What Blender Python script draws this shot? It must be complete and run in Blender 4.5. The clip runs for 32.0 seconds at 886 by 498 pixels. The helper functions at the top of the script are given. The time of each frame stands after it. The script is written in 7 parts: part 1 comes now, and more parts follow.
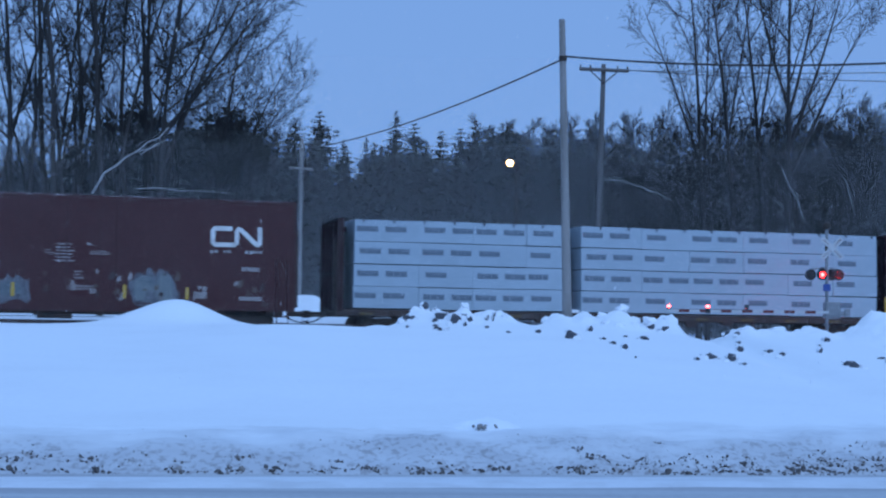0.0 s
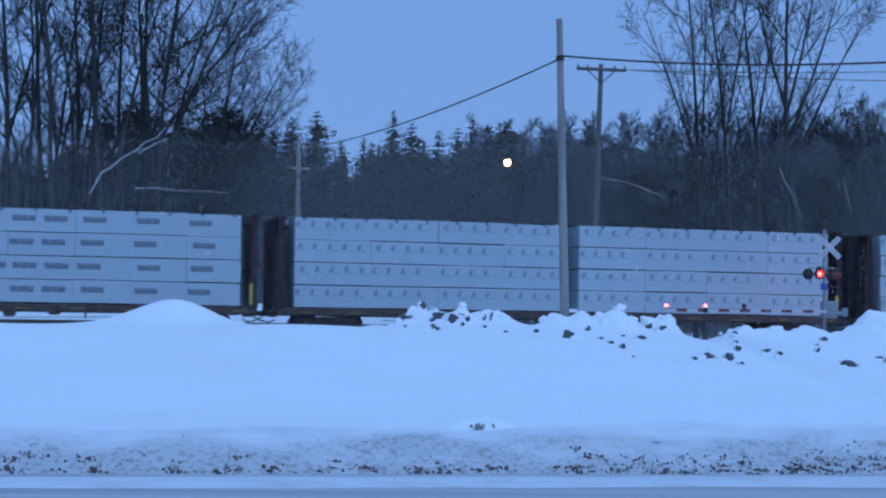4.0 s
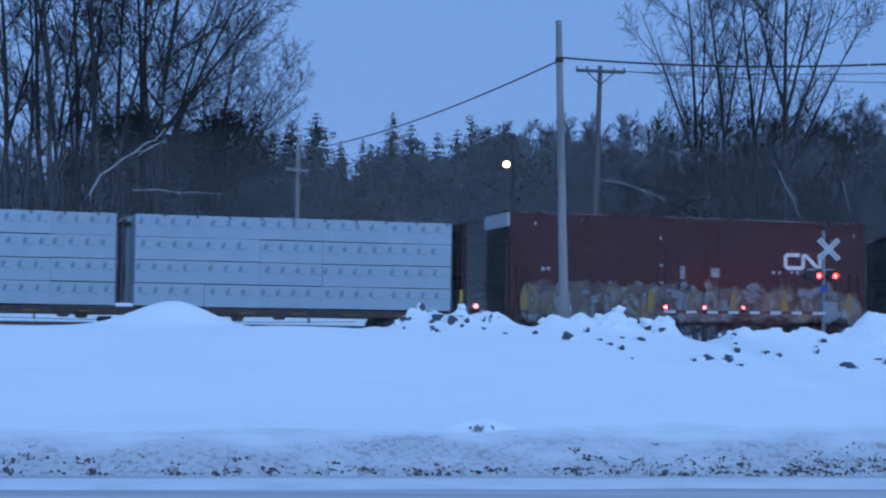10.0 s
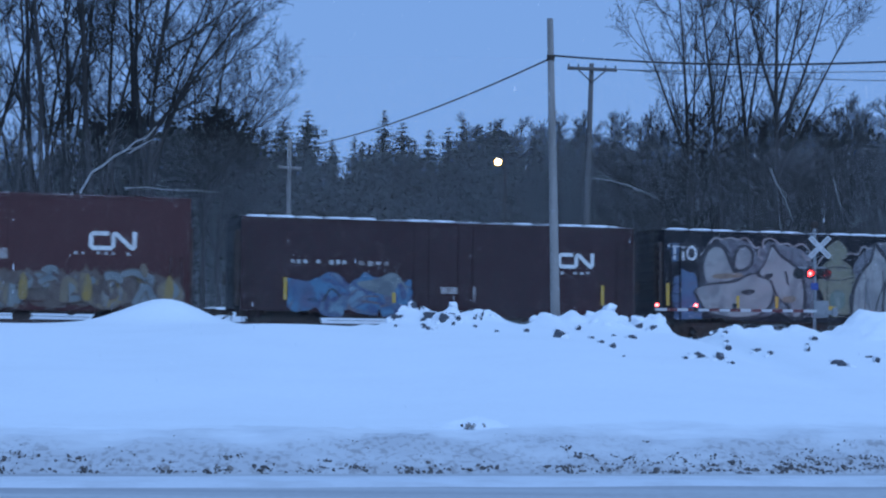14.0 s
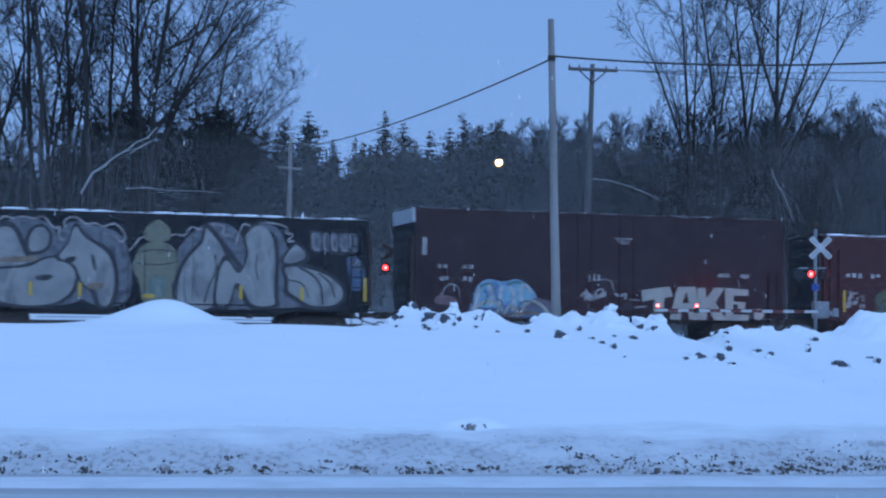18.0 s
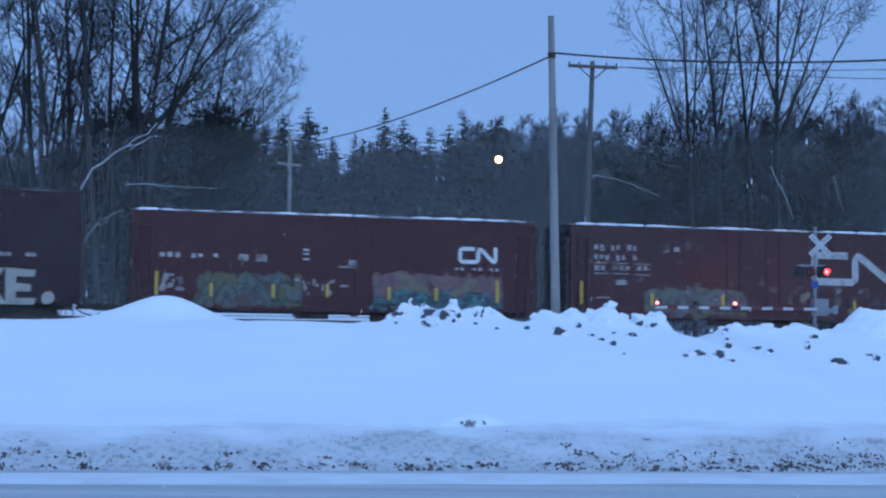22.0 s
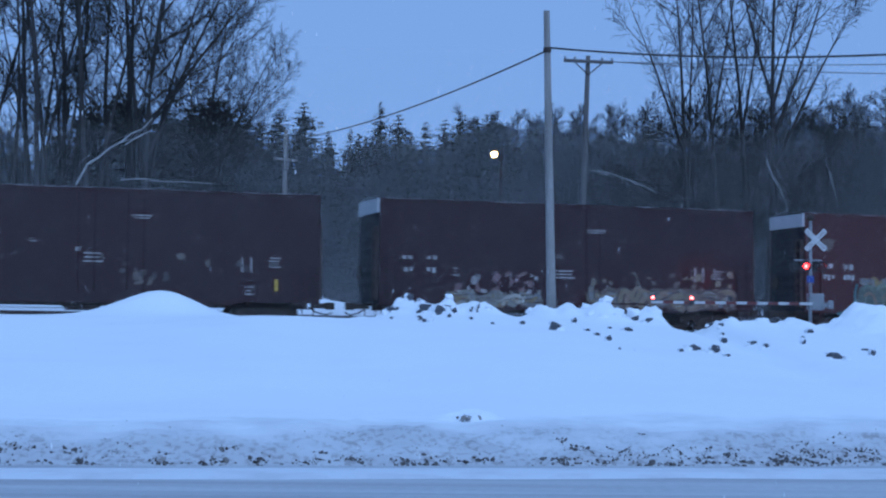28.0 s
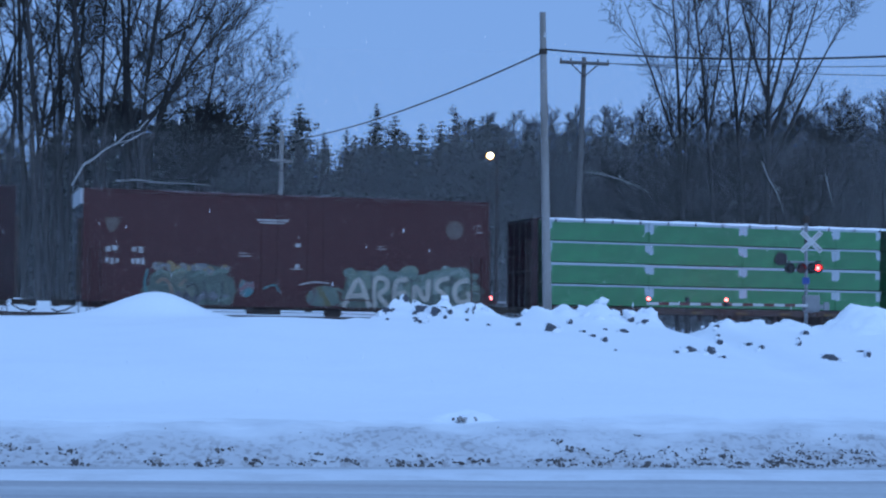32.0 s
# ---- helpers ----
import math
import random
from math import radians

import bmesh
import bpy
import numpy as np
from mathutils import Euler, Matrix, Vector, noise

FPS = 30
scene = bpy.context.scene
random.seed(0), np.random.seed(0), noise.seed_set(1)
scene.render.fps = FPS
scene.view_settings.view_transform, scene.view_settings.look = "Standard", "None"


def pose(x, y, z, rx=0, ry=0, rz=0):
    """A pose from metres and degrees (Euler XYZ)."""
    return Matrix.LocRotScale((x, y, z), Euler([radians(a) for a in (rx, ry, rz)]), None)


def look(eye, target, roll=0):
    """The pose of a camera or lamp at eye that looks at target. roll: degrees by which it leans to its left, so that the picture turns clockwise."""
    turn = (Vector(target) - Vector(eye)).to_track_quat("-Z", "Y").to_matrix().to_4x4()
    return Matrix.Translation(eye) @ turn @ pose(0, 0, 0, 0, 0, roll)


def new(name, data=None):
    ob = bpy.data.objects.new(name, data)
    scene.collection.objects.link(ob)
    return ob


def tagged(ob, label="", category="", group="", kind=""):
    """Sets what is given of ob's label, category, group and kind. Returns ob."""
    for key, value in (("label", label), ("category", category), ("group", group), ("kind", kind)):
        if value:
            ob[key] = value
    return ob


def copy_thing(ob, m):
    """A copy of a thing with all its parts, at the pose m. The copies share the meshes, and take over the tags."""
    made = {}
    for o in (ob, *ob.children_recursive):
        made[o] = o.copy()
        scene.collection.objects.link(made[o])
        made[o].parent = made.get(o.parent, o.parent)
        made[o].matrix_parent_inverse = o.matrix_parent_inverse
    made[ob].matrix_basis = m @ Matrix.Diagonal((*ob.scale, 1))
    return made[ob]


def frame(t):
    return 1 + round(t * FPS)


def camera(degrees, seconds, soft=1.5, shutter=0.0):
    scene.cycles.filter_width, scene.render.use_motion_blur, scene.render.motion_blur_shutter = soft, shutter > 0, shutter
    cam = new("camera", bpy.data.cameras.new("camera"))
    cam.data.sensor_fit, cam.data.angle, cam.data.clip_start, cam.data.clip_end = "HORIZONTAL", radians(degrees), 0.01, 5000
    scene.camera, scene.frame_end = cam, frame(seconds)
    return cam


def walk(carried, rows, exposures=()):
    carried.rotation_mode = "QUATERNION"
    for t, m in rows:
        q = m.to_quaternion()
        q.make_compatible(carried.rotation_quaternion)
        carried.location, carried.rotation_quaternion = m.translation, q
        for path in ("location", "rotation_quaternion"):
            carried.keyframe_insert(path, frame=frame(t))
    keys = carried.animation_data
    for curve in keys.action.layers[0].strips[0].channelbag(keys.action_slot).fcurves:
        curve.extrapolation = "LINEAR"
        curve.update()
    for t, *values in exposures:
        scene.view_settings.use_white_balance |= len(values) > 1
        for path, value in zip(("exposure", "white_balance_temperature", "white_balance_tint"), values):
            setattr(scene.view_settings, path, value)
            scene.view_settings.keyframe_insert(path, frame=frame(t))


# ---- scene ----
EYE = (0.0, 0.0, 1.6)
cam = camera(27.97, 32.0, soft=2.2, shutter=0.4)
# seconds, degrees to the right of +y, degrees upwards, degrees of lean
AIM = [
    (0, -0.24, 3.235, 0.67), (0.5, -0.21, 3.207, 0.67), (1, -0.144, 3.25, 0.66), (1.5, -0.158, 3.262, 0.64),
    (2, -0.164, 3.281, 0.63), (2.5, -0.136, 3.261, 0.61), (3, -0.164, 3.26, 0.61), (3.5, -0.164, 3.22, 0.61),
    (5.5, -0.123, 3.259, 0.57), (6, -0.091, 3.262, 0.58), (6.5, -0.138, 3.233, 0.60), (7, -0.107, 3.259, 0.61),
    (7.5, -0.061, 3.262, 0.63), (8, -0.075, 3.262, 0.63), (8.5, -0.093, 3.289, 0.61), (9, -0.091, 3.291, 0.61),
    (9.5, -0.103, 3.314, 0.60), (10, -0.137, 3.281, 0.61), (10.5, -0.053, 3.199, 0.61), (11, 0.006, 3.152, 0.61),
    (11.5, -0.028, 3.217, 0.60), (12, -0.045, 3.258, 0.60), (12.5, -0.056, 3.262, 0.59), (13, 0.001, 3.262, 0.60),
    (13.5, 0.054, 3.225, 0.60), (14, 0.14, 3.212, 0.60), (14.5, 0.085, 3.21, 0.60), (16.5, 0.126, 3.186, 0.63),
    (17, 0.142, 3.192, 0.62), (17.5, 0.089, 3.208, 0.62), (18, 0.114, 3.23, 0.62), (18.5, 0.085, 3.208, 0.63),
    (19, 0.062, 3.147, 0.65), (19.5, 0.128, 3.174, 0.66), (20, 0.106, 3.158, 0.67), (20.5, 0.129, 3.151, 0.68),
    (21, 0.14, 3.134, 0.69), (21.5, 0.129, 3.112, 0.70), (22, 0.127, 3.123, 0.73), (22.5, 0.145, 3.106, 0.74),
    (23, 0.212, 3.084, 0.75), (23.5, 0.189, 3.073, 0.74), (24, 0.183, 3.036, 0.73), (24.5, 0.189, 3.062, 0.72),
    (25, 0.208, 3.039, 0.71), (25.5, 0.201, 3.029, 0.71), (27.5, 0.298, 3.013, 0.69), (28, 0.269, 2.961, 0.69),
    (28.5, 0.284, 2.904, 0.69), (29, 0.35, 2.893, 0.69), (29.5, 0.35, 2.914, 0.67), (30, 0.338, 2.956, 0.66),
    (30.5, 0.333, 2.99, 0.67), (31, 0.347, 2.981, 0.69), (31.5, 0.384, 2.967, 0.71), (32, 0.402, 3.008, 0.73),
]

def aim(yaw, up, lean):
    a, b = radians(yaw), radians(up)
    way = Vector((math.sin(a) * math.cos(b), math.cos(a) * math.cos(b), math.sin(b)))
    return look(EYE, Vector(EYE) + way * 50, lean)


walk(cam, [(t, aim(a, b, c)) for t, a, b, c in AIM], exposures=[(0, 0.0, 6500, 10), (1.5, -0.02, 6450, 10), (3, -0.1, 6280, 10), (11.5, -0.1, 6300, 10), (13, 0.0, 6500, 10), (18, 0.0, 6500, 10), (22, 0.04, 6520, 10), (32, 0.04, 6520, 10)])

# ---- world and sun: an overcast winter dusk ----
world = bpy.data.worlds.new("dusk_sky")
scene.world = world
world.use_nodes = True
wn, wl = world.node_tree.nodes, world.node_tree.links
sky = wn.new("ShaderNodeTexSky")
sky.sky_type, sky.sun_disc = "NISHITA", False
sky.sun_elevation, sky.sun_rotation = radians(24), radians(150)
veil = wn.new("ShaderNodeMix")
veil.data_type = "RGBA"
veil.inputs[0].default_value = 0.93
veil.inputs[7].default_value = (2.05, 4.1, 8.75, 1)
wl.new(sky.outputs[0], veil.inputs[6])
wl.new(veil.outputs[2], wn["Background"].inputs[0])
wn["Background"].inputs[1].default_value = 0.09
sun = new("sun", bpy.data.lights.new("sun", "SUN"))
sun.data.energy, sun.data.angle, sun.data.color = 1.65, radians(60), (0.38, 0.61, 1.0)
sun.matrix_world = look((20, -30, 60), (0, 20, 0))


# ---- mesh helpers ----
class Geo:
    """Gathers vertices and faces of one mesh."""

    def __init__(self):
        self.v, self.f = [], []

    def add(self, verts, faces):
        n = len(self.v)
        self.v += [tuple(p) for p in verts]
        self.f += [tuple(n + i for i in q) for q in faces]
        return self

    def box(self, x0, x1, y0, y1, z0, z1, bev=0.0):
        if bev <= 0:
            p = [(x, y, z) for z in (z0, z1) for y in (y0, y1) for x in (x0, x1)]
            return self.add(p, [(0, 2, 3, 1), (4, 5, 7, 6), (0, 1, 5, 4), (2, 6, 7, 3), (0, 4, 6, 2), (1, 3, 7, 5)])
        bm = bmesh.new()
        m = Matrix.Translation(((x0 + x1) / 2, (y0 + y1) / 2, (z0 + z1) / 2)) @ Matrix.Diagonal((x1 - x0, y1 - y0, z1 - z0, 1))
        bmesh.ops.create_cube(bm, size=1, matrix=m)
        bmesh.ops.bevel(bm, geom=bm.edges[:], offset=bev, segments=2, affect="EDGES", profile=0.6)
        bm.verts.index_update()
        self.add([v.co[:] for v in bm.verts], [[v.index for v in q.verts] for q in bm.faces])
        bm.free()
        return self

    def tube(self, pts, radii, sides=6, cap=True):
        pts = [Vector(p) for p in pts]
        n0 = len(self.v)
        for i, p in enumerate(pts):
            d = (pts[min(i + 1, len(pts) - 1)] - pts[max(i - 1, 0)]).normalized()
            a = d.orthogonal().normalized() if abs(d.z) < 0.99 else Vector((1, 0, 0))
            if abs(d.z) < 0.99:
                a = d.cross(Vector((0, 0, 1))).normalized()
            b = d.cross(a)
            r = radii[i] if hasattr(radii, "__len__") else radii
            for k in range(sides):
                t = 2 * math.pi * k / sides
                self.v.append(tuple(p + (a * math.cos(t) + b * math.sin(t)) * r))
        for i in range(len(pts) - 1):
            for k in range(sides):
                q, w = n0 + i * sides, (k + 1) % sides
                self.f.append((q + k, q + w, q + sides + w, q + sides + k))
        if cap:
            self.f.append(tuple(range(n0 + sides - 1, n0 - 1, -1)))
            e = n0 + (len(pts) - 1) * sides
            self.f.append(tuple(range(e, e + sides)))
        return self

    def disc(self, c, axis, r, depth, sides=20):
        c, axis = Vector(c), Vector(axis).normalized()
        return self.tube([c, c + axis * depth], r, sides)

    def prism(self, poly, y0, y1):
        """A flat shape given in x and z, thick from y0 to y1."""
        n = len(poly)
        p = [(x, y0, z) for x, z in poly] + [(x, y1, z) for x, z in poly]
        return self.add(p, [tuple(range(n)), tuple(range(2 * n - 1, n - 1, -1))] + [(i, n + i, n + (i + 1) % n, (i + 1) % n) for i in range(n)])

    def spike(self, pts, r):
        """A thin three-sided twig that ends in a point."""
        n0 = len(self.v)
        for i, p in enumerate(pts[:-1]):
            d = (pts[i + 1] - p).normalized()
            a = d.orthogonal().normalized()
            b = d.cross(a)
            k = r * (1 - 0.4 * i)
            self.v += [tuple(p + a * k), tuple(p + (b * 0.87 - a * 0.5) * k), tuple(p - (b * 0.87 + a * 0.5) * k)]
        self.v.append(tuple(pts[-1]))
        for i in range(len(pts) - 2):
            q = n0 + 3 * i
            self.f += [(q, q + 1, q + 4, q + 3), (q + 1, q + 2, q + 5, q + 4), (q + 2, q, q + 3, q + 5)]
        q, e = n0 + 3 * (len(pts) - 2), len(self.v) - 1
        self.f += [(q, q + 1, e), (q + 1, q + 2, e), (q + 2, q, e)]

    def mesh(self, name, smooth=False):
        me = bpy.data.meshes.new(name)
        me.from_pydata(self.v, [], self.f)
        if smooth:
            me.polygons.foreach_set("use_smooth", [True] * len(me.polygons))
        me.update()
        return me


def part(name, geo, material, parent=None, label="", at=None, smooth=False):
    """Links a Geo (or a mesh) as one object under its thing."""
    me = geo if isinstance(geo, bpy.types.Mesh) else geo.mesh(name, smooth)
    if material and not me.materials:
        me.materials.append(material)
    ob = new(name, me)
    if parent:
        ob.parent = parent
    if at is not None:
        ob.matrix_basis = at if isinstance(at, Matrix) else Matrix.Translation(at)
    return tagged(ob, label)


def thing(name, m, label, category, group="", kind=""):
    ob = new(name)
    ob.matrix_basis = m
    return tagged(ob, label, category, group, kind)


# ---- materials ----
def mat(name, color, rough=0.8, metal=0.0, vary=0.25, scale=3.0, fine=40.0, bump=0.15, other=None, spread=(0.45, 0.7), streak=False, spec=0.5, tint=0.0):
    """A surface with two scales of variation: stains towards `other`, fine grain, and relief."""
    m = bpy.data.materials.new(name)
    m.use_nodes = True
    n, l = m.node_tree.nodes, m.node_tree.links
    b = n["Principled BSDF"]
    b.inputs["Roughness"].default_value, b.inputs["Metallic"].default_value = rough, metal
    b.inputs["Specular IOR Level"].default_value = spec
    co = n.new("ShaderNodeTexCoord")
    mp = n.new("ShaderNodeMapping")
    mp.inputs["Scale"].default_value = (1, 1, 0.12) if streak else (1, 1, 1)
    l.new(co.outputs["Object"], mp.inputs[0])
    big, small = n.new("ShaderNodeTexNoise"), n.new("ShaderNodeTexNoise")
    big.inputs["Scale"].default_value, big.inputs["Detail"].default_value = scale, 6
    small.inputs["Scale"].default_value, small.inputs["Detail"].default_value = fine, 4
    l.new(mp.outputs[0], big.inputs["Vector"])
    l.new(co.outputs["Object"], small.inputs["Vector"])
    ramp = n.new("ShaderNodeMapRange")
    ramp.inputs[1].default_value, ramp.inputs[2].default_value = spread
    l.new(big.outputs[0], ramp.inputs[0])
    mix = n.new("ShaderNodeMix")
    mix.data_type = "RGBA"
    mix.inputs[6].default_value = (*color, 1)
    mix.inputs[7].default_value = (*(other or [c * (1 - vary) for c in color]), 1)
    l.new(ramp.outputs[0], mix.inputs[0])
    hsv = n.new("ShaderNodeHueSaturation")
    l.new(mix.outputs[2], hsv.inputs["Color"])
    val = n.new("ShaderNodeMapRange")
    val.inputs[1].default_value, val.inputs[2].default_value = 0.25, 0.75
    val.inputs[3].default_value, val.inputs[4].default_value = 1 - vary, 1 + vary * 0.6
    l.new(small.outputs[0], val.inputs[0])
    if tint:
        info, add = n.new("ShaderNodeObjectInfo"), n.new("ShaderNodeMath")
        add.operation = "MULTIPLY_ADD"
        add.inputs[1].default_value = tint
        l.new(info.outputs["Random"], add.inputs[0])
        l.new(val.outputs[0], add.inputs[2])
        l.new(add.outputs[0], hsv.inputs["Value"])
    else:
        l.new(val.outputs[0], hsv.inputs["Value"])
    l.new(hsv.outputs[0], b.inputs["Base Color"])
    bp = n.new("ShaderNodeBump")
    bp.inputs["Strength"].default_value, bp.inputs["Distance"].default_value = bump, 0.02
    l.new(small.outputs[0], bp.inputs["Height"])
    l.new(bp.outputs[0], b.inputs["Normal"])
    return m


def glow(name, color, strength):
    m = bpy.data.materials.new(name)
    m.use_nodes = True
    b = m.node_tree.nodes["Principled BSDF"]
    b.inputs["Base Color"].default_value = (*[c * 0.5 for c in color], 1)
    b.inputs["Emission Color"].default_value = (*color, 1)
    b.inputs["Emission Strength"].default_value = strength
    b.inputs["Roughness"].default_value = 0.2
    return m


SNOW_CAP = mat("snow_cap", (0.85, 0.87, 0.9), 0.8, vary=0.05, scale=2, fine=25, bump=0.3, spec=0.3)
DIRT = mat("dirty_snow", (0.36, 0.34, 0.33), 0.95, vary=0.35, scale=2.2, fine=18, bump=0.6, other=(0.12, 0.1, 0.085), spread=(0.35, 0.65))
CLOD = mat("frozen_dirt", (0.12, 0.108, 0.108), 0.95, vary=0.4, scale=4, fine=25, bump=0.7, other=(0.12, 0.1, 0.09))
# dark grey of dirty ice, also used for shade in the piles' crevices
ICE_AND_CREVICE = mat("ice_and_crevice_grey", (0.06, 0.066, 0.082), 0.85, vary=0.4, scale=6, fine=25, bump=0.6, other=(0.15, 0.15, 0.16))
OXIDE = mat("oxide_red_paint", (0.054, 0.0108, 0.0112), 0.28, spec=0.36, vary=0.22, scale=0.8, fine=6, bump=0.05, other=(0.052, 0.012, 0.012), streak=True)
OXIDE_DARK = mat("dark_oxide_paint", (0.025, 0.0072, 0.0095), 0.27, spec=0.36, vary=0.22, scale=0.8, fine=6, bump=0.05, other=(0.023, 0.009, 0.011), streak=True)
RUST_RED = mat("rusty_red_paint", (0.056, 0.014, 0.0125), 0.38, spec=0.4, vary=0.3, scale=1.1, fine=7, bump=0.08, other=(0.04, 0.0125, 0.0115), streak=True)
NIGHT = mat("black_paint", (0.01, 0.011, 0.015), 0.6, spec=0.2, vary=0.3, scale=1.5, fine=8, bump=0.06, other=(0.022, 0.02, 0.022), streak=True)
STEEL = mat("grimy_steel", (0.038, 0.028, 0.024), 0.7, metal=0.3, vary=0.4, scale=4, fine=30, bump=0.2, other=(0.07, 0.045, 0.03))
UNDER = mat("rusty_underframe", (0.066, 0.042, 0.035), 0.85, vary=0.4, scale=3, fine=20, bump=0.2, other=(0.03, 0.022, 0.02))
RAIL = mat("rail_steel", (0.16, 0.12, 0.1), 0.45, metal=0.8, vary=0.2, scale=5, fine=40)
GALV = mat("galvanised_panel", (0.5, 0.51, 0.52), 0.5, metal=0.2, vary=0.12, scale=2, fine=14, bump=0.05)
WRAP = mat("white_wrap", (0.308, 0.37, 0.415), 0.5, vary=0.05, scale=1.3, fine=5, bump=0.35, other=(0.29, 0.35, 0.39), tint=0.06)
WRAP_GREEN = mat("green_wrap", (0.028, 0.15, 0.06), 0.45, vary=0.16, scale=1.6, fine=5, bump=0.35, other=(0.035, 0.19, 0.075), tint=0.1)
PRINT = mat("dark_print", (0.11, 0.14, 0.17), 0.6, vary=0.1, scale=4)
PRINT_PALE = mat("pale_green_print", (0.17, 0.24, 0.27), 0.6, vary=0.1, scale=4)
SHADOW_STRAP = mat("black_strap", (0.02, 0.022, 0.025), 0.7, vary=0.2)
LETTER = mat("white_lettering", (0.62, 0.62, 0.6), 0.6, vary=0.15, scale=2.5, fine=12, bump=0.03, other=(0.42, 0.4, 0.38))
LETTER_MID = mat("stencil_paint", (0.4, 0.4, 0.39), 0.6, vary=0.2, scale=3, fine=12, bump=0.03, other=(0.22, 0.2, 0.19))
LETTER_DIM = mat("worn_lettering", (0.3, 0.27, 0.26), 0.65, vary=0.2, scale=3, fine=14, bump=0.03, other=(0.12, 0.085, 0.08))
YELLOW = mat("yellow_reflector", (0.5, 0.31, 0.04), 0.45, vary=0.12, scale=3)
POLE = mat("weathered_pole_wood", (0.27, 0.25, 0.235), 0.9, vary=0.25, scale=2.5, fine=30, bump=0.4, streak=True, other=(0.17, 0.155, 0.14))
POLE_DARK = mat("dark_pole_wood", (0.13, 0.12, 0.115), 0.9, vary=0.25, scale=2.5, fine=30, bump=0.4, streak=True, other=(0.09, 0.08, 0.075))
WIRE = mat("black_cable", (0.02, 0.02, 0.022), 0.6, vary=0.1)
BARK = mat("grey_bark", (0.045, 0.041, 0.04), 0.95, vary=0.3, scale=2, fine=18, bump=0.5, other=(0.027, 0.025, 0.024), streak=True)
TWIG = mat("bare_twigs", (0.04, 0.037, 0.037), 0.95, vary=0.2, scale=1)
BIRCH = mat("snowy_birch_bark", (0.38, 0.38, 0.38), 0.85, vary=0.2, scale=3, fine=12, bump=0.2, other=(0.2, 0.19, 0.18), spread=(0.5, 0.75))
NEEDLE = mat("spruce_needles", (0.036, 0.04, 0.038), 0.9, vary=0.12, scale=0.5, fine=6, bump=0.1, tint=0.15)
for leafy in (NEEDLE, TWIG):
    # thin needles and twigs pass part of the light on
    ln, ll = leafy.node_tree.nodes, leafy.node_tree.links
    tr, mx = ln.new("ShaderNodeBsdfTranslucent"), ln.new("ShaderNodeMixShader")
    ll.new(ln["Principled BSDF"].inputs["Base Color"].links[0].from_socket, tr.inputs["Color"])
    mx.inputs[0].default_value = 0.5
    ll.new(ln["Principled BSDF"].outputs[0], mx.inputs[1])
    ll.new(tr.outputs[0], mx.inputs[2])
    ll.new(mx.outputs[0], ln["Material Output"].inputs["Surface"])
SILVER = mat("aluminium_paint", (0.22, 0.23, 0.24), 0.45, metal=0.3, vary=0.12, scale=3, fine=20, bump=0.05)
SIGN_WHITE = mat("white_sign", (0.46, 0.46, 0.46), 0.45, vary=0.06, scale=4)
SIGN_BLACK = mat("black_signal_paint", (0.014, 0.014, 0.016), 0.5, vary=0.2)
SIGN_BLUE = mat("blue_sign", (0.015, 0.055, 0.24), 0.45, vary=0.08)
SIGN_RED = mat("red_stripe", (0.12, 0.018, 0.018), 0.45, vary=0.1)
RED_LENS = glow("lit_red_lens", (1.0, 0.02, 0.022), 14)
RED_BULB = glow("hot_red_bulb", (1.0, 0.1, 0.1), 11)
LAMP_GLOW = glow("sodium_lamp", (1.0, 0.75, 0.36), 30)
LAMP_HALO = glow("lamp_halo_glow", (1.0, 0.62, 0.22), 1.1)
RED_BEAM = glow("lit_red_lens_facing_track", (1.0, 0.03, 0.02), 210)
SHOULDER = mat("roadside_snow", (0.7, 0.72, 0.75), 0.8, vary=0.06, scale=1.2, fine=14, bump=0.3, other=(0.6, 0.61, 0.63), spec=0.3)
ROAD = mat("packed_snow_road", (0.5, 0.51, 0.52), 0.7, vary=0.12, scale=0.9, fine=10, bump=0.3, other=(0.38, 0.375, 0.39), spread=(0.4, 0.62))
ROAD.node_tree.nodes["Mapping"].inputs["Scale"].default_value = (0.07, 1.8, 1)


def spray(name, colors, back, scale=1.2):
    """Spray paint: soft cells of several colours."""
    m = mat(name, back, 0.55, vary=0.12, scale=2, fine=9, bump=0.03)
    n, l = m.node_tree.nodes, m.node_tree.links
    b = n["Principled BSDF"]
    co, noise_tex, ramp = n.new("ShaderNodeTexCoord"), n.new("ShaderNodeTexNoise"), n.new("ShaderNodeValToRGB")
    noise_tex.inputs["Scale"].default_value, noise_tex.inputs["Detail"].default_value = scale, 2.5
    noise_tex.inputs["Distortion"].default_value = 1.2
    l.new(co.outputs["Object"], noise_tex.inputs["Vector"])
    l.new(noise_tex.outputs[0], ramp.inputs[0])
    e = ramp.color_ramp.elements
    while len(e) < len(colors):
        e.new(0.5)
    for i, c in enumerate(colors):
        e[i].position, e[i].color = 0.3 + 0.4 * i / max(1, len(colors) - 1), (*c, 1)
    l.new(ramp.outputs[0], b.inputs["Base Color"])
    return m


# ---- ground, road and track ----
TURN = 0.29383  # the track's bearing against the x axis
ALONG, ACROSS = Vector((math.cos(TURN), math.sin(TURN), 0)), Vector((-math.sin(TURN), math.cos(TURN), 0))
SIDE0 = Vector((0, 69.25, 0))  # the near side of the cars passes through here
RAIL_Z = 2.05

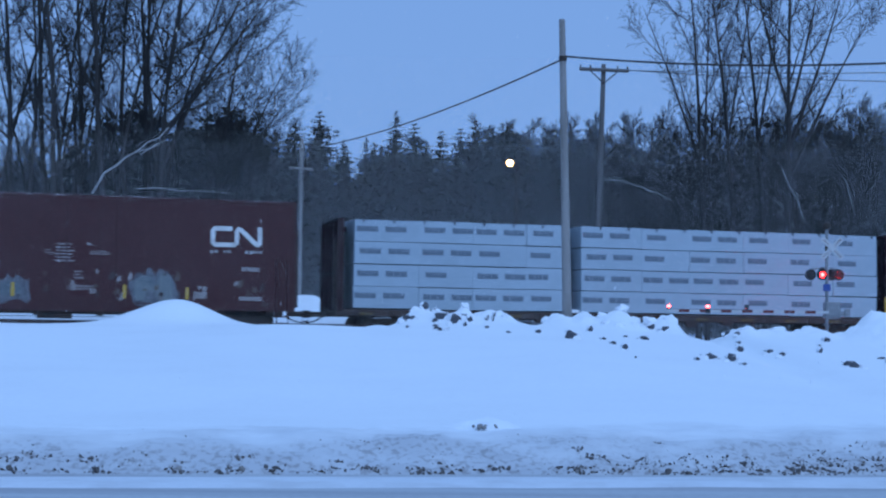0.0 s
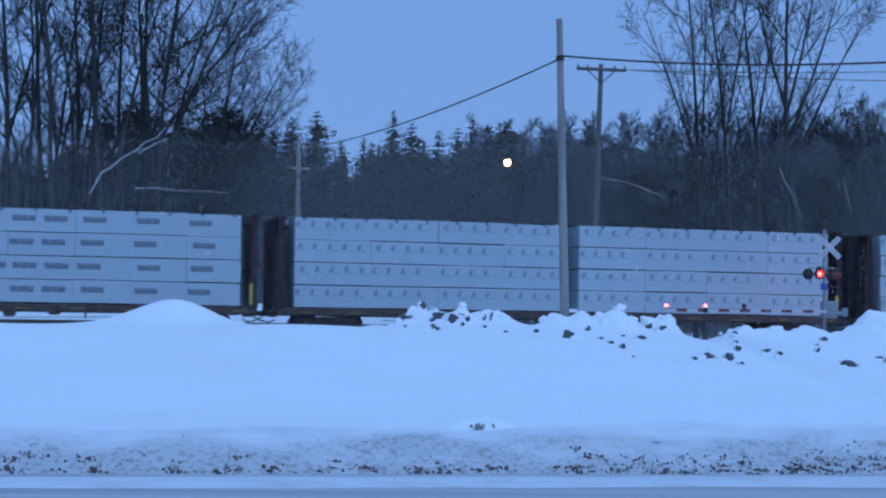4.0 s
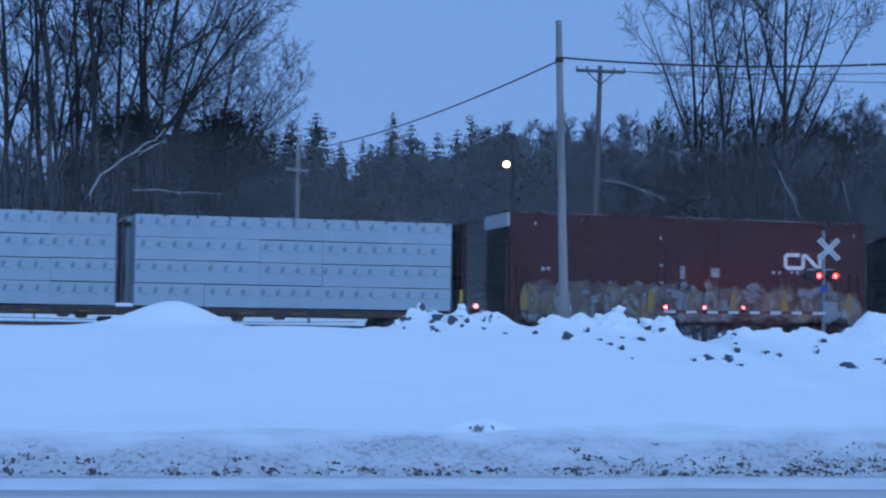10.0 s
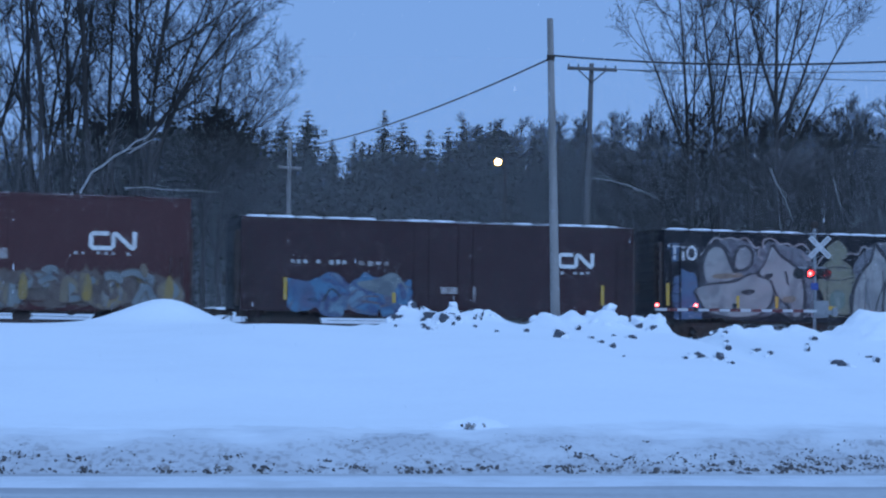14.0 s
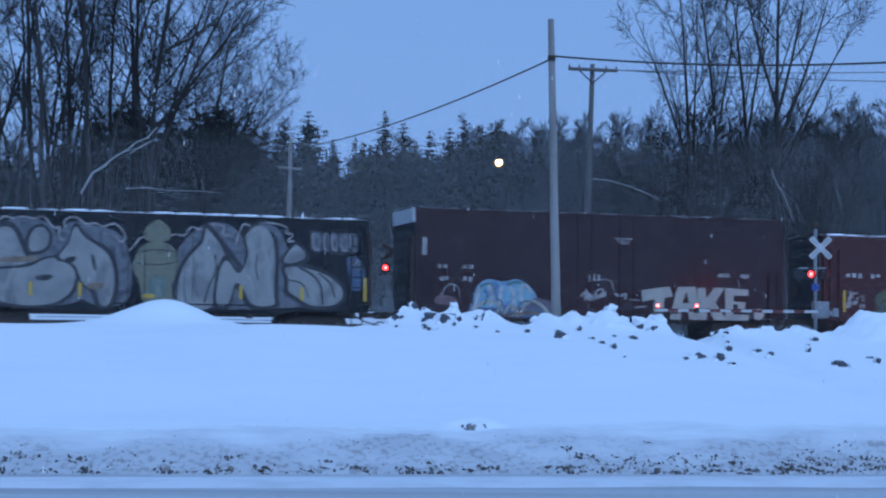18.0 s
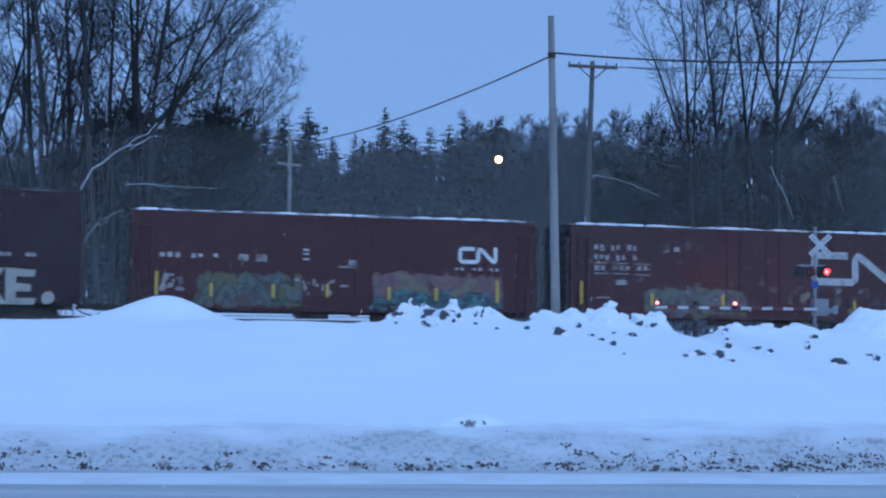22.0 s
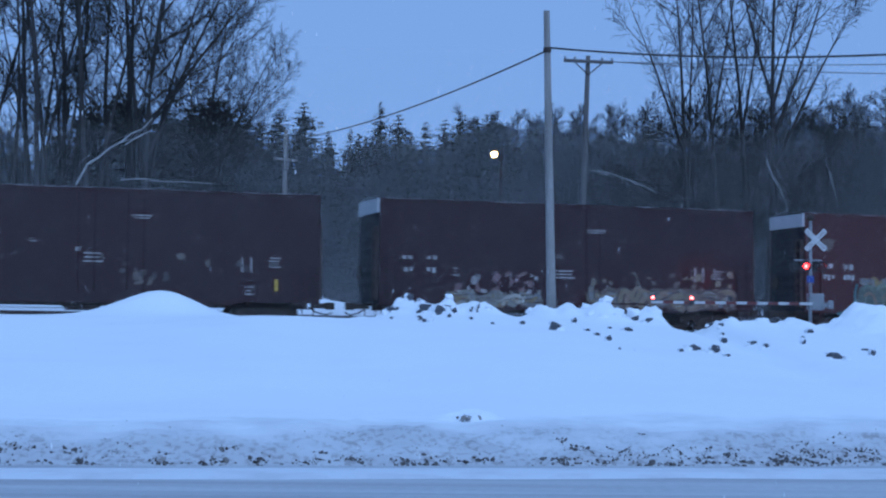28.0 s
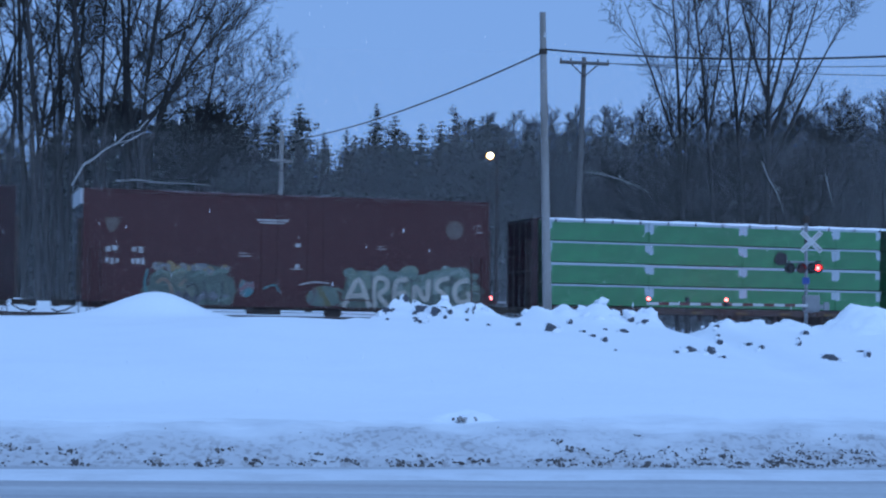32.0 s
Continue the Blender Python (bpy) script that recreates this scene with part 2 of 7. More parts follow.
# centre x, half widths to the left and right, height above the crest line, depth y
PILES = [(-8.72, 1.35, 1.15, 0.9, 57), (-2.35, 0.25, 0.3, 0.12, 56), (-0.92, 0.45, 0.4, 0.62, 56.5), (-0.3, 0.35, 0.3, 0.5, 56), (0.42, 0.28, 0.25, 0.6, 55.5),
         (1.35, 0.7, 0.55, 0.5, 57), (3.4, 0.3, 0.5, 0.42, 56), (4.3, 0.6, 0.5, 0.5, 56.5), (5.25, 0.6, 0.6, 0.72, 56), (6.55, 0.55, 0.4, 0.58, 55.5),
         (8.85, 0.45, 0.6, 0.32, 54.5), (9.8, 0.5, 0.7, 0.28, 55), (11.2, 0.5, 0.5, 0.42, 55), (13.1, 0.7, 1.7, 0.9, 54.5), (15.9, 1.2, 1.5, 0.8, 54),
         (18.5, 1.5, 2.2, 0.8, 54), (-17.5, 2.5, 2.0, 0.2, 57), (-22, 2.5, 3, 0.5, 57)]


SKEW = 0.158  # the road and its bank draw away to the right


def smooth(a, b, x):
    t = min(1.0, max(0.0, (x - a) / (b - a)))
    return t * t * (3 - 2 * t)


def crest(x):
    """Height of the ploughed crest before the track."""
    return 2.24 + 0.12 * smooth(-2.6, -1.2, x) - 0.2 * smooth(2.0, 7.0, x) - 0.34 * smooth(7.0, 7.9, x) + 0.28 * smooth(8.1, 9.0, x) - 0.1 * smooth(11.8, 12.4, x) + 0.03 * math.sin(x * 0.9)


def height(x, y):
    """The snow's surface."""
    wob = 0.2 * noise.noise((x * 0.21, 3.1, 0)) + 0.1 * noise.noise((x * 0.9, 7.7, 0))
    v = y - SKEW * min(max(x, -16), 16)
    if v < 27:
        z = -0.06 + 0.5 * smooth(22.0 + wob * 0.3, 25.4 + wob, v)
        rough = smooth(22.1, 22.8, v) * (1 - 0.75 * smooth(24.4, 27.0, v))
        z += rough * (0.07 * noise.noise((x * 1.4, y * 1.5, 1.0)) + 0.05 * noise.noise((x * 5.1, y * 5.3, 2.0)))
    else:
        z = 0.44
    z += 1.98 * smooth(24, 57, y) * (0.9 + 0.1 * smooth(24, 40, y)) * (crest(x) - 0.44) / 1.98
    z += smooth(25, 30, y) * (1 - smooth(52, 57, y)) * 0.16 * noise.noise((x * 0.13, y * 0.1, 5.0))
    z += 0.012 * noise.noise((x * 2.3, y * 2.3, 9.0))
    top = 0.0
    for px, wl_, wr, h, py in PILES:
        dx = (x - px) / (wl_ if x < px else wr)
        dy = (y - py) / (2.0 if px < -3 else (1.5 if y > py else 1.1 + 1.2 * h))
        d = dx * dx * 0.55 + dy * dy
        if d < 6:
            top = max(top, h * math.exp(-d)) if px > -3 else top + h * math.exp(-d)
    if x > -3 and 48 < y < 60 and top > 0.02:
        lump = noise.noise((x * 1.5, y * 1.2, 4.0)) * 0.17 + noise.noise((x * 4.2, y * 3.6, 6.0)) * 0.05 + 0.2 * abs(noise.noise((x * 2.1, y * 1.8, 2.0))) - 0.06
        top += lump * smooth(0.02, 0.3, top)
    z += top
    gap = (Vector((x, y, 0)) - SIDE0).dot(ACROSS)
    far = smooth(58.2, 61.5, y) if gap < 0 else 1.0
    flat = 1.86 + 0.25 * smooth(4, 12, gap) + 0.6 * smooth(12, 60, gap)
    flat += (1.0 + 0.25 * noise.noise((x * 0.5, y * 0.5, 2.0))) * smooth(4.0, 9.5, gap) * (1 - smooth(-1, 5, x))
    flat += 0.38 * smooth(-5.6, -4.2, gap) * (1 - smooth(-2.2, -1.2, gap)) * (1 - smooth(-1, 3, x))
    if gap > 5:
        flat += (0.2 + 0.6 * noise.noise((x * 0.8, y * 0.7, 3.0))) * math.exp(-((x + 5.6) / 1.7) ** 2 - ((y - 85) / 2.2) ** 2) + (0.45 + 0.7 * noise.noise((x * 1.1, y, 6.0))) * math.exp(-((x + 7.4) / 1.5) ** 2 - ((y - 85) / 2.2) ** 2) + 0.5 * noise.noise((x * 0.12, y * 0.1, 8.0)) * smooth(5, 20, gap)
    return z * (1 - far) + flat * far


def axis(spans):
    out = []
    for a, b, step in spans:
        out += list(np.arange(a, b - 1e-6, step))
    return out + [spans[-1][1]]


def ground_material():
    """Clean snow, with sand and slush thrown up along the ploughed bank."""
    m = mat("field_snow", (0.86, 0.88, 0.9), 0.75, vary=0.03, scale=0.35, fine=9, bump=0.22, spec=0.3)
    n, l = m.node_tree.nodes, m.node_tree.links
    b = n["Principled BSDF"]
    clean = b.inputs["Base Color"].links[0].from_socket
    co, sep = n.new("ShaderNodeTexCoord"), n.new("ShaderNodeSeparateXYZ")
    l.new(co.outputs["Object"], sep.inputs[0])

    def span(sock, a, c, lo=0.0, hi=1.0):
        q = n.new("ShaderNodeMapRange")
        q.interpolation_type = "SMOOTHSTEP"
        for i, v in enumerate((a, c, lo, hi)):
            q.inputs[1 + i].default_value = v
        l.new(sock, q.inputs[0])
        return q.outputs[0]

    def times(p, q, op="MULTIPLY"):
        k = n.new("ShaderNodeMath")
        k.operation = op
        for i, v in enumerate((p, q)):
            if isinstance(v, float):
                k.inputs[i].default_value = v
            else:
                l.new(v, k.inputs[i])
        return k.outputs[0]

    def noise_at(scale, detail=5.0, squash=1.0):
        mp, t = n.new("ShaderNodeMapping"), n.new("ShaderNodeTexNoise")
        mp.inputs["Scale"].default_value = (1, squash, squash)
        l.new(co.outputs["Object"], mp.inputs[0])
        l.new(mp.outputs[0], t.inputs["Vector"])
        t.inputs["Scale"].default_value, t.inputs["Detail"].default_value = scale, detail
        return t.outputs[0]

    along = times(times(sep.outputs[0], -SKEW), sep.outputs[1], "ADD")
    ragged = times(along, times(span(noise_at(0.8, 6.0), 0.25, 0.75, -0.9, 0.9), span(along, 22.6, 23.6), "MULTIPLY"), "ADD")
    band = times(span(along, 21.9, 22.3), span(ragged, 22.9, 26.9, 1.0, 0.0))
    soft = times(band, span(noise_at(1.3), 0.3, 0.62, 0.85, 1.0))
    grit = times(times(span(along, 22.2, 22.8), span(ragged, 23.4, 24.9, 1.0, 0.0)), span(noise_at(11.0, 8.0, 0.6), 0.47, 0.66, 0.0, 0.6))
    shade = n.new("ShaderNodeMix")
    shade.data_type = "RGBA"
    shade.inputs[7].default_value = (0.5, 0.505, 0.525, 1)
    l.new(soft, shade.inputs[0])
    l.new(clean, shade.inputs[6])
    dark = n.new("ShaderNodeMix")
    dark.data_type = "RGBA"
    dark.inputs[7].default_value = (0.24, 0.215, 0.215, 1)
    l.new(grit, dark.inputs[0])
    l.new(shade.outputs[2], dark.inputs[6])
    l.new(dark.outputs[2], b.inputs["Base Color"])
    return m


def build_ground():
    xs = axis([(-2500, -400, 700), (-400, -60, 85), (-60, -22, 2.5), (-22, -3, 0.3), (-3, 19, 0.16), (19, 60, 2.5), (60, 400, 85), (400, 2500, 700)])
    ys = axis([(-300, -20, 70), (-20, 19, 6), (19, 21, 0.3), (21, 26, 0.11), (26, 29, 0.3), (29, 48, 0.75), (48, 60, 0.16), (60, 80, 1.2), (80, 90, 0.4), (90, 200, 11), (200, 2700, 500)])
    nx = len(xs)
    v = [(x, y, height(x, y) if y > 18.9 else -0.06) for y in ys for x in xs]
    f = [(j * nx + i, j * nx + i + 1, (j + 1) * nx + i + 1, (j + 1) * nx + i) for j in range(len(ys) - 1) for i in range(nx - 1)]
    g = Geo()
    g.v, g.f = v, f
    ob = part("ground", g, ground_material(), label="snow-covered field rising to a ploughed crest", smooth=True)
    return tagged(ob, category="snow field", kind="structure")


build_ground()


def build_road():
    g = Geo()
    n, xs = 26, [-60 + 1.0 * i for i in range(121)]
    ys = [12.5 + i * (22.5 - 12.5) / n for i in range(n + 1)]
    for y in ys:
        for x in xs:
            rut = sum(math.exp(-((y - r) / 0.28) ** 2) for r in (15.1, 16.8, 18.9, 20.4))
            edge = 0.0
            g.v.append((x, y + SKEW * x, 0.03 - 0.02 * rut + edge + 0.012 * noise.noise((x * 0.5, y * 2.2, 0))))
    w = len(xs)
    g.f = [(j * w + i, j * w + i + 1, (j + 1) * w + i + 1, (j + 1) * w + i) for j in range(n) for i in range(w - 1)]
    ob = part("road", g, ROAD, label="road of packed grey snow with wheel ruts", smooth=True)
    tagged(ob, category="road", kind="structure")
    s = Geo()
    for i in range(121):
        x = -60 + 1.0 * i
        a = 0.1 * noise.noise((x * 0.3, 0, 0))
        s.v += [(x, y + SKEW * x, z) for y, z in ((20.35 + a, 0.0), (20.8 + a, 0.05), (21.9, 0.045), (22.35, -0.03))]
    s.f = [(4 * i + k, 4 * i + 4 + k, 4 * i + 5 + k, 4 * i + 1 + k) for i in range(120) for k in range(3)]
    tagged(part("road_shoulder", s, SHOULDER, label="clean snow strip along the road", smooth=True), category="shoulder", kind="structure")


build_road()


def track_pose(a, w=0.0, z=RAIL_Z):
    p = SIDE0 + ALONG * a + ACROSS * w
    return Matrix.Translation((p.x, p.y, z)) @ Matrix.Rotation(TURN, 4, "Z")


def build_track():
    track = thing("railway_track", track_pose(0), "snowy railway track with two steel rails", "track", kind="structure")
    for w in (0.78, 2.22):
        g = Geo().box(-300, 300, w - 0.035, w + 0.035, -0.04, 0.0).box(-300, 300, w - 0.01, w + 0.01, -0.14, -0.04).box(-300, 300, w - 0.07, w + 0.07, -0.17, -0.14)
        part("rail", g, RAIL, track)
    g = Geo().box(-1.3, 1.3, -0.11, 0.11, -0.3, -0.17, 0.02).mesh("sleeper")
    for i in range(150):
        part("sleeper", g, POLE, track, at=pose(-45 + i * 0.6, 1.5, 0, 0, 0, 90))


build_track()


def build_siding():
    """A disused siding before the main line, its rails just clear of the snow."""
    siding = thing("railway_siding", track_pose(0, -4.6, 2.45), "rusty siding rails half buried in snow", "track", kind="structure")
    for w in (-0.72, 0.72):
        g = Geo().box(-60, -1, w - 0.035, w + 0.035, -0.04, 0.0).box(-60, -1, w - 0.012, w + 0.012, -0.14, -0.04).box(-60, -1, w - 0.07, w + 0.07, -0.17, -0.14)
        part("rail", g, UNDER, siding)


build_siding()


# ---- the train ----
# metres travelled every two seconds
RUN = [0.0, 13.31, 26.86, 40.56, 54.36, 68.22, 82.16, 96.2, 110.33, 124.56, 138.85, 153.21, 167.65, 182.19, 196.83, 211.55, 226.33]
CARS, WHEELS = [], []  # what motions() moves
WIDE = 3.05


def ring(r, n=24):
    return [(r * math.cos(2 * math.pi * i / n), r * math.sin(2 * math.pi * i / n)) for i in range(n)]


def wheelset_mesh():
    g = Geo()
    for w, s in ((-0.72, -1), (0.72, 1)):
        g.tube([(0, w - 0.02 * s, 0), (0, w - 0.02 * s, 0)], [0.02, 0.45], 24, False)
        g.tube([(0, w - 0.03 * s, 0), (0, w + 0.0, 0)], [0.46, 0.46], 24)
        g.tube([(0, w, 0), (0, w + 0.1 * s, 0)], [0.425, 0.42], 24, False)
        g.tube([(0, w + 0.1 * s, 0), (0, w + 0.1 * s, 0)], [0.42, 0.35], 24, False)
        g.tube([(0, w + 0.1 * s, 0), (0, w + 0.05 * s, 0), (0, w + 0.06 * s, 0)], [0.35, 0.3, 0.13], 24)
        for k in range(3):
            t = 2.1 * k
            g.box(0.2 * math.cos(t) - 0.04, 0.2 * math.cos(t) + 0.04, w + 0.05 * s, w + 0.09 * s, 0.2 * math.sin(t) - 0.04, 0.2 * math.sin(t) + 0.04)
    g.tube([(0, -1.05, 0), (0, 1.05, 0)], 0.085, 10)
    return g.mesh("wheelset")


def side_frame_mesh():
    g = Geo()
    top = [(-1.1, 0.62), (-0.95, 0.7), (-0.5, 0.74), (0.5, 0.74), (0.95, 0.7), (1.1, 0.62), (1.1, 0.42), (0.93, 0.42), (0.9, 0.52), (0.55, 0.55),
           (0.28, 0.28), (-0.28, 0.28), (-0.55, 0.55), (-0.9, 0.52), (-0.93, 0.42), (-1.1, 0.42)]
    g.prism(top, -0.07, 0.07)
    g.prism([(-0.5, 0.26), (-0.36, 0.14), (0.36, 0.14), (0.5, 0.26), (0.34, 0.3), (-0.34, 0.3)], -0.09, 0.09)
    return g.mesh("side_frame")


def spring_mesh():
    return Geo().tube([(0, 0, 0.3 + i * 0.024) for i in range(10)], [0.075 if i % 2 else 0.055 for i in range(10)], 8).mesh("spring")


SHARED = {"wheelset": wheelset_mesh(), "frame": side_frame_mesh(), "spring": spring_mesh(),
          "bolster": Geo().box(-0.2, 0.2, -1.05, 1.05, 0.45, 0.72, 0.03).mesh("bolster"),
          "cap": Geo().disc((0, -0.03, 0), (0, -1, 0), 0.11, 0.06, 12).mesh("bearing_cap")}


def truck(car, x):
    t = part("truck", SHARED["bolster"], STEEL, car, "four-wheel truck of rusty cast steel", at=(x, 1.5, 0))
    for w in (-1.02, 1.02):
        part("side_frame", SHARED["frame"], STEEL, t, at=(0, w, 0))
        for k in (-0.2, 0.0, 0.2):
            part("spring", SHARED["spring"], UNDER, t, at=(k, w, 0))
    for d in (-0.89, 0.89):
        ws = part("wheelset", SHARED["wheelset"], STEEL, t, at=(d, 0, 0.46))
        WHEELS.append((ws, d, car))
        part("bearing_cap", SHARED["cap"], UNDER, t, at=(d, -1.06, 0.46))
    return t


def coupler(car, x, s):
    g = Geo().box(min(x, x + s * 0.75), max(x, x + s * 0.75), 1.41, 1.59, 0.76, 0.96, 0.02)
    g.box(min(x + s * 0.62, x + s * 0.93), max(x + s * 0.62, x + s * 0.93), 1.34, 1.68, 0.72, 1.0, 0.04)
    part("coupler", g, STEEL, car)
    h = Geo().tube([(x, 1.9, 0.8), (x + s * 0.35, 1.88, 0.6), (x + s * 0.7, 1.75, 0.52), (x + s * 0.9, 1.65, 0.62)], 0.03, 6)
    part("brake_hose", h, SIGN_BLACK, car)


def bars(rows, y=-0.012, thick=0.006):
    """Plain bars (x0, x1, z0, z1) standing in for writing."""
    g = Geo()
    for x0, x1, z0, z1 in rows:
        g.box(x0, x1, y - thick, y + 0.004, z0, z1)
    return g


def lettered(name, rows, material, car, label, y):
    """Bars in place of writing: the first carries the others."""
    first = part(name, bars(rows[:1], y), material, car, label)
    for row in rows[1:]:
        part("letter_bar", bars([row], y), material, first)


def stencil(x, z, w, h, n, gap=0.25, seed=0):
    """A row of n short bars that stand in for characters."""
    r = random.Random(seed)
    u = w / n
    skip = (r.randint(2, 3), r.randint(5, 6)) if n >= 7 else (2,) if n >= 5 else ()
    return [(x + (i + r.uniform(0, 0.1)) * u, x + (i + 1 - gap - r.uniform(0, 0.15)) * u, z + r.uniform(0, 0.3) * h, z + h * r.uniform(0.85, 1)) for i in range(n) if i not in skip]


def ribbon_logo(x, z, w, h, t, y=-0.014):
    """A bent band: a bracket, an arch and a slanting stroke in one line."""
    mid = x + w * 0.5
    pts = [(x + w * 0.42, z + h - t / 2), (x + t * 0.9, z + h - t / 2), (x + t / 2, z + h - t * 0.9), (x + t / 2, z + t * 0.9), (x + t * 0.9, z + t / 2),
           (mid - t * 0.3, z + t / 2), (mid + t * 0.1, z + t * 0.9), (mid + t * 0.1, z + h - t), (mid + t * 0.5, z + h - t / 2), (mid + t * 0.95, z + h - t * 0.7),
           (x + w - t * 1.3, z + t * 0.75), (x + w - t * 0.85, z + t / 2), (x + w - t / 2, z + t * 0.9), (x + w - t / 2, z + h)]
    g = Geo()
    left, right = [], []
    for i, p in enumerate(pts):
        a, b = Vector(pts[max(0, i - 1)]), Vector(pts[min(len(pts) - 1, i + 1)])
        d = (b - a).normalized()
        nrm = Vector((-d.y, d.x)) * (t / 2)
        left.append((p[0] + nrm.x, p[1] + nrm.y))
        right.append((p[0] - nrm.x, p[1] - nrm.y))
    for i in range(len(pts) - 1):
        g.prism([left[i], left[i + 1], right[i + 1], right[i]], y - 0.004, y + 0.006)
    return g


def blob(cx, cz, rx, rz, seed, n=16, jag=0.25):
    r = random.Random(seed)
    return [(cx + rx * math.cos(6.2832 * i / n) * (1 + r.uniform(-jag, jag)), cz + rz * math.sin(6.2832 * i / n) * (1 + r.uniform(-jag, jag))) for i in range(n)]


def rounded(poly, times=2):
    """The outline with its corners cut, as a spray can draws it."""
    for _ in range(times):
        out = []
        for i, p in enumerate(poly):
            q = poly[(i + 1) % len(poly)]
            out += [(p[0] * 0.78 + q[0] * 0.22, p[1] * 0.78 + q[1] * 0.22), (p[0] * 0.22 + q[0] * 0.78, p[1] * 0.22 + q[1] * 0.78)]
        poly = out
    return poly


def mural(car, label, material, outline):
    """Starts a painting on a car's side with its hazy ground; daub() lays the rest over it."""
    edge = []
    for i, (a, b) in enumerate(zip(outline, outline[1:] + outline[:1])):
        for k in range(4):
            x, z = a[0] + (b[0] - a[0]) * k / 4, a[1] + (b[1] - a[1]) * k / 4
            edge.append((x + 0.22 * noise.noise((x * 4, z * 4, 1)), max(z + 0.34 * noise.noise((x * 4.3, z * 4, 7)), 0.84)))
    return part("graffiti", Geo().prism(rounded(edge, 1), -0.0145, -0.012), material, car, label)


def daub(g, material, pts, wide=None, soft=2):
    """One shape, or with a width one stroke, of spray paint over what is there."""
    y = -0.0152 - 0.0007 * len(g.children)
    pts = [(x, max(z, 0.86)) for x, z in pts]
    if wide:
        for _ in range(2):
            pts = [pts[0]] + [(a[0] * (1 - k) + b[0] * k, a[1] * (1 - k) + b[1] * k) for a, b in zip(pts, pts[1:]) for k in (0.25, 0.75)] + [pts[-1]]
        left, right = [], []
        for i, p in enumerate(pts):
            d = (Vector(pts[min(i + 1, len(pts) - 1)]) - Vector(pts[max(i - 1, 0)])).normalized() * (wide / 2) * (0.75 + 0.25 * min(1, i, len(pts) - 1 - i))
            left.append((p[0] - d.y, p[1] + d.x))
            right.append((p[0] + d.y, p[1] - d.x))
        shape, e = Geo(), 4 * (len(pts) - 1)
        shape.v = [(q[0], w, q[1]) for a, b in zip(left, right) for q, w in ((a, y), (b, y), (b, y + 0.0004), (a, y + 0.0004))]
        shape.f = [(4 * i + k, 4 * i + 4 + k, 4 * i + 4 + (k + 1) % 4, 4 * i + (k + 1) % 4) for i in range(len(pts) - 1) for k in range(4)] + [(0, 1, 2, 3), (e + 3, e + 2, e + 1, e)]
        return part("painted_stroke", shape, material, g)
    return part("painted_shape", Geo().prism(rounded(pts, soft), y, y + 0.0004), material, g)


STROKES = [[(0.8, 0.9), (0.2, 0.85), (0.12, 0.2), (0.8, 0.1)], [(0.3, 0.05), (0.4, 0.95)], [(0.2, 0.9), (0.8, 0.7), (0.3, 0.45), (0.85, 0.2), (0.2, 0.05)], [(0.15, 0.08), (0.5, 0.95), (0.85, 0.08)],
           [(0.2, 0.95), (0.2, 0.1), (0.8, 0.15)], [(0.12, 0.1), (0.2, 0.9), (0.8, 0.15), (0.88, 0.9)], [(0.5, 0.9), (0.15, 0.5), (0.5, 0.1), (0.85, 0.5), (0.5, 0.9)], [(0.1, 0.75), (0.5, 0.95), (0.9, 0.7)]]


def wild(car, x, z, w, h, seed, letters, label, haze, fills, edge, thick=0.17, strokes=2):
    """Overlapping lettering that cannot be read: curved strokes with dark edges on a hazy ground."""
    r = random.Random(seed)
    n = letters * 2
    outline = [(x - 0.1 + (w + 0.2) * i / n, z + 0.02 * h) for i in range(n + 1)] + [(x - 0.1 + (w + 0.2) * i / n, z + h * r.uniform(0.72, 0.98)) for i in range(n, -1, -1)]
    g = mural(car, label, haze, outline)
    u = w / letters
    for i in range(letters * 2):
        cx, cz = x + r.uniform(0.02, 0.98) * w, z + h * r.uniform(0.15, 0.85)
        daub(g, r.choice(fills + [haze]), blob(cx, cz, u * r.uniform(0.2, 0.5), h * r.uniform(0.1, 0.3), seed * 7 + i, 7, 0.5))
    for i in range(letters):
        for k in range(strokes):
            pat = STROKES[r.randrange(len(STROKES))]
            tall, low = h * r.uniform(0.72, 1.0), z + h * r.uniform(-0.04, 0.06)
            turn = r.uniform(-0.7, 0.7)
            pts = [(x + (i + 0.5 + (a - 0.5) * 1.3 + (b - 0.5) * turn + r.uniform(-0.15, 0.15)) * u, low + (b * (1 - abs(turn) * 0.3) + r.uniform(-0.12, 0.12)) * tall) for a, b in pat]
            wide = min(h * thick, u * 0.38) * r.uniform(0.8, 1.25)
            if edge:
                daub(g, edge, pts, wide * 1.5)
            daub(g, fills[(i + k) % len(fills)] if r.random() < 0.7 else r.choice(fills), pts, wide)
        for k in range(2):
            daub(g, r.choice(fills + [haze]), blob(x + (i + r.random()) * u, z + h * r.uniform(0.1, 0.95), u * r.uniform(0.1, 0.3), h * r.uniform(0.06, 0.2), seed * 11 + 2 * i + k, 6, 0.6), None, 1)
    return g


def puffs(g, material, x0, x1, z, size, count, seed):
    """Small clouds of spray set side by side along a line."""
    r = random.Random(seed)
    for i in range(count):
        x = x0 + (x1 - x0) * (i + r.random()) / count
        daub(g, material, blob(x, z + r.uniform(-0.5, 0.5) * size, size * r.uniform(0.6, 1.3), size * r.uniform(0.5, 1.0), seed * 17 + i, 8, 0.35))


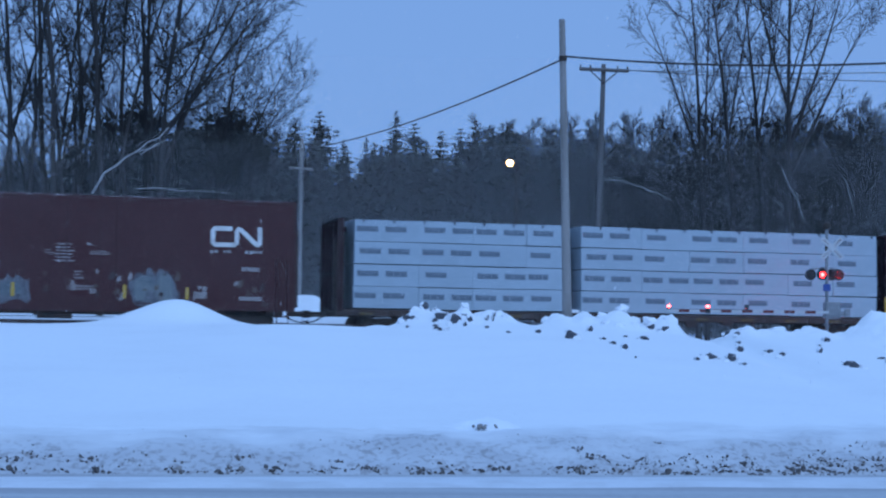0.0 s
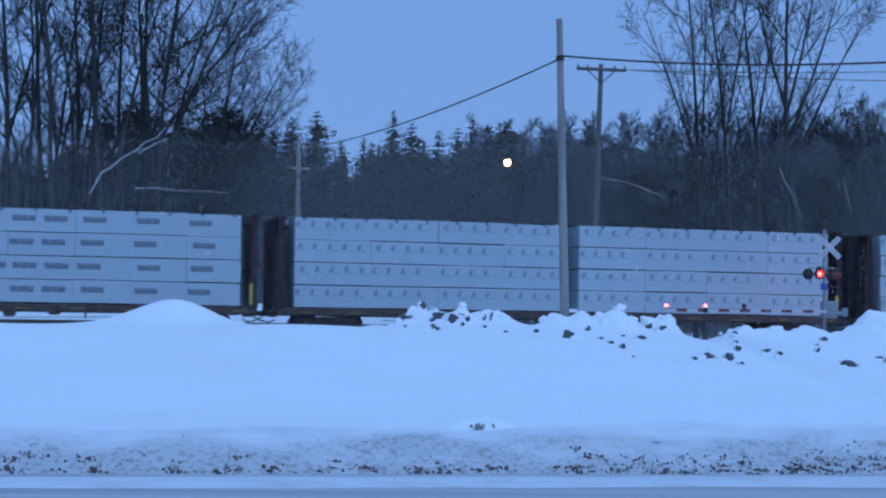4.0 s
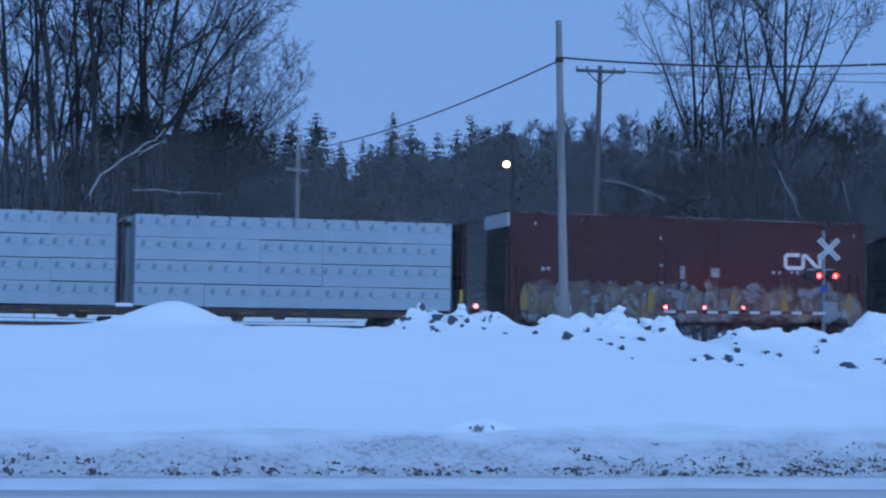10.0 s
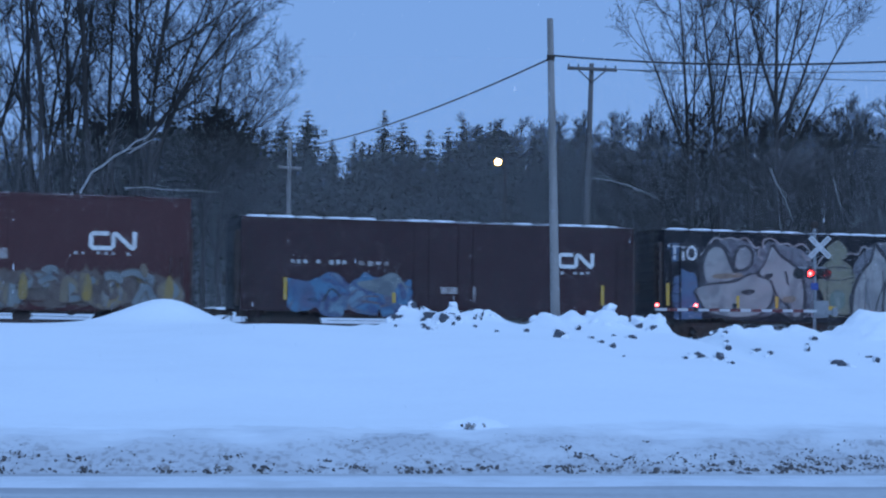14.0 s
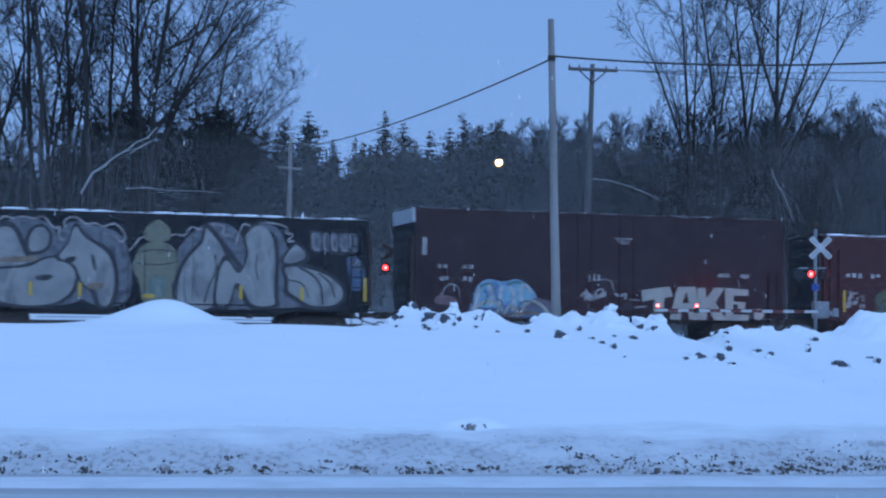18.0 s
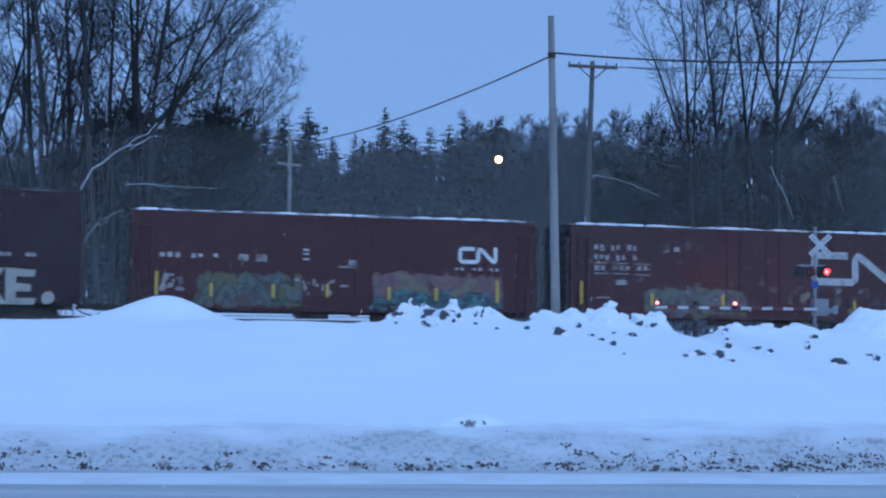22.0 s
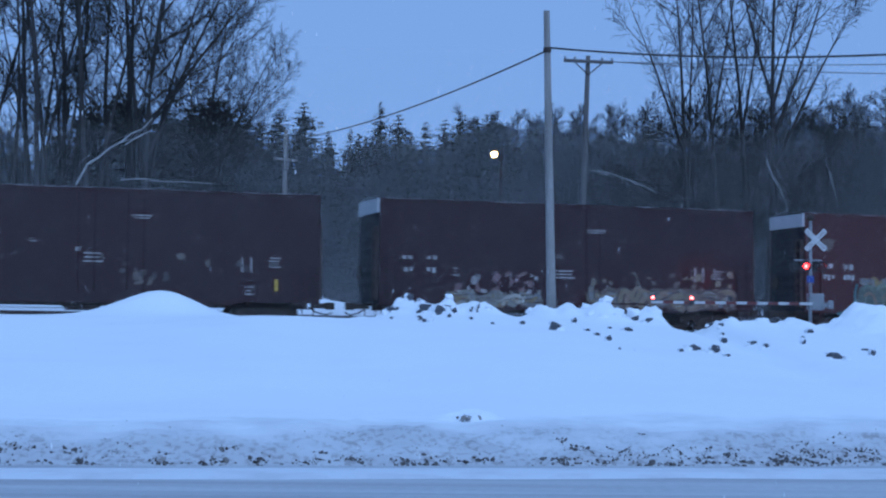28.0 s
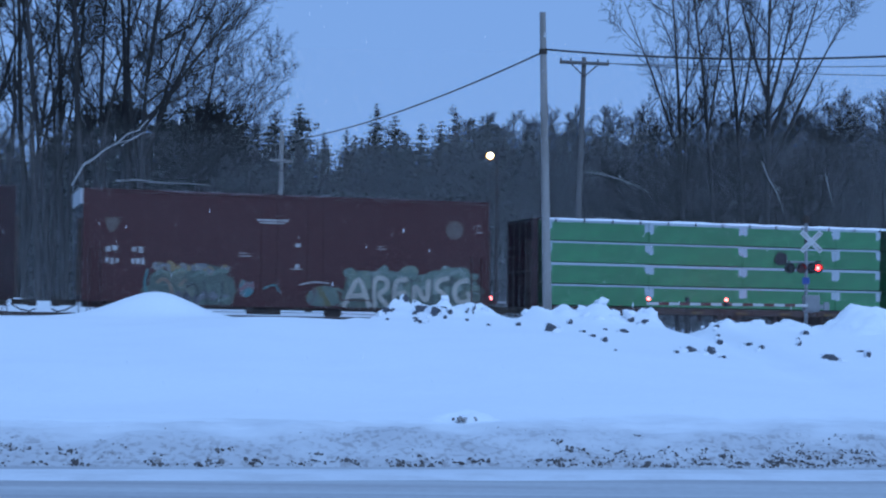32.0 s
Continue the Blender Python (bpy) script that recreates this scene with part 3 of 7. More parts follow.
def smear(car, x, z, w, h, seed, count, label, fills):
    """Rubbed-out paint: small worn flecks and drips."""
    r = random.Random(seed)
    g = None
    for i in range(count * 2):
        cx, cz, a, b = x + r.random() * w, z + r.random() * h, r.uniform(0.03, 0.16), r.uniform(0.03, 0.2)
        k = r.uniform(-0.6, 0.6) * a
        pts = [(cx - a + r.uniform(-0.03, 0.03), cz - b), (cx + a, cz - b * r.uniform(0.4, 1)), (cx + a * r.uniform(0.3, 1) + k, cz + b), (cx - a * r.uniform(0.2, 1) + k, cz + b * r.uniform(0.5, 1))]
        if g:
            daub(g, r.choice(fills), pts, None, 1)
        else:
            g = part("graffiti", Geo().prism(pts, -0.0145, -0.012), fills[0], car, label)
    return g


def lines(x0, x1, z0, z1, n=3):
    """Thin worn lines of writing in a block."""
    t = (z1 - z0) / n
    return [(x0 + 0.04 * (i % 2), x1 - 0.07 * (i * 2 % 3), z0 + i * t, z0 + i * t + t * 0.4) for i in range(n)]


def ladder(car, x, z0, z1, paint, w=0.42, y=-0.07):
    g = Geo()
    for s in (-w / 2, w / 2):
        g.box(x + s - 0.02, x + s + 0.02, y - 0.02, 0.0, z0, z1)
    n = int((z1 - z0) / 0.38)
    for i in range(n + 1):
        zz = z0 + 0.05 + i * (z1 - z0 - 0.1) / n
        g.box(x - w / 2, x + w / 2, y - 0.015, y + 0.015, zz - 0.015, zz + 0.015)
    return part("ladder", g, paint, car)


def boxcar(s, top, paint, label, length=15.85, patch=False, snow=0.0, posts=0, door=True, marks=(), dim=(), logo=None, reflectors=(), seed=0):
    """A boxcar whose near left corner stands s metres along the train; local x runs along it, y across, z up from the rail."""
    L, base = length, 1.0
    car = thing("boxcar", track_pose(s), label, "boxcar", "cars of the freight train")
    CARS.append((car, s))
    thin = 1.0 if snow else 0.35
    snow = snow or 0.008
    roof_z = top - 0.12
    g = Geo().box(0.06, L - 0.06, 0.03, WIDE - 0.03, base + 0.05, roof_z, 0.02)
    body = part("body", g, paint, car)
    # side sheets with shallow panels
    n = 14
    wpan = (L - 0.2) / n
    sheet = Geo().box(0.0012, wpan - 0.0012, 0.0, 0.03, base + 0.12, roof_z - 0.1).mesh("side_sheet")
    for i in range(n):
        for w in (0.0, WIDE - 0.03):
            part("side_sheet", sheet, paint, car, at=(0.1 + i * wpan, w, 0))
    if posts:
        pm = Geo().box(-0.04, 0.04, -0.045, 0.0, base + 0.1, roof_z - 0.05).mesh("side_post")
        for i in range(posts):
            x = 0.5 + i * (L - 1.0) / (posts - 1)
            if abs(x - L / 2) > 1.7:
                part("side_post", pm, paint, car, at=(x, 0, 0))
    fish = [(0, base + 0.16), (0, base - 0.08), (L * 0.18, base - 0.08), (L * 0.22, base - 0.2), (L * 0.78, base - 0.2), (L * 0.82, base - 0.08), (L, base - 0.08), (L, base + 0.16)]
    part("side_sill", Geo().prism(fish, -0.009, 0.06), paint, car)
    part("side_sill", Geo().prism(fish, WIDE - 0.06, WIDE + 0.03), paint, car)
    part("brake_cylinder", Geo().tube([(9.3, 0.6, 0.62), (9.35, 0.6, 0.62), (9.9, 0.6, 0.62), (10.0, 0.6, 0.62)], [0.07, 0.15, 0.15, 0.05], 12), UNDER, car)
    part("brake_rod", Geo().tube([(3.6, 0.7, 0.6), (9.3, 0.6, 0.62), (L - 3.6, 0.72, 0.58)], 0.011, 6), UNDER, car)
    for x in (6.1, 8.4, 11.2):
        part("hanger", Geo().prism([(x, 0.82), (x + 0.1, 0.64), (x + 0.3, 0.64), (x + 0.4, 0.82)], 0.15, 0.4), UNDER, car)
    for w in (-0.035, WIDE - 0.05):
        part("top_chord", Geo().box(0.0, L, w, w + 0.085, roof_z - 0.09, roof_z + 0.02), paint, car)
    for x in (0.0, L - 0.1):
        for w in (-0.02, WIDE - 0.08):
            part("corner_post", Geo().box(x, x + 0.1, w, w + 0.1, base, roof_z - 0.09), paint, car)
    rf = Geo()
    nr = 15
    for i in range(nr):
        x0, x1 = i * L / nr, (i + 1) * L / nr
        rf.add([(x0, -0.02, roof_z), (x1, -0.02, roof_z), (x1, WIDE / 2, top), (x0, WIDE / 2, top), (x1, WIDE + 0.02, roof_z), (x0, WIDE + 0.02, roof_z)], [(0, 1, 2, 3), (3, 2, 4, 5)])
        rf.add([(x0 - 0.03, -0.03, roof_z + 0.03), (x0 + 0.03, -0.03, roof_z + 0.03), (x0 + 0.03, WIDE / 2, top + 0.04), (x0 - 0.03, WIDE / 2, top + 0.04),
                (x0 + 0.03, WIDE + 0.03, roof_z + 0.03), (x0 - 0.03, WIDE + 0.03, roof_z + 0.03)], [(0, 1, 2, 3), (3, 2, 4, 5)])
    part("roof", rf, GALV if patch else paint, car)
    # corrugated ends
    for x, sgn in ((0.0, -1), (L, 1)):
        e = Geo()
        steps = 72
        for i in range(steps + 1):
            zz = base + (roof_z - base) * i / steps
            bulge = 0.075 * (0.5 + 0.5 * math.sin(i / steps * 9 * 2 * math.pi)) ** 0.6
            e.v += [(x, 0.06, zz), (x + sgn * 0.01, 0.25, zz), (x + sgn * (0.01 + bulge), 0.5, zz), (x + sgn * (0.01 + bulge), WIDE - 0.5, zz), (x + sgn * 0.01, WIDE - 0.25, zz), (x, WIDE - 0.06, zz)]
        e.f = [(6 * i + k, 6 * i + k + 1, 6 * i + k + 7, 6 * i + k + 6) for i in range(steps) for k in range(5)]
        part("end_wall", e, NIGHT, car, "corrugated end wall")
        if patch:
            deep = 0.09 if sgn < 0 else 0.012
            q = Geo().box(min(x, x + sgn * deep), max(x, x + sgn * deep), 0.06, WIDE - 0.06, roof_z - 0.56, roof_z - 0.01)
            part("end_panel", q, GALV, car, "pale galvanised top panel")
        el = Geo()
        for w in (0.15, 0.57):
            el.box(min(x, x + sgn * 0.14), max(x, x + sgn * 0.14), w, w + 0.03, base + 0.08, base + 2.96)
        for i in range(8):
            el.box(min(x + sgn * 0.1, x + sgn * 0.16), max(x + sgn * 0.1, x + sgn * 0.16), 0.15, 0.6, base + 0.1 + i * 0.4, base + 0.14 + i * 0.4)
        part("end_ladder", el, UNDER, car)
    hw = Geo().tube([(-0.2, 2.2, 2.2), (-0.26, 2.2, 2.2)], 0.28, 14)
    part("brake_wheel", hw, STEEL, car)
    for x in (0.5, L - 0.5):
        ladder(car, x, base - 0.35, base + (2.9 if top < 5 else 1.9), paint)
    if door:
        d0, d1 = L / 2 - 1.55, L / 2 + 1.55
        d = Geo().box(d0, d1, -0.012, 0.02, base + 0.18, roof_z - 0.12, 0.004)
        dr = part("door", d, paint, car)
        bar = Geo().tube([(0, -0.028, base + 0.25), (0, -0.028, roof_z - 0.2)], 0.016, 6).mesh("lock_bar")
        for x in (d0 + 0.35, d0 + 0.95, d1 - 0.95, d1 - 0.35):
            part("lock_bar", bar, paint, dr, at=(x, 0, 0))
        for z0 in (base + 0.1, roof_z - 0.12):
            part("door_track", Geo().box(L / 2 - 1.7, L / 2 + 3.2, -0.05, 0.0, z0, z0 + 0.05), paint, car)
    u = Geo().box(0.2, L - 0.2, 1.2, 1.85, 0.72, 1.0)
    for i in range(9):
        x = 1.0 + i * (L - 2) / 8
        u.box(x - 0.06, x + 0.06, 0.1, WIDE - 0.1, 0.82, 1.0)
    u.tube([(L * 0.4, 0.6, 0.7), (L * 0.48, 0.6, 0.7)], 0.18, 10)
    part("underframe", u, UNDER, car)
    for x in (2.0, L - 2.0):
        truck(car, x)
    for x, sgn in ((0.0, -1), (L, 1)):
        coupler(car, x, sgn)
        for w in (0.02, WIDE - 0.05):
            xx = x - sgn * 0.45
            st = Geo().box(xx - 0.24, xx - 0.2, w, w + 0.03, 0.45, base).box(xx + 0.2, xx + 0.24, w, w + 0.03, 0.45, base).box(xx - 0.24, xx + 0.24, w, w + 0.03, 0.45, 0.49)
            part("step", st, UNDER, car)
    if snow:
        r = random.Random(seed + 5)
        for w in (-0.02, WIDE - 0.28):
            g = Geo()
            nn = 150
            for i in range(nn + 1):
                x = L * i / nn
                hh = snow * 1.25 * (0.12 + 0.88 * (i * 15 / nn % 1.0) ** 0.6 * (1 - (i * 15 / nn % 1.0)) ** 0.25 * 1.5) * r.uniform(0.8, 1.1) * smooth(0, 0.03, i / nn) * smooth(0, 0.06, 1 - i / nn) * (0.45 + 0.8 * smooth(-0.25, 0.15, noise.noise((x * 0.7, seed * 2.3, w))))
                low = 0.03 * (1 - smooth(0.2, 0.8, hh / snow))
                g.v += [(x, w - 0.02, roof_z - 0.01), (x, w + 0.01, roof_z + 0.045 * thin - low + hh * 0.9), (x, w + 0.16, roof_z + 0.06 * thin - low + hh), (x, w + 0.34, roof_z + 0.02)]
            g.f = [(4 * i + k, 4 * i + 4 + k, 4 * i + 5 + k, 4 * i + 1 + k) for i in range(nn) for k in range(3)]
            part("roof_snow", g, SNOW_CAP, car, "ridge of blown snow along the roof edge", smooth=True)
    if marks:
        lettered("lettering", list(marks), LETTER_MID, car, "white stencilled markings", -0.03 if posts else -0.016)
    if dim:
        lettered("worn_lettering", list(dim), LETTER_DIM, car, "faded stencilled markings", -0.03 if posts else -0.016)
    if logo:
        part("logo", ribbon_logo(*logo[:5], y=-0.06 if posts else -0.02), logo[5], car, "white bent-band emblem")
    for x, z, h in reflectors:
        ob = part("reflector", Geo().box(-0.06, 0.06, -0.07, -0.055, 0, h), YELLOW, car, at=(x, 0, z))
    return car


# a row of letter-high teeth on one base line, and a slanting leaf
MAKER_BAR = Geo().prism([(0, 0.39), (0.84, 0.39), (0.84, 0.62)] + [q for c in range(5, 0, -1) for q in ((c * 0.145 + 0.012, 0.62 - 0.02 * (c % 3)), (c * 0.145 + 0.006, 0.43 + 0.07 * (c % 2)), (c * 0.145 - 0.008, 0.43 + 0.07 * (c % 2)), (c * 0.145 - 0.02, 0.61))] + [(0, 0.62)], -0.006, 0.0).mesh("print")
MARKS = [Geo().prism([(x + 0.25 * (z - 0.6), z) for x, z in blob(0, 0.6, 0.075, 0.14, k, 10, 0.3)], -0.006, 0.0).box(0.06, 0.3, -0.005, 0.0, 0.44, 0.47).mesh("print") for k in range(5)]


def flatcar(s, load_x, load_len, gap, stacks, style, label, seed=0):
    """A centre-beam car with four tiers of wrapped lumber on each side."""
    L = load_len + 1.5
    car = thing("centrebeam_car", track_pose(s), label, "lumber car", "cars of the freight train")
    CARS.append((car, s))
    r = random.Random(seed)
    x0 = load_x
    g = Geo().box(0.1, L - 0.1, 0.05, WIDE - 0.05, 0.82, 1.02)
    part("deck", g, UNDER, car)
    sill = Geo().box(0.3, L - 0.3, 0.0, 0.06, 0.8, 1.06)
    for i in range(16):
        x = 0.9 + i * (L - 1.8) / 15
        sill.box(x - 0.05, x + 0.05, -0.03, 0.0, 0.84, 1.04)
    part("side_sill", sill, UNDER, car)
    part("side_sill", Geo().box(0.3, L - 0.3, WIDE - 0.06, WIDE, 0.8, 1.06), UNDER, car)
    part("brake_reservoir", Geo().tube([(9.7, 0.5, 0.6), (9.75, 0.5, 0.6), (10.2, 0.5, 0.6), (10.25, 0.5, 0.6)], [0.06, 0.11, 0.11, 0.06], 12), UNDER, car)
    part("brake_rod", Geo().tube([(4.4, 0.7, 0.64), (9.2, 0.62, 0.58), (15.4, 0.66, 0.56), (L - 4.4, 0.7, 0.64)], 0.012, 6), UNDER, car)
    part("centre_sill", Geo().prism([(11.4, 0.85), (12.0, 0.5), (13.7, 0.5), (14.3, 0.85)], 0.9, 2.1), UNDER, car)
    for x, deep in ((8.15, 0.66), (8.8, 0.62), (14.6, 0.58), (16.2, 0.66)):
        part("hanger", Geo().prism([(x, 0.82), (x + 0.12, deep), (x + 0.45, deep), (x + 0.6, 0.82)], 0.1, 0.3), UNDER, car)
    for x in (7.4, 10.85, 13.0, 17.6):
        part("stake_pocket", Geo().box(x - 0.035, x + 0.035, -0.02, 0.08, 0.55, 0.85), UNDER, car)
    wm = Geo().box(0, 0.5, -0.06, -0.02, 0.84, 0.93, 0.01).mesh("strap_winch")
    for i in range(12):
        part("strap_winch", wm, None, car, at=(1.0 + i * (L - 2.0) / 11, 0, 0))
        if not wm.materials:
            wm.materials.append(WINCH)
    cb = Geo().box(0.4, L - 0.4, 1.44, 1.6, 4.1, 4.3)
    for i in range(17):
        x = 0.6 + i * (L - 1.2) / 16
        cb.box(x - 0.07, x + 0.07, 1.42, 1.62, 1.0, 4.2)
    part("centre_beam", cb, OXIDE_DARK, car)
    for x, sgn in ((0.35, -1), (L - 0.35, 1)):
        paint = OXIDE_DARK
        bh = part("bulkhead", Geo().box(min(x, x + sgn * 0.08), max(x, x + sgn * 0.08), 0.0, WIDE, 0.95, 4.5), paint, car, "dark steel end bulkhead")
        for i in range(5):
            w = 0.1 + i * (WIDE - 0.2) / 4
            part("stiffener", Geo().box(min(x, x + sgn * 0.24), max(x, x + sgn * 0.24), w - 0.06, w + 0.06, 0.95, 4.52), paint, bh)
        part("top_rail", Geo().box(min(x - sgn * 0.05, x + sgn * 0.26), max(x - sgn * 0.05, x + sgn * 0.26), 0.0, WIDE, 4.45, 4.56), paint, bh)
        part("crossbar", Geo().box(min(x, x + sgn * 0.2), max(x, x + sgn * 0.2), 0.05, WIDE - 0.05, 2.4, 2.5), paint, bh)
        if sgn > 0:
            part("reflector", Geo().box(x - 0.05, x + 0.05, -0.03, -0.005, 1.15, 1.95), YELLOW, car)
        coupler(car, 0.0 if sgn < 0 else L, sgn)
        lg = Geo()
        for w in (0.14, 0.52):
            lg.box(min(x + sgn * 0.24, x + sgn * 0.29), max(x + sgn * 0.24, x + sgn * 0.29), w, w + 0.03, 1.05, 3.7)
        for i in range(7):
            lg.box(min(x + sgn * 0.26, x + sgn * 0.3), max(x + sgn * 0.26, x + sgn * 0.3), 0.15, 0.55, 1.1 + i * 0.42, 1.13 + i * 0.42)
        part("end_ladder", lg, UNDER, car)
    for x in (2.3, L - 2.3):
        truck(car, x)
    tier = 0.862
    bottom = 1.09
    meshes = {}
    x = x0
    for si, ln in enumerate(stacks):
        if ln < 0:
            x += -ln
            sp = Geo().box(x + ln + 0.02, x - 0.02, 0.1, 1.3, 1.03, 1.2, 0.05)
            part("deck_snow", sp, SNOW_CAP, car, "snow lying on the deck")
            continue
        for ti in range(4):
            key = (round(ln, 2), ti == 0)
            if key not in meshes:
                wob = Geo().box(0.001, ln - 0.001, 0.0, 1.4, 0.014, tier - 0.016, 0.008)
                meshes[key] = (wob.mesh("lumber_pack"), {})
            for side in (0, 1):
                jx, jy = r.uniform(-0.012, 0.012), r.uniform(0, 0.05)
                zz = bottom + ti * tier + r.uniform(-0.012, 0.012)
                bun = part("lumber_pack", meshes[key][0], WRAP_GREEN if style == "green" else WRAP, car,
                           at=(x + jx, (0.01 + jy) if side == 0 else WIDE - 1.41 - jy, zz))
                if side:
                    continue
                if style == "logo":
                    off = 0.05 + 0.22 * ((ti * 0.37 + si * 0.61) % 1)
                    for k in range(3):
                        xx = off + k * 1.14
                        if xx + 0.84 < ln:
                            part("print", MAKER_BAR, PRINT, bun, "dark printed maker's bars", at=(xx, 0, 0))
                elif style == "small":
                    n = int(ln / 0.58)
                    for k in range(n):
                        xx = 0.12 + (k + 0.15 * ((ti * 2 + si) % 3)) * 0.58
                        part("print", MARKS[(k + ti) % 5], PRINT_PALE, bun, "pale printed marks", at=(xx, 0, 0))
                else:
                    p = Geo()
                    p.box(0.0, ln, -0.008, 0.0, tier - 0.09 - 0.03 * (ti % 2), tier - 0.025)
                    rr = random.Random(seed * 7 + si * 4 + ti)
                    for xx in (0.0, ln - 0.18):
                        p.prism([(xx, tier - 0.1), (xx, 0.35 + rr.uniform(0, 0.25)), (xx + 0.09, 0.3 + rr.uniform(0, 0.2)), (xx + 0.2, 0.42 + rr.uniform(0, 0.1)), (xx + 0.2, tier - 0.1)], -0.008, 0.0)
                    part("white_edge", p, WRAP, bun, "white folded wrap edges")
        x += ln
    # straps over the top tier
    hk = Geo()
    end = x0 + load_len
    n = int(load_len / 1.22)
    top = bottom + 4 * tier
    for i in range(n + 1):
        xx = x0 + 0.35 + i * 1.22
        if xx < end - 0.05:
            hk.box(xx - 0.03, xx + 0.03, 0.0, 1.45, top - 0.03, top + 0.015).box(xx - 0.035, xx + 0.035, -0.012, 0.01, top - 0.13, top - 0.0)
    part("tie_down_strap", hk, SHADOW_STRAP, car, "black tie-down straps over the top tier")
    if style == "green":
        sn = Geo()
        rr = random.Random(4)
        for i in range(60):
            xx = x0 + i * load_len / 59
            hh = 0.05 + 0.05 * rr.random()
            sn.v += [(xx, 0.0, top - 0.03), (xx, 0.02, top + hh * 0.7), (xx, 0.4, top + hh), (xx, 1.4, top + 0.02)]
        sn.f = [(4 * i + k, 4 * i + 4 + k, 4 * i + 5 + k, 4 * i + 1 + k) for i in range(59) for k in range(3)]
        part("load_snow", sn, SNOW_CAP, car, "thin snow along the load's top", smooth=True)
        part("torn_hole", Geo().prism(blob(11.1, bottom + tier * 2.45, 0.32, 0.3, 3, 9, 0.15), -0.012, 0.01), SIGN_BLACK, car, "dark tear in the wrap")
    return car


HI, LOW = 5.18, 4.6
WINCH = mat("dull_yellow_paint", (0.2, 0.13, 0.035), 0.7, vary=0.3, scale=3, other=(0.06, 0.04, 0.03))
TEAL = spray("teal_pink_spray", [(0.04, 0.14, 0.15), (0.17, 0.08, 0.085), (0.06, 0.13, 0.13), (0.15, 0.09, 0.07)], (0.2, 0.15, 0.15), 0.9)
PINK = spray("pink_brown_spray", [(0.11, 0.05, 0.052), (0.16, 0.085, 0.075), (0.08, 0.035, 0.04)], (0.2, 0.15, 0.15), 1.4)
ROSE = spray("rose_spray", [(0.1, 0.045, 0.05), (0.2, 0.1, 0.1)], (0.2, 0.15, 0.15), 1.4)
AQUA = spray("aqua_spray", [(0.025, 0.11, 0.12), (0.045, 0.15, 0.15), (0.08, 0.09, 0.09)], (0.1, 0.2, 0.2), 1.6)
AQUA_DARK = spray("dark_aqua_spray", [(0.02, 0.05, 0.055), (0.05, 0.12, 0.12)], (0.1, 0.2, 0.2), 1.6)
OLIVE = spray("olive_spray", [(0.05, 0.075, 0.045), (0.1, 0.085, 0.035), (0.07, 0.11, 0.1), (0.08, 0.04, 0.035)], (0.15, 0.15, 0.1), 1.0)
BLUES = spray("blue_spray", [(0.03, 0.065, 0.14), (0.05, 0.15, 0.24), (0.035, 0.04, 0.1), (0.12, 0.2, 0.25)], (0.1, 0.2, 0.35), 1.1)
CHROME = spray("silver_spray", [(0.16, 0.16, 0.16), (0.25, 0.245, 0.23), (0.13, 0.125, 0.13)], (0.3, 0.3, 0.3), 0.6)
PALE = spray("pale_mixed_spray", [(0.14, 0.15, 0.15), (0.1, 0.075, 0.06), (0.2, 0.19, 0.16), (0.1, 0.11, 0.13), (0.21, 0.14, 0.05), (0.13, 0.08, 0.06)], (0.2, 0.2, 0.2), 1.5)
MINT_DULL = spray("dull_mint_spray", [(0.08, 0.11, 0.09), (0.05, 0.07, 0.055), (0.11, 0.12, 0.09)], (0.1, 0.12, 0.1), 1.3)
MINT = spray("mint_spray", [(0.2, 0.23, 0.2), (0.08, 0.12, 0.1), (0.15, 0.18, 0.13)], (0.3, 0.33, 0.3), 1.3)
BONE = spray("bone_white_spray", [(0.36, 0.33, 0.28), (0.24, 0.225, 0.2)], (0.3, 0.3, 0.3), 1.0)
ICE_BLUE = spray("bright_blue_spray", [(0.1, 0.22, 0.34), (0.18, 0.32, 0.38), (0.06, 0.12, 0.26)], (0.1, 0.2, 0.35), 1.4)
VIOLET = spray("violet_spray", [(0.07, 0.07, 0.13), (0.05, 0.1, 0.17), (0.1, 0.075, 0.09)], (0.1, 0.1, 0.2), 0.8)
RUSTY = spray("rust_spray", [(0.13, 0.07, 0.05), (0.19, 0.14, 0.1), (0.08, 0.045, 0.035)], (0.2, 0.12, 0.08), 1.2)
URN = spray("olive_grey_spray", [(0.1, 0.1, 0.07), (0.16, 0.155, 0.1), (0.09, 0.09, 0.08)], (0.1, 0.1, 0.08), 1.5)
STEEL_SPRAY = spray("dark_silver_spray", [(0.06, 0.06, 0.07), (0.12, 0.125, 0.14), (0.04, 0.04, 0.05)], (0.06, 0.06, 0.07), 1.2)
INK = mat("black_spray", (0.02, 0.02, 0.025), 0.6, vary=0.2)
SKY = spray("pale_blue_spray", [(0.11, 0.135, 0.15), (0.15, 0.17, 0.17), (0.08, 0.1, 0.115)], (0.12, 0.15, 0.17), 0.9)
TAN = spray("tan_spray", [(0.12, 0.085, 0.055), (0.16, 0.125, 0.08), (0.1, 0.075, 0.06)], (0.12, 0.1, 0.07), 0.9)
MUD = spray("brown_haze_spray", [(0.07, 0.045, 0.038), (0.1, 0.075, 0.06), (0.045, 0.022, 0.022)], (0.08, 0.05, 0.04), 1.3)
OCHRE = spray("ochre_spray", [(0.25, 0.16, 0.03), (0.17, 0.12, 0.05)], (0.2, 0.14, 0.04), 1.2)
UMBER = spray("dark_brown_spray", [(0.035, 0.022, 0.024), (0.05, 0.035, 0.035)], (0.04, 0.03, 0.03), 1.0)


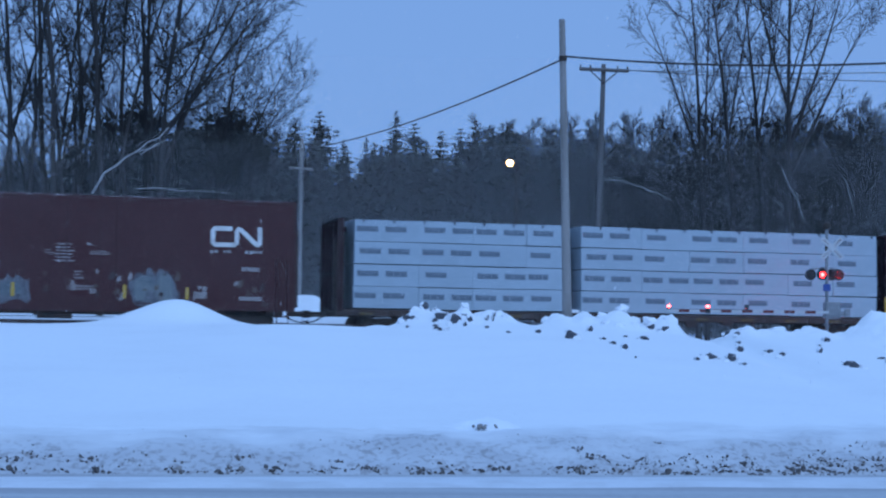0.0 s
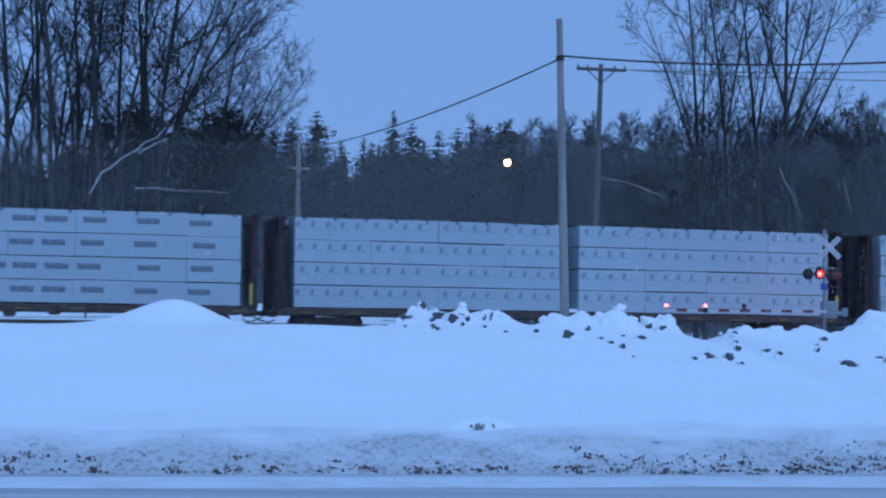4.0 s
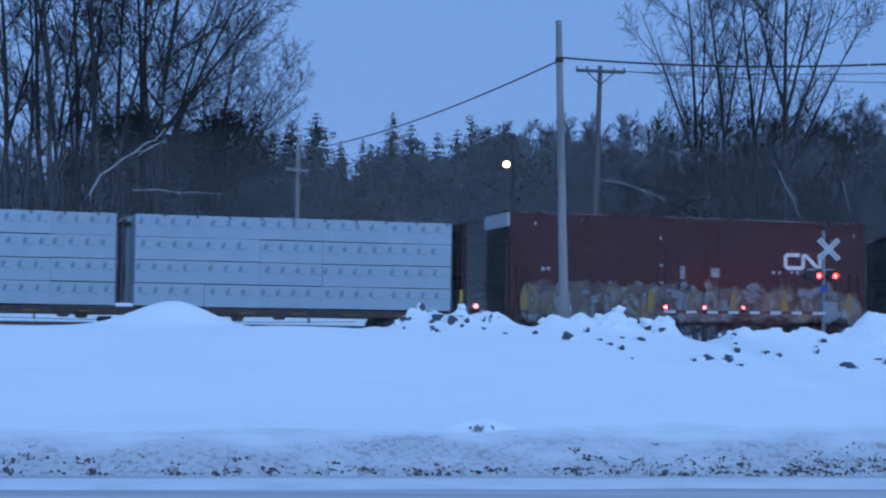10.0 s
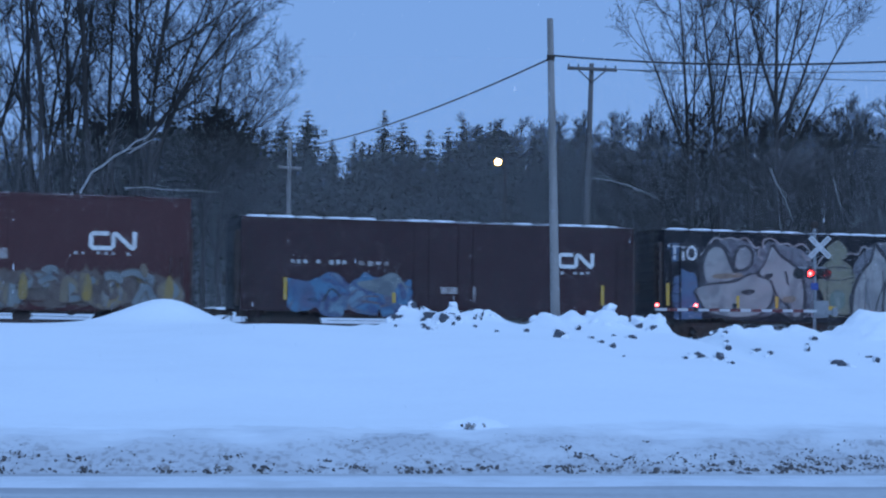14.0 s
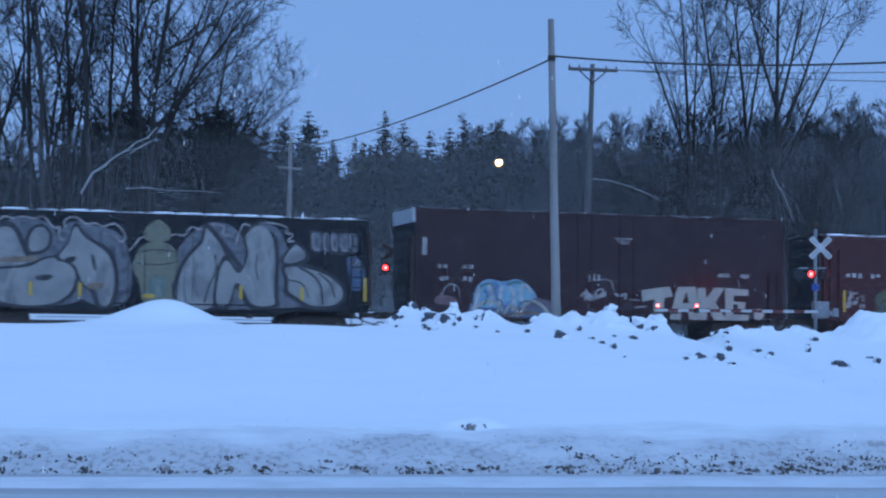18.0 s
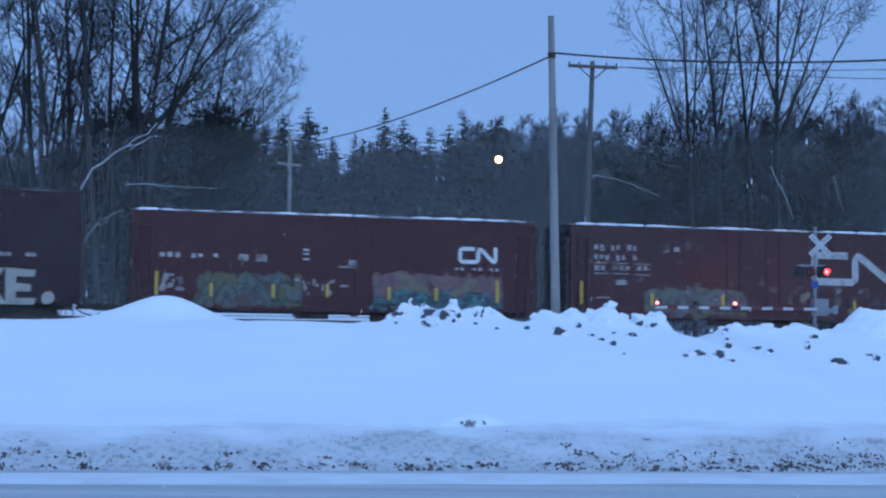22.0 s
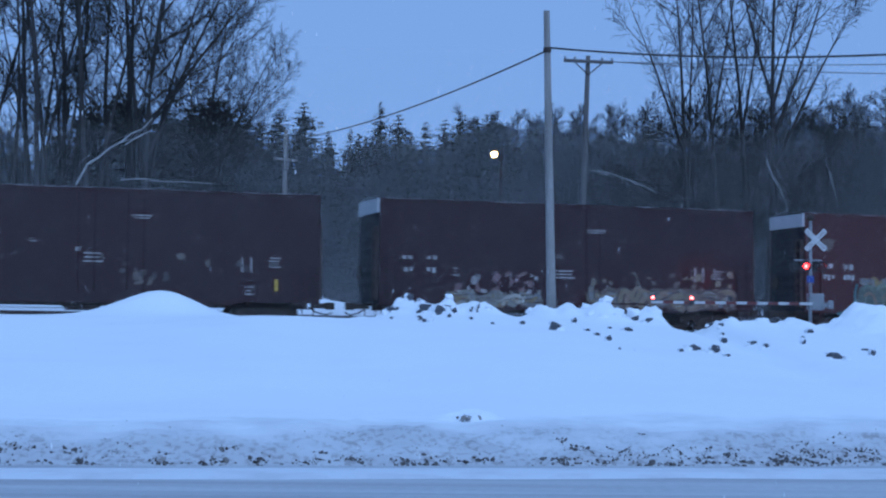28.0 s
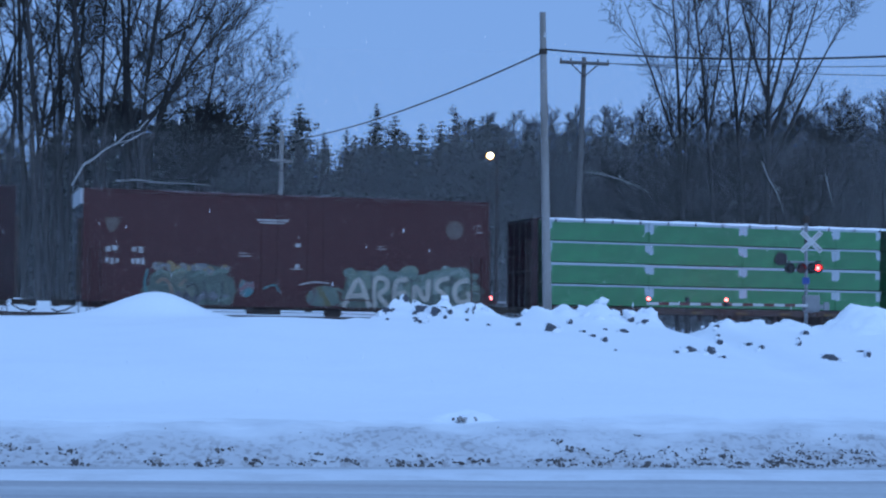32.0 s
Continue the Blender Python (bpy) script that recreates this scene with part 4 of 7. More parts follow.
def paint_silver(c):
    """Tall silver letters with black edges, an urn between them and a squiggled pale line above."""
    g = mural(c, "tall silver graffiti letters and an olive urn", VIOLET, [(0.37, 0.85), (0.43, 2.47), (0.84, 2.90), (1.47, 2.71), (1.61, 0.87)])
    daub(g, STEEL_SPRAY, [(1.57, 2.50), (1.80, 3.66), (2.38, 4.10), (3.22, 4.19), (3.90, 4.04), (4.30, 3.42), (5.17, 2.59), (5.41, 1.00), (1.61, 0.93)])
    daub(g, STEEL_SPRAY, [(4.12, 3.62), (4.71, 4.17), (5.36, 3.98), (6.45, 3.80), (6.90, 2.84), (6.93, 1.02), (5.20, 0.99), (4.42, 2.57)])
    daub(g, STEEL_SPRAY, [(8.65, 3.32), (9.53, 4.21), (10.54, 4.25), (11.34, 3.39), (11.33, 4.27), (12.47, 4.19), (12.95, 2.77), (15.04, 2.16), (15.10, 1.16), (8.47, 0.73), (8.44, 2.45)])
    daub(g, LETTER_DIM, [(1.60, 3.45), (1.86, 3.77), (2.07, 4.03), (2.29, 4.25), (2.59, 4.11), (2.97, 4.25), (3.33, 4.13), (3.69, 4.29), (3.90, 4.00), (4.12, 3.79), (4.29, 3.95), (4.21, 3.52), (4.41, 3.38)], 0.07)
    daub(g, LETTER_DIM, [(4.46, 3.85), (4.41, 4.14), (4.71, 4.28), (4.97, 4.20), (5.23, 3.98), (5.57, 4.09), (5.84, 3.89), (6.22, 4.11), (6.55, 3.87), (6.71, 3.48), (6.45, 3.35), (6.23, 3.68)], 0.07)
    daub(g, LETTER_DIM, [(6.79, 3.06), (7.00, 3.28), (7.21, 3.61), (7.65, 3.55), (8.20, 3.63), (8.53, 3.75), (8.87, 3.65), (9.08, 4.09), (9.42, 3.88), (9.98, 4.23), (10.43, 4.02), (10.21, 3.80), (10.70, 3.70)], 0.07)
    daub(g, LETTER_DIM, [(10.78, 3.38), (10.93, 3.93), (11.10, 4.26), (11.33, 4.09), (11.60, 4.28), (12.36, 4.26), (12.82, 4.09), (12.66, 3.87), (13.05, 3.88), (12.71, 3.54), (13.05, 3.62)], 0.07)
    daub(g, INK, [(1.74, 2.30), (1.60, 3.13), (1.92, 3.81), (2.38, 4.00), (2.76, 3.75), (2.99, 3.17), (3.25, 2.67)], 0.20)
    daub(g, CHROME, [(1.91, 2.22), (1.73, 3.09), (2.01, 3.73), (2.38, 3.87), (2.66, 3.69), (2.86, 3.17), (3.12, 2.67), (3.00, 2.24)])
    daub(g, INK, [(2.99, 2.85), (3.06, 3.59), (3.33, 3.94), (3.73, 4.00), (4.04, 3.66), (4.00, 3.15), (3.63, 2.81)])
    daub(g, CHROME, [(3.16, 2.96), (3.19, 3.49), (3.40, 3.82), (3.69, 3.87), (3.91, 3.62), (3.88, 3.19), (3.56, 2.95)])
    daub(g, INK, [(1.21, 2.03), (1.83, 2.34), (3.25, 2.50), (3.67, 2.76), (4.22, 2.88), (4.70, 2.66), (5.05, 2.16), (4.87, 1.39), (4.26, 0.96), (3.28, 0.85), (2.34, 0.92), (1.77, 1.21), (1.47, 1.62)])
    daub(g, CHROME, [(1.37, 2.08), (1.83, 2.26), (3.25, 2.37), (3.67, 2.66), (4.20, 2.78), (4.63, 2.58), (4.92, 2.16), (4.76, 1.52), (4.23, 1.08), (3.28, 0.96), (2.44, 1.05), (1.85, 1.25), (1.59, 1.66)])
    daub(g, INK, [(3.37, 2.02), (3.79, 2.15), (4.15, 2.08), (3.90, 1.90), (3.58, 1.89)])
    daub(g, RUSTY, [(2.09, 2.68), (2.62, 2.76), (3.46, 2.80), (3.57, 2.63), (2.83, 2.53), (2.20, 2.52)])
    daub(g, INK, [(4.01, 2.65), (4.56, 3.32), (4.82, 4.22), (5.24, 3.59), (5.80, 3.33), (6.24, 3.00), (6.43, 2.40), (6.48, 1.55), (6.28, 0.90), (5.63, 0.89), (5.49, 1.53), (5.08, 1.73), (4.74, 2.54)])
    daub(g, CHROME, [(4.18, 2.73), (4.62, 3.28), (4.82, 4.03), (5.15, 3.50), (5.70, 3.20), (6.07, 2.91), (6.25, 2.40), (6.31, 1.65), (6.12, 1.03), (5.76, 1.02), (5.62, 1.64), (5.29, 1.68), (5.05, 1.95), (4.85, 2.58)])
    daub(g, INK, [(5.40, 2.91), (5.53, 2.92), (5.63, 2.28), (5.52, 2.34)])
    daub(g, INK, [(4.44, 2.74), (4.91, 2.84), (4.85, 2.62), (4.57, 2.57)])
    daub(g, RUSTY, [(5.27, 1.84), (5.96, 1.90), (5.90, 1.62), (5.36, 1.59)])
    daub(g, URN, [(7.30, 3.50), (7.34, 3.91), (7.62, 4.13), (7.86, 4.29), (8.11, 4.15), (8.33, 3.92), (8.36, 3.51), (7.83, 3.39)])
    daub(g, URN, [(6.99, 2.72), (7.20, 3.26), (7.76, 3.49), (8.34, 3.36), (8.72, 2.89), (8.64, 2.24), (8.36, 1.89), (8.51, 1.05), (7.32, 1.03), (7.22, 1.95), (6.91, 2.37)])
    daub(g, INK, [(7.16, 3.02), (7.77, 3.17), (8.57, 3.06)], 0.04)
    daub(g, INK, [(7.08, 2.63), (7.89, 2.55), (8.66, 2.72)], 0.04)
    daub(g, MINT, [(7.48, 2.00), (7.90, 2.18), (8.27, 2.02), (8.15, 1.37), (7.58, 1.36)])
    daub(g, YELLOW, [(7.31, 1.48), (7.80, 1.49), (7.80, 1.34), (7.32, 1.33)])
    daub(g, INK, [(8.42, 0.68), (8.47, 2.02), (8.75, 2.76), (9.14, 3.20), (9.45, 3.52), (9.57, 4.30), (10.03, 3.88), (10.44, 3.33), (10.72, 2.61), (10.37, 1.80), (10.16, 0.93), (9.36, 0.70)])
    daub(g, CHROME, [(8.58, 0.77), (8.63, 1.98), (8.88, 2.68), (9.23, 3.12), (9.56, 3.43), (9.64, 4.09), (9.94, 3.75), (10.30, 3.23), (10.54, 2.59), (10.21, 1.84), (10.02, 1.05), (9.35, 0.83)])
    daub(g, STEEL_SPRAY, [(9.33, 2.69), (9.20, 2.03), (9.39, 1.39)], 0.07)
    daub(g, INK, [(9.99, 3.03), (10.11, 2.49), (9.79, 1.83), (9.62, 1.18)], 0.07)
    daub(g, STEEL_SPRAY, [(8.89, 2.35), (8.85, 1.59), (9.04, 0.95)], 0.05)
    daub(g, INK, [(9.71, 4.11), (10.21, 3.54), (10.71, 2.90), (11.08, 2.42)], 0.18)
    daub(g, INK, [(10.97, 3.73), (11.42, 4.27), (11.97, 4.29), (12.38, 3.73), (12.49, 2.76), (12.41, 1.66), (12.55, 0.99), (11.26, 0.96), (11.00, 1.53), (10.77, 1.85), (10.65, 0.95), (9.89, 0.94), (10.05, 2.49), (10.40, 3.15), (10.95, 2.29), (11.21, 3.13)])
    daub(g, CHROME, [(11.11, 3.74), (11.47, 4.14), (11.90, 4.15), (12.23, 3.64), (12.31, 2.76), (12.23, 1.66), (12.37, 1.11), (11.42, 1.10), (11.16, 1.64), (10.79, 2.11), (10.56, 1.08), (10.02, 1.07), (10.18, 2.45), (10.44, 2.93), (10.93, 2.16), (11.32, 3.06)])
    daub(g, STEEL_SPRAY, [(11.74, 4.22), (12.34, 3.95), (12.62, 3.21), (12.50, 2.10), (12.73, 1.36)], 0.15)
    daub(g, INK, [(11.62, 3.07), (11.53, 2.52), (11.68, 2.09)], 0.05)
    daub(g, INK, [(12.40, 2.72), (12.85, 3.43), (13.12, 3.68), (13.70, 3.10), (13.55, 2.79), (12.95, 2.60)])
    daub(g, CHROME, [(12.56, 2.79), (12.89, 3.30), (13.12, 3.51), (13.52, 3.10), (13.38, 2.90), (12.95, 2.73)])
    daub(g, INK, [(12.44, 2.67), (13.06, 2.78), (13.69, 2.68), (14.41, 2.48), (15.04, 2.00), (15.14, 1.41), (14.63, 1.02), (13.61, 1.00), (13.10, 1.33), (12.59, 1.58), (12.68, 2.11)])
    daub(g, CHROME, [(12.60, 2.57), (13.06, 2.65), (13.64, 2.55), (14.34, 2.34), (14.90, 1.91), (14.98, 1.47), (14.58, 1.15), (13.66, 1.14), (13.19, 1.46), (12.78, 1.69), (12.86, 2.11)])
    daub(g, INK, [(13.22, 2.60), (13.78, 2.35), (14.11, 1.92), (14.16, 1.21)], 0.09)
    daub(g, INK, [(13.99, 2.40), (14.48, 2.04), (14.63, 1.49)], 0.07)
    daub(g, INK, [(12.86, 2.11), (13.42, 2.01), (13.61, 1.47)], 0.05)


def paint_small_tag(c):
    """A small outlined tag of three letters."""
    g = mural(c, "small white three-letter tag", INK, [(0.13, 3.97), (0.82, 3.99), (1.50, 3.97), (1.56, 3.22), (0.32, 3.14)])
    daub(g, VIOLET, [(0.16, 3.93), (0.75, 3.95), (0.76, 3.70), (0.62, 3.69), (0.63, 3.19), (0.32, 3.18), (0.31, 3.68), (0.16, 3.68)])
    daub(g, LETTER, [(0.18, 3.82), (0.76, 3.84)], 0.09)
    daub(g, LETTER, [(0.47, 3.83), (0.46, 3.27)], 0.09)
    daub(g, LETTER, [(0.84, 3.61), (0.85, 3.24)], 0.09)
    daub(g, LETTER, [(0.84, 3.82), (0.84, 3.74)], 0.08)
    daub(g, LETTER, [(1.17, 3.81), (1.01, 3.64), (1.04, 3.37), (1.23, 3.27), (1.41, 3.40), (1.40, 3.69), (1.21, 3.84)], 0.09)


def paint_end_tag(c):
    """A small outlined tag near the end."""
    g = mural(c, "small white boxed tag", INK, [(13.63, 3.99), (15.54, 4.00), (15.55, 3.22), (13.68, 3.21)])
    for x, w in ((13.7, 0.4), (14.14, 0.26), (14.46, 0.3), (14.8, 0.36), (15.18, 0.36)):
        daub(g, STEEL_SPRAY, [(x, 3.95), (x + 0.02, 3.26), (x + w, 3.24), (x + w - 0.03, 3.97)], None, 1)
        daub(g, LETTER_DIM, [(x + 0.04, 3.92), (x + 0.05, 3.3), (x + w - 0.04, 3.28)], 0.05)
        daub(g, INK, [(x + w * 0.55, 3.75), (x + w * 0.5, 3.45)], 0.04)
    daub(g, VIOLET, [(15.05, 3.1), (15.6, 3.05), (15.85, 2.5), (15.8, 1.8), (15.3, 1.7), (15.2, 2.4)])
    daub(g, STEEL_SPRAY, [(15.3, 2.9), (15.7, 2.95), (15.75, 2.6), (15.45, 2.5)])


def paint_word(c):
    """The word TAKE in heavy slanting capitals."""
    g = mural(c, "large white painted word TAKE", BONE, [(9.83, 0.83), (10.10, 1.00), (10.42, 0.83)])
    daub(g, BONE, [(9.50, 2.02), (10.74, 2.20), (10.89, 1.81), (10.52, 1.73), (10.44, 0.84), (10.01, 0.83), (10.09, 1.68), (9.55, 1.56)], None, 0)
    daub(g, BONE, [(10.74, 0.84), (11.09, 2.18), (11.89, 2.22), (12.11, 0.86), (11.61, 0.85), (11.56, 1.23), (11.26, 1.20), (11.22, 0.85)], None, 0)
    daub(g, OXIDE_DARK, [(11.30, 1.53), (11.48, 2.02), (11.60, 1.54)], None, 0)
    daub(g, BONE, [(11.96, 2.14), (12.33, 2.17), (12.38, 1.75), (12.72, 2.18), (13.19, 2.19), (12.78, 1.58), (13.30, 0.86), (12.74, 0.85), (12.43, 1.38), (12.39, 0.85), (12.02, 0.84)], None, 0)
    daub(g, BONE, [(13.21, 2.19), (14.29, 2.14), (14.24, 1.88), (13.61, 1.89), (13.59, 1.64), (14.13, 1.61), (14.11, 1.34), (13.59, 1.35), (13.60, 1.11), (14.32, 1.10), (14.25, 0.83), (13.23, 0.86)], None, 0)
    daub(g, BONE, [(14.49, 1.15), (14.63, 1.37), (14.91, 1.35), (15.01, 1.09), (14.82, 0.89), (14.54, 0.90)])


def paint_blue_white(c):
    """Blue-topped white wildstyle letters with tan undersides."""
    g = mural(c, "blue and white wildstyle graffiti", VIOLET, [(2.00, 0.78), (2.25, 1.35), (2.75, 1.79), (3.77, 1.92), (4.86, 1.73), (5.63, 1.21), (5.79, 0.76)])
    daub(g, ICE_BLUE, [(2.33, 1.46), (2.53, 2.10), (3.01, 2.37), (3.60, 2.21), (4.19, 2.39), (4.67, 2.15), (5.07, 1.69), (4.86, 1.30), (2.72, 1.15)])
    daub(g, VIOLET, [(4.54, 1.19), (4.86, 1.68), (5.51, 1.52), (5.95, 1.36), (5.87, 0.85), (4.87, 0.74)])
    daub(g, AQUA, [(2.54, 1.78), (2.74, 2.11), (3.08, 2.16), (3.30, 1.91)], 0.11)
    daub(g, AQUA, [(3.77, 2.13), (4.20, 2.27), (4.55, 2.10), (4.77, 1.83)], 0.11)
    daub(g, LETTER_MID, [(2.34, 1.08), (2.54, 1.47), (2.62, 1.98)], 0.13)
    daub(g, LETTER_MID, [(3.00, 2.11), (3.17, 1.80), (3.10, 1.26)], 0.13)
    daub(g, LETTER_MID, [(3.56, 2.08), (3.44, 1.59), (3.57, 1.06)], 0.13)
    daub(g, LETTER_MID, [(3.90, 2.05), (4.12, 1.67), (4.00, 1.07)], 0.13)
    daub(g, LETTER_MID, [(4.46, 2.19), (4.29, 1.76), (4.47, 1.42)], 0.13)
    daub(g, LETTER_MID, [(4.55, 2.15), (4.81, 1.81)], 0.11)
    daub(g, BONE, [(2.30, 0.87), (2.63, 1.38), (3.14, 1.48), (3.53, 1.27), (3.28, 0.89)], 0.11)
    daub(g, BONE, [(3.62, 0.85), (3.87, 1.36), (4.13, 1.28), (4.22, 0.86)], 0.11)
    daub(g, BONE, [(4.35, 0.90), (4.51, 1.42), (4.95, 1.51), (5.34, 1.26), (5.61, 0.84)], 0.13)
    daub(g, RUSTY, [(2.43, 0.79), (2.93, 1.05), (3.36, 0.85), (4.01, 0.96), (4.87, 1.08), (5.31, 0.84)], 0.11)
    daub(g, INK, [(3.31, 1.59), (3.61, 1.44), (3.45, 0.95)], 0.04)
    daub(g, INK, [(4.21, 1.29), (4.56, 1.55), (5.04, 1.34)], 0.04)
    daub(g, INK, [(2.83, 1.90), (2.97, 1.58), (2.80, 1.26)], 0.04)
    daub(g, LETTER_DIM, [(1.06, 1.44), (1.18, 1.96), (1.47, 2.12), (1.77, 2.00), (1.82, 1.62)], 0.05)
    daub(g, ROSE, [(0.71, 1.32), (0.91, 1.69), (1.65, 1.62), (1.87, 1.24)])


def paint_scrawl(c):
    """A faded scrawl and stray strokes."""
    g = mural(c, "faded scrawled tag", LETTER_DIM, [(6.83, 1.64), (7.15, 1.82), (7.97, 1.88), (7.84, 1.66)])
    daub(g, LETTER_DIM, [(6.87, 1.72), (7.09, 1.94), (7.35, 1.78), (7.18, 1.64)], 0.07)
    daub(g, LETTER_DIM, [(7.44, 1.69), (7.57, 2.00), (7.88, 2.05), (7.75, 1.74)], 0.08)
    daub(g, LETTER_DIM, [(7.37, 2.38), (8.19, 2.45), (8.29, 2.01)], 0.04)
    daub(g, LETTER_DIM, [(8.33, 1.88), (8.60, 1.72), (8.87, 1.94), (8.78, 1.63)], 0.09)
    daub(g, LETTER_DIM, [(9.15, 1.31), (9.73, 1.37)], 0.05)
    daub(g, LETTER_DIM, [(9.01, 1.62), (9.41, 1.62)], 0.05)


def paint_bone_letters(c):
    """Bone-white letters with thin black gaps on a mint haze."""
    g = mural(c, "bone-white and mint graffiti letters", MINT_DULL, [(9.67, 0.81), (9.90, 1.88), (10.45, 2.24), (13.78, 2.32), (15.12, 1.99), (15.58, 1.54), (15.25, 0.86)])
    puffs(g, MINT, 10.1, 15.3, 2.15, 0.28, 17, 3)
    puffs(g, MINT_DULL, 9.9, 15.4, 1.2, 0.3, 14, 4)
    puffs(g, MINT, 10.2, 15.2, 1.65, 0.3, 14, 5)
    daub(g, BONE, [(9.91, 0.77), (10.18, 1.44), (10.50, 2.07), (10.74, 1.45), (10.94, 0.79)], 0.19)
    daub(g, BONE, [(10.23, 1.28), (10.84, 1.34)], 0.19)
    daub(g, BONE, [(11.13, 0.74), (11.07, 2.01), (11.59, 2.00), (11.68, 1.60), (11.21, 1.37), (11.74, 0.76)], 0.19)
    daub(g, BONE, [(12.46, 1.98), (11.92, 1.92), (11.93, 0.85), (12.55, 0.86)], 0.19)
    daub(g, BONE, [(11.92, 1.43), (12.40, 1.44)], 0.19)
    daub(g, BONE, [(12.74, 0.77), (12.68, 1.94), (13.26, 0.94), (13.30, 1.99)], 0.19)
    daub(g, BONE, [(14.14, 2.08), (13.69, 1.96), (13.59, 1.62), (14.03, 1.40), (13.98, 1.06), (13.55, 0.94)], 0.19)
    daub(g, BONE, [(14.95, 1.99), (14.51, 1.93), (14.32, 1.52), (14.52, 1.07), (15.05, 1.19), (14.90, 1.53)], 0.19)
    daub(g, INK, [(11.02, 2.08), (11.03, 0.74)], 0.04)
    daub(g, INK, [(11.82, 2.03), (11.79, 0.76)], 0.04)
    daub(g, INK, [(12.61, 2.02), (12.60, 0.77)], 0.04)
    daub(g, INK, [(13.45, 2.04), (13.43, 0.83)], 0.04)
    daub(g, INK, [(14.24, 2.15), (14.18, 0.89)], 0.04)
    daub(g, OLIVE, [(8.37, 1.18), (8.71, 1.59), (9.29, 1.69), (9.76, 1.43), (9.72, 0.88), (8.61, 0.86)])
    daub(g, LETTER_DIM, [(8.14, 1.66), (8.71, 1.81), (9.34, 1.75)], 0.07)
    daub(g, MINT, [(9.34, 1.42), (9.62, 1.60), (9.85, 1.43)], 0.09)


def paint_teal_band(c):
    """A worn grey-green band with teal strokes."""
    g = mural(c, "grey-green graffiti band with teal strokes", MINT_DULL, [(2.44, 0.69), (2.53, 1.98), (3.62, 2.22), (5.40, 2.22), (5.75, 1.57), (5.65, 0.74)])
    puffs(g, PALE, 2.5, 5.3, 2.2, 0.24, 9, 6)
    puffs(g, MINT_DULL, 2.4, 5.5, 1.5, 0.32, 10, 7)
    puffs(g, STEEL_SPRAY, 2.6, 5.4, 1.15, 0.2, 9, 8)
    daub(g, MINT, [(2.64, 1.89), (2.92, 2.11), (3.18, 1.99)], 0.11)
    daub(g, MINT, [(3.36, 1.95), (3.62, 2.17), (3.89, 2.05)], 0.11)
    daub(g, MINT, [(4.07, 1.88), (4.38, 2.10), (4.65, 2.02)], 0.11)
    daub(g, MINT, [(4.83, 1.98), (5.14, 2.17), (5.45, 2.09)], 0.11)
    daub(g, TEAL, [(5.82, 1.46), (5.90, 1.90), (6.22, 1.69), (6.45, 1.80), (6.41, 1.36), (6.19, 1.14), (5.91, 1.18)])
    daub(g, AQUA, [(1.50, 0.88), (2.11, 0.98), (2.44, 0.75), (3.10, 0.70)], 0.11)
    daub(g, AQUA, [(2.41, 2.15), (2.27, 1.50), (2.54, 1.07)], 0.09)
    daub(g, RUSTY, [(2.75, 1.62), (3.01, 1.84), (3.32, 1.52), (3.31, 0.98)], 0.13)
    daub(g, INK, [(3.75, 0.99), (3.85, 1.53), (4.18, 1.65), (4.35, 1.32), (4.13, 0.89)], 0.05)
    daub(g, RUSTY, [(3.59, 1.53), (3.85, 1.79)], 0.11)
    daub(g, INK, [(4.52, 1.76), (4.66, 0.90)], 0.04)
    daub(g, INK, [(5.23, 1.78), (5.16, 0.80)], 0.04)
    daub(g, MINT, [(5.11, 1.01), (5.47, 1.13)], 0.07)
    daub(g, AQUA, [(6.77, 1.48), (7.22, 1.71), (7.41, 1.38)], 0.07)


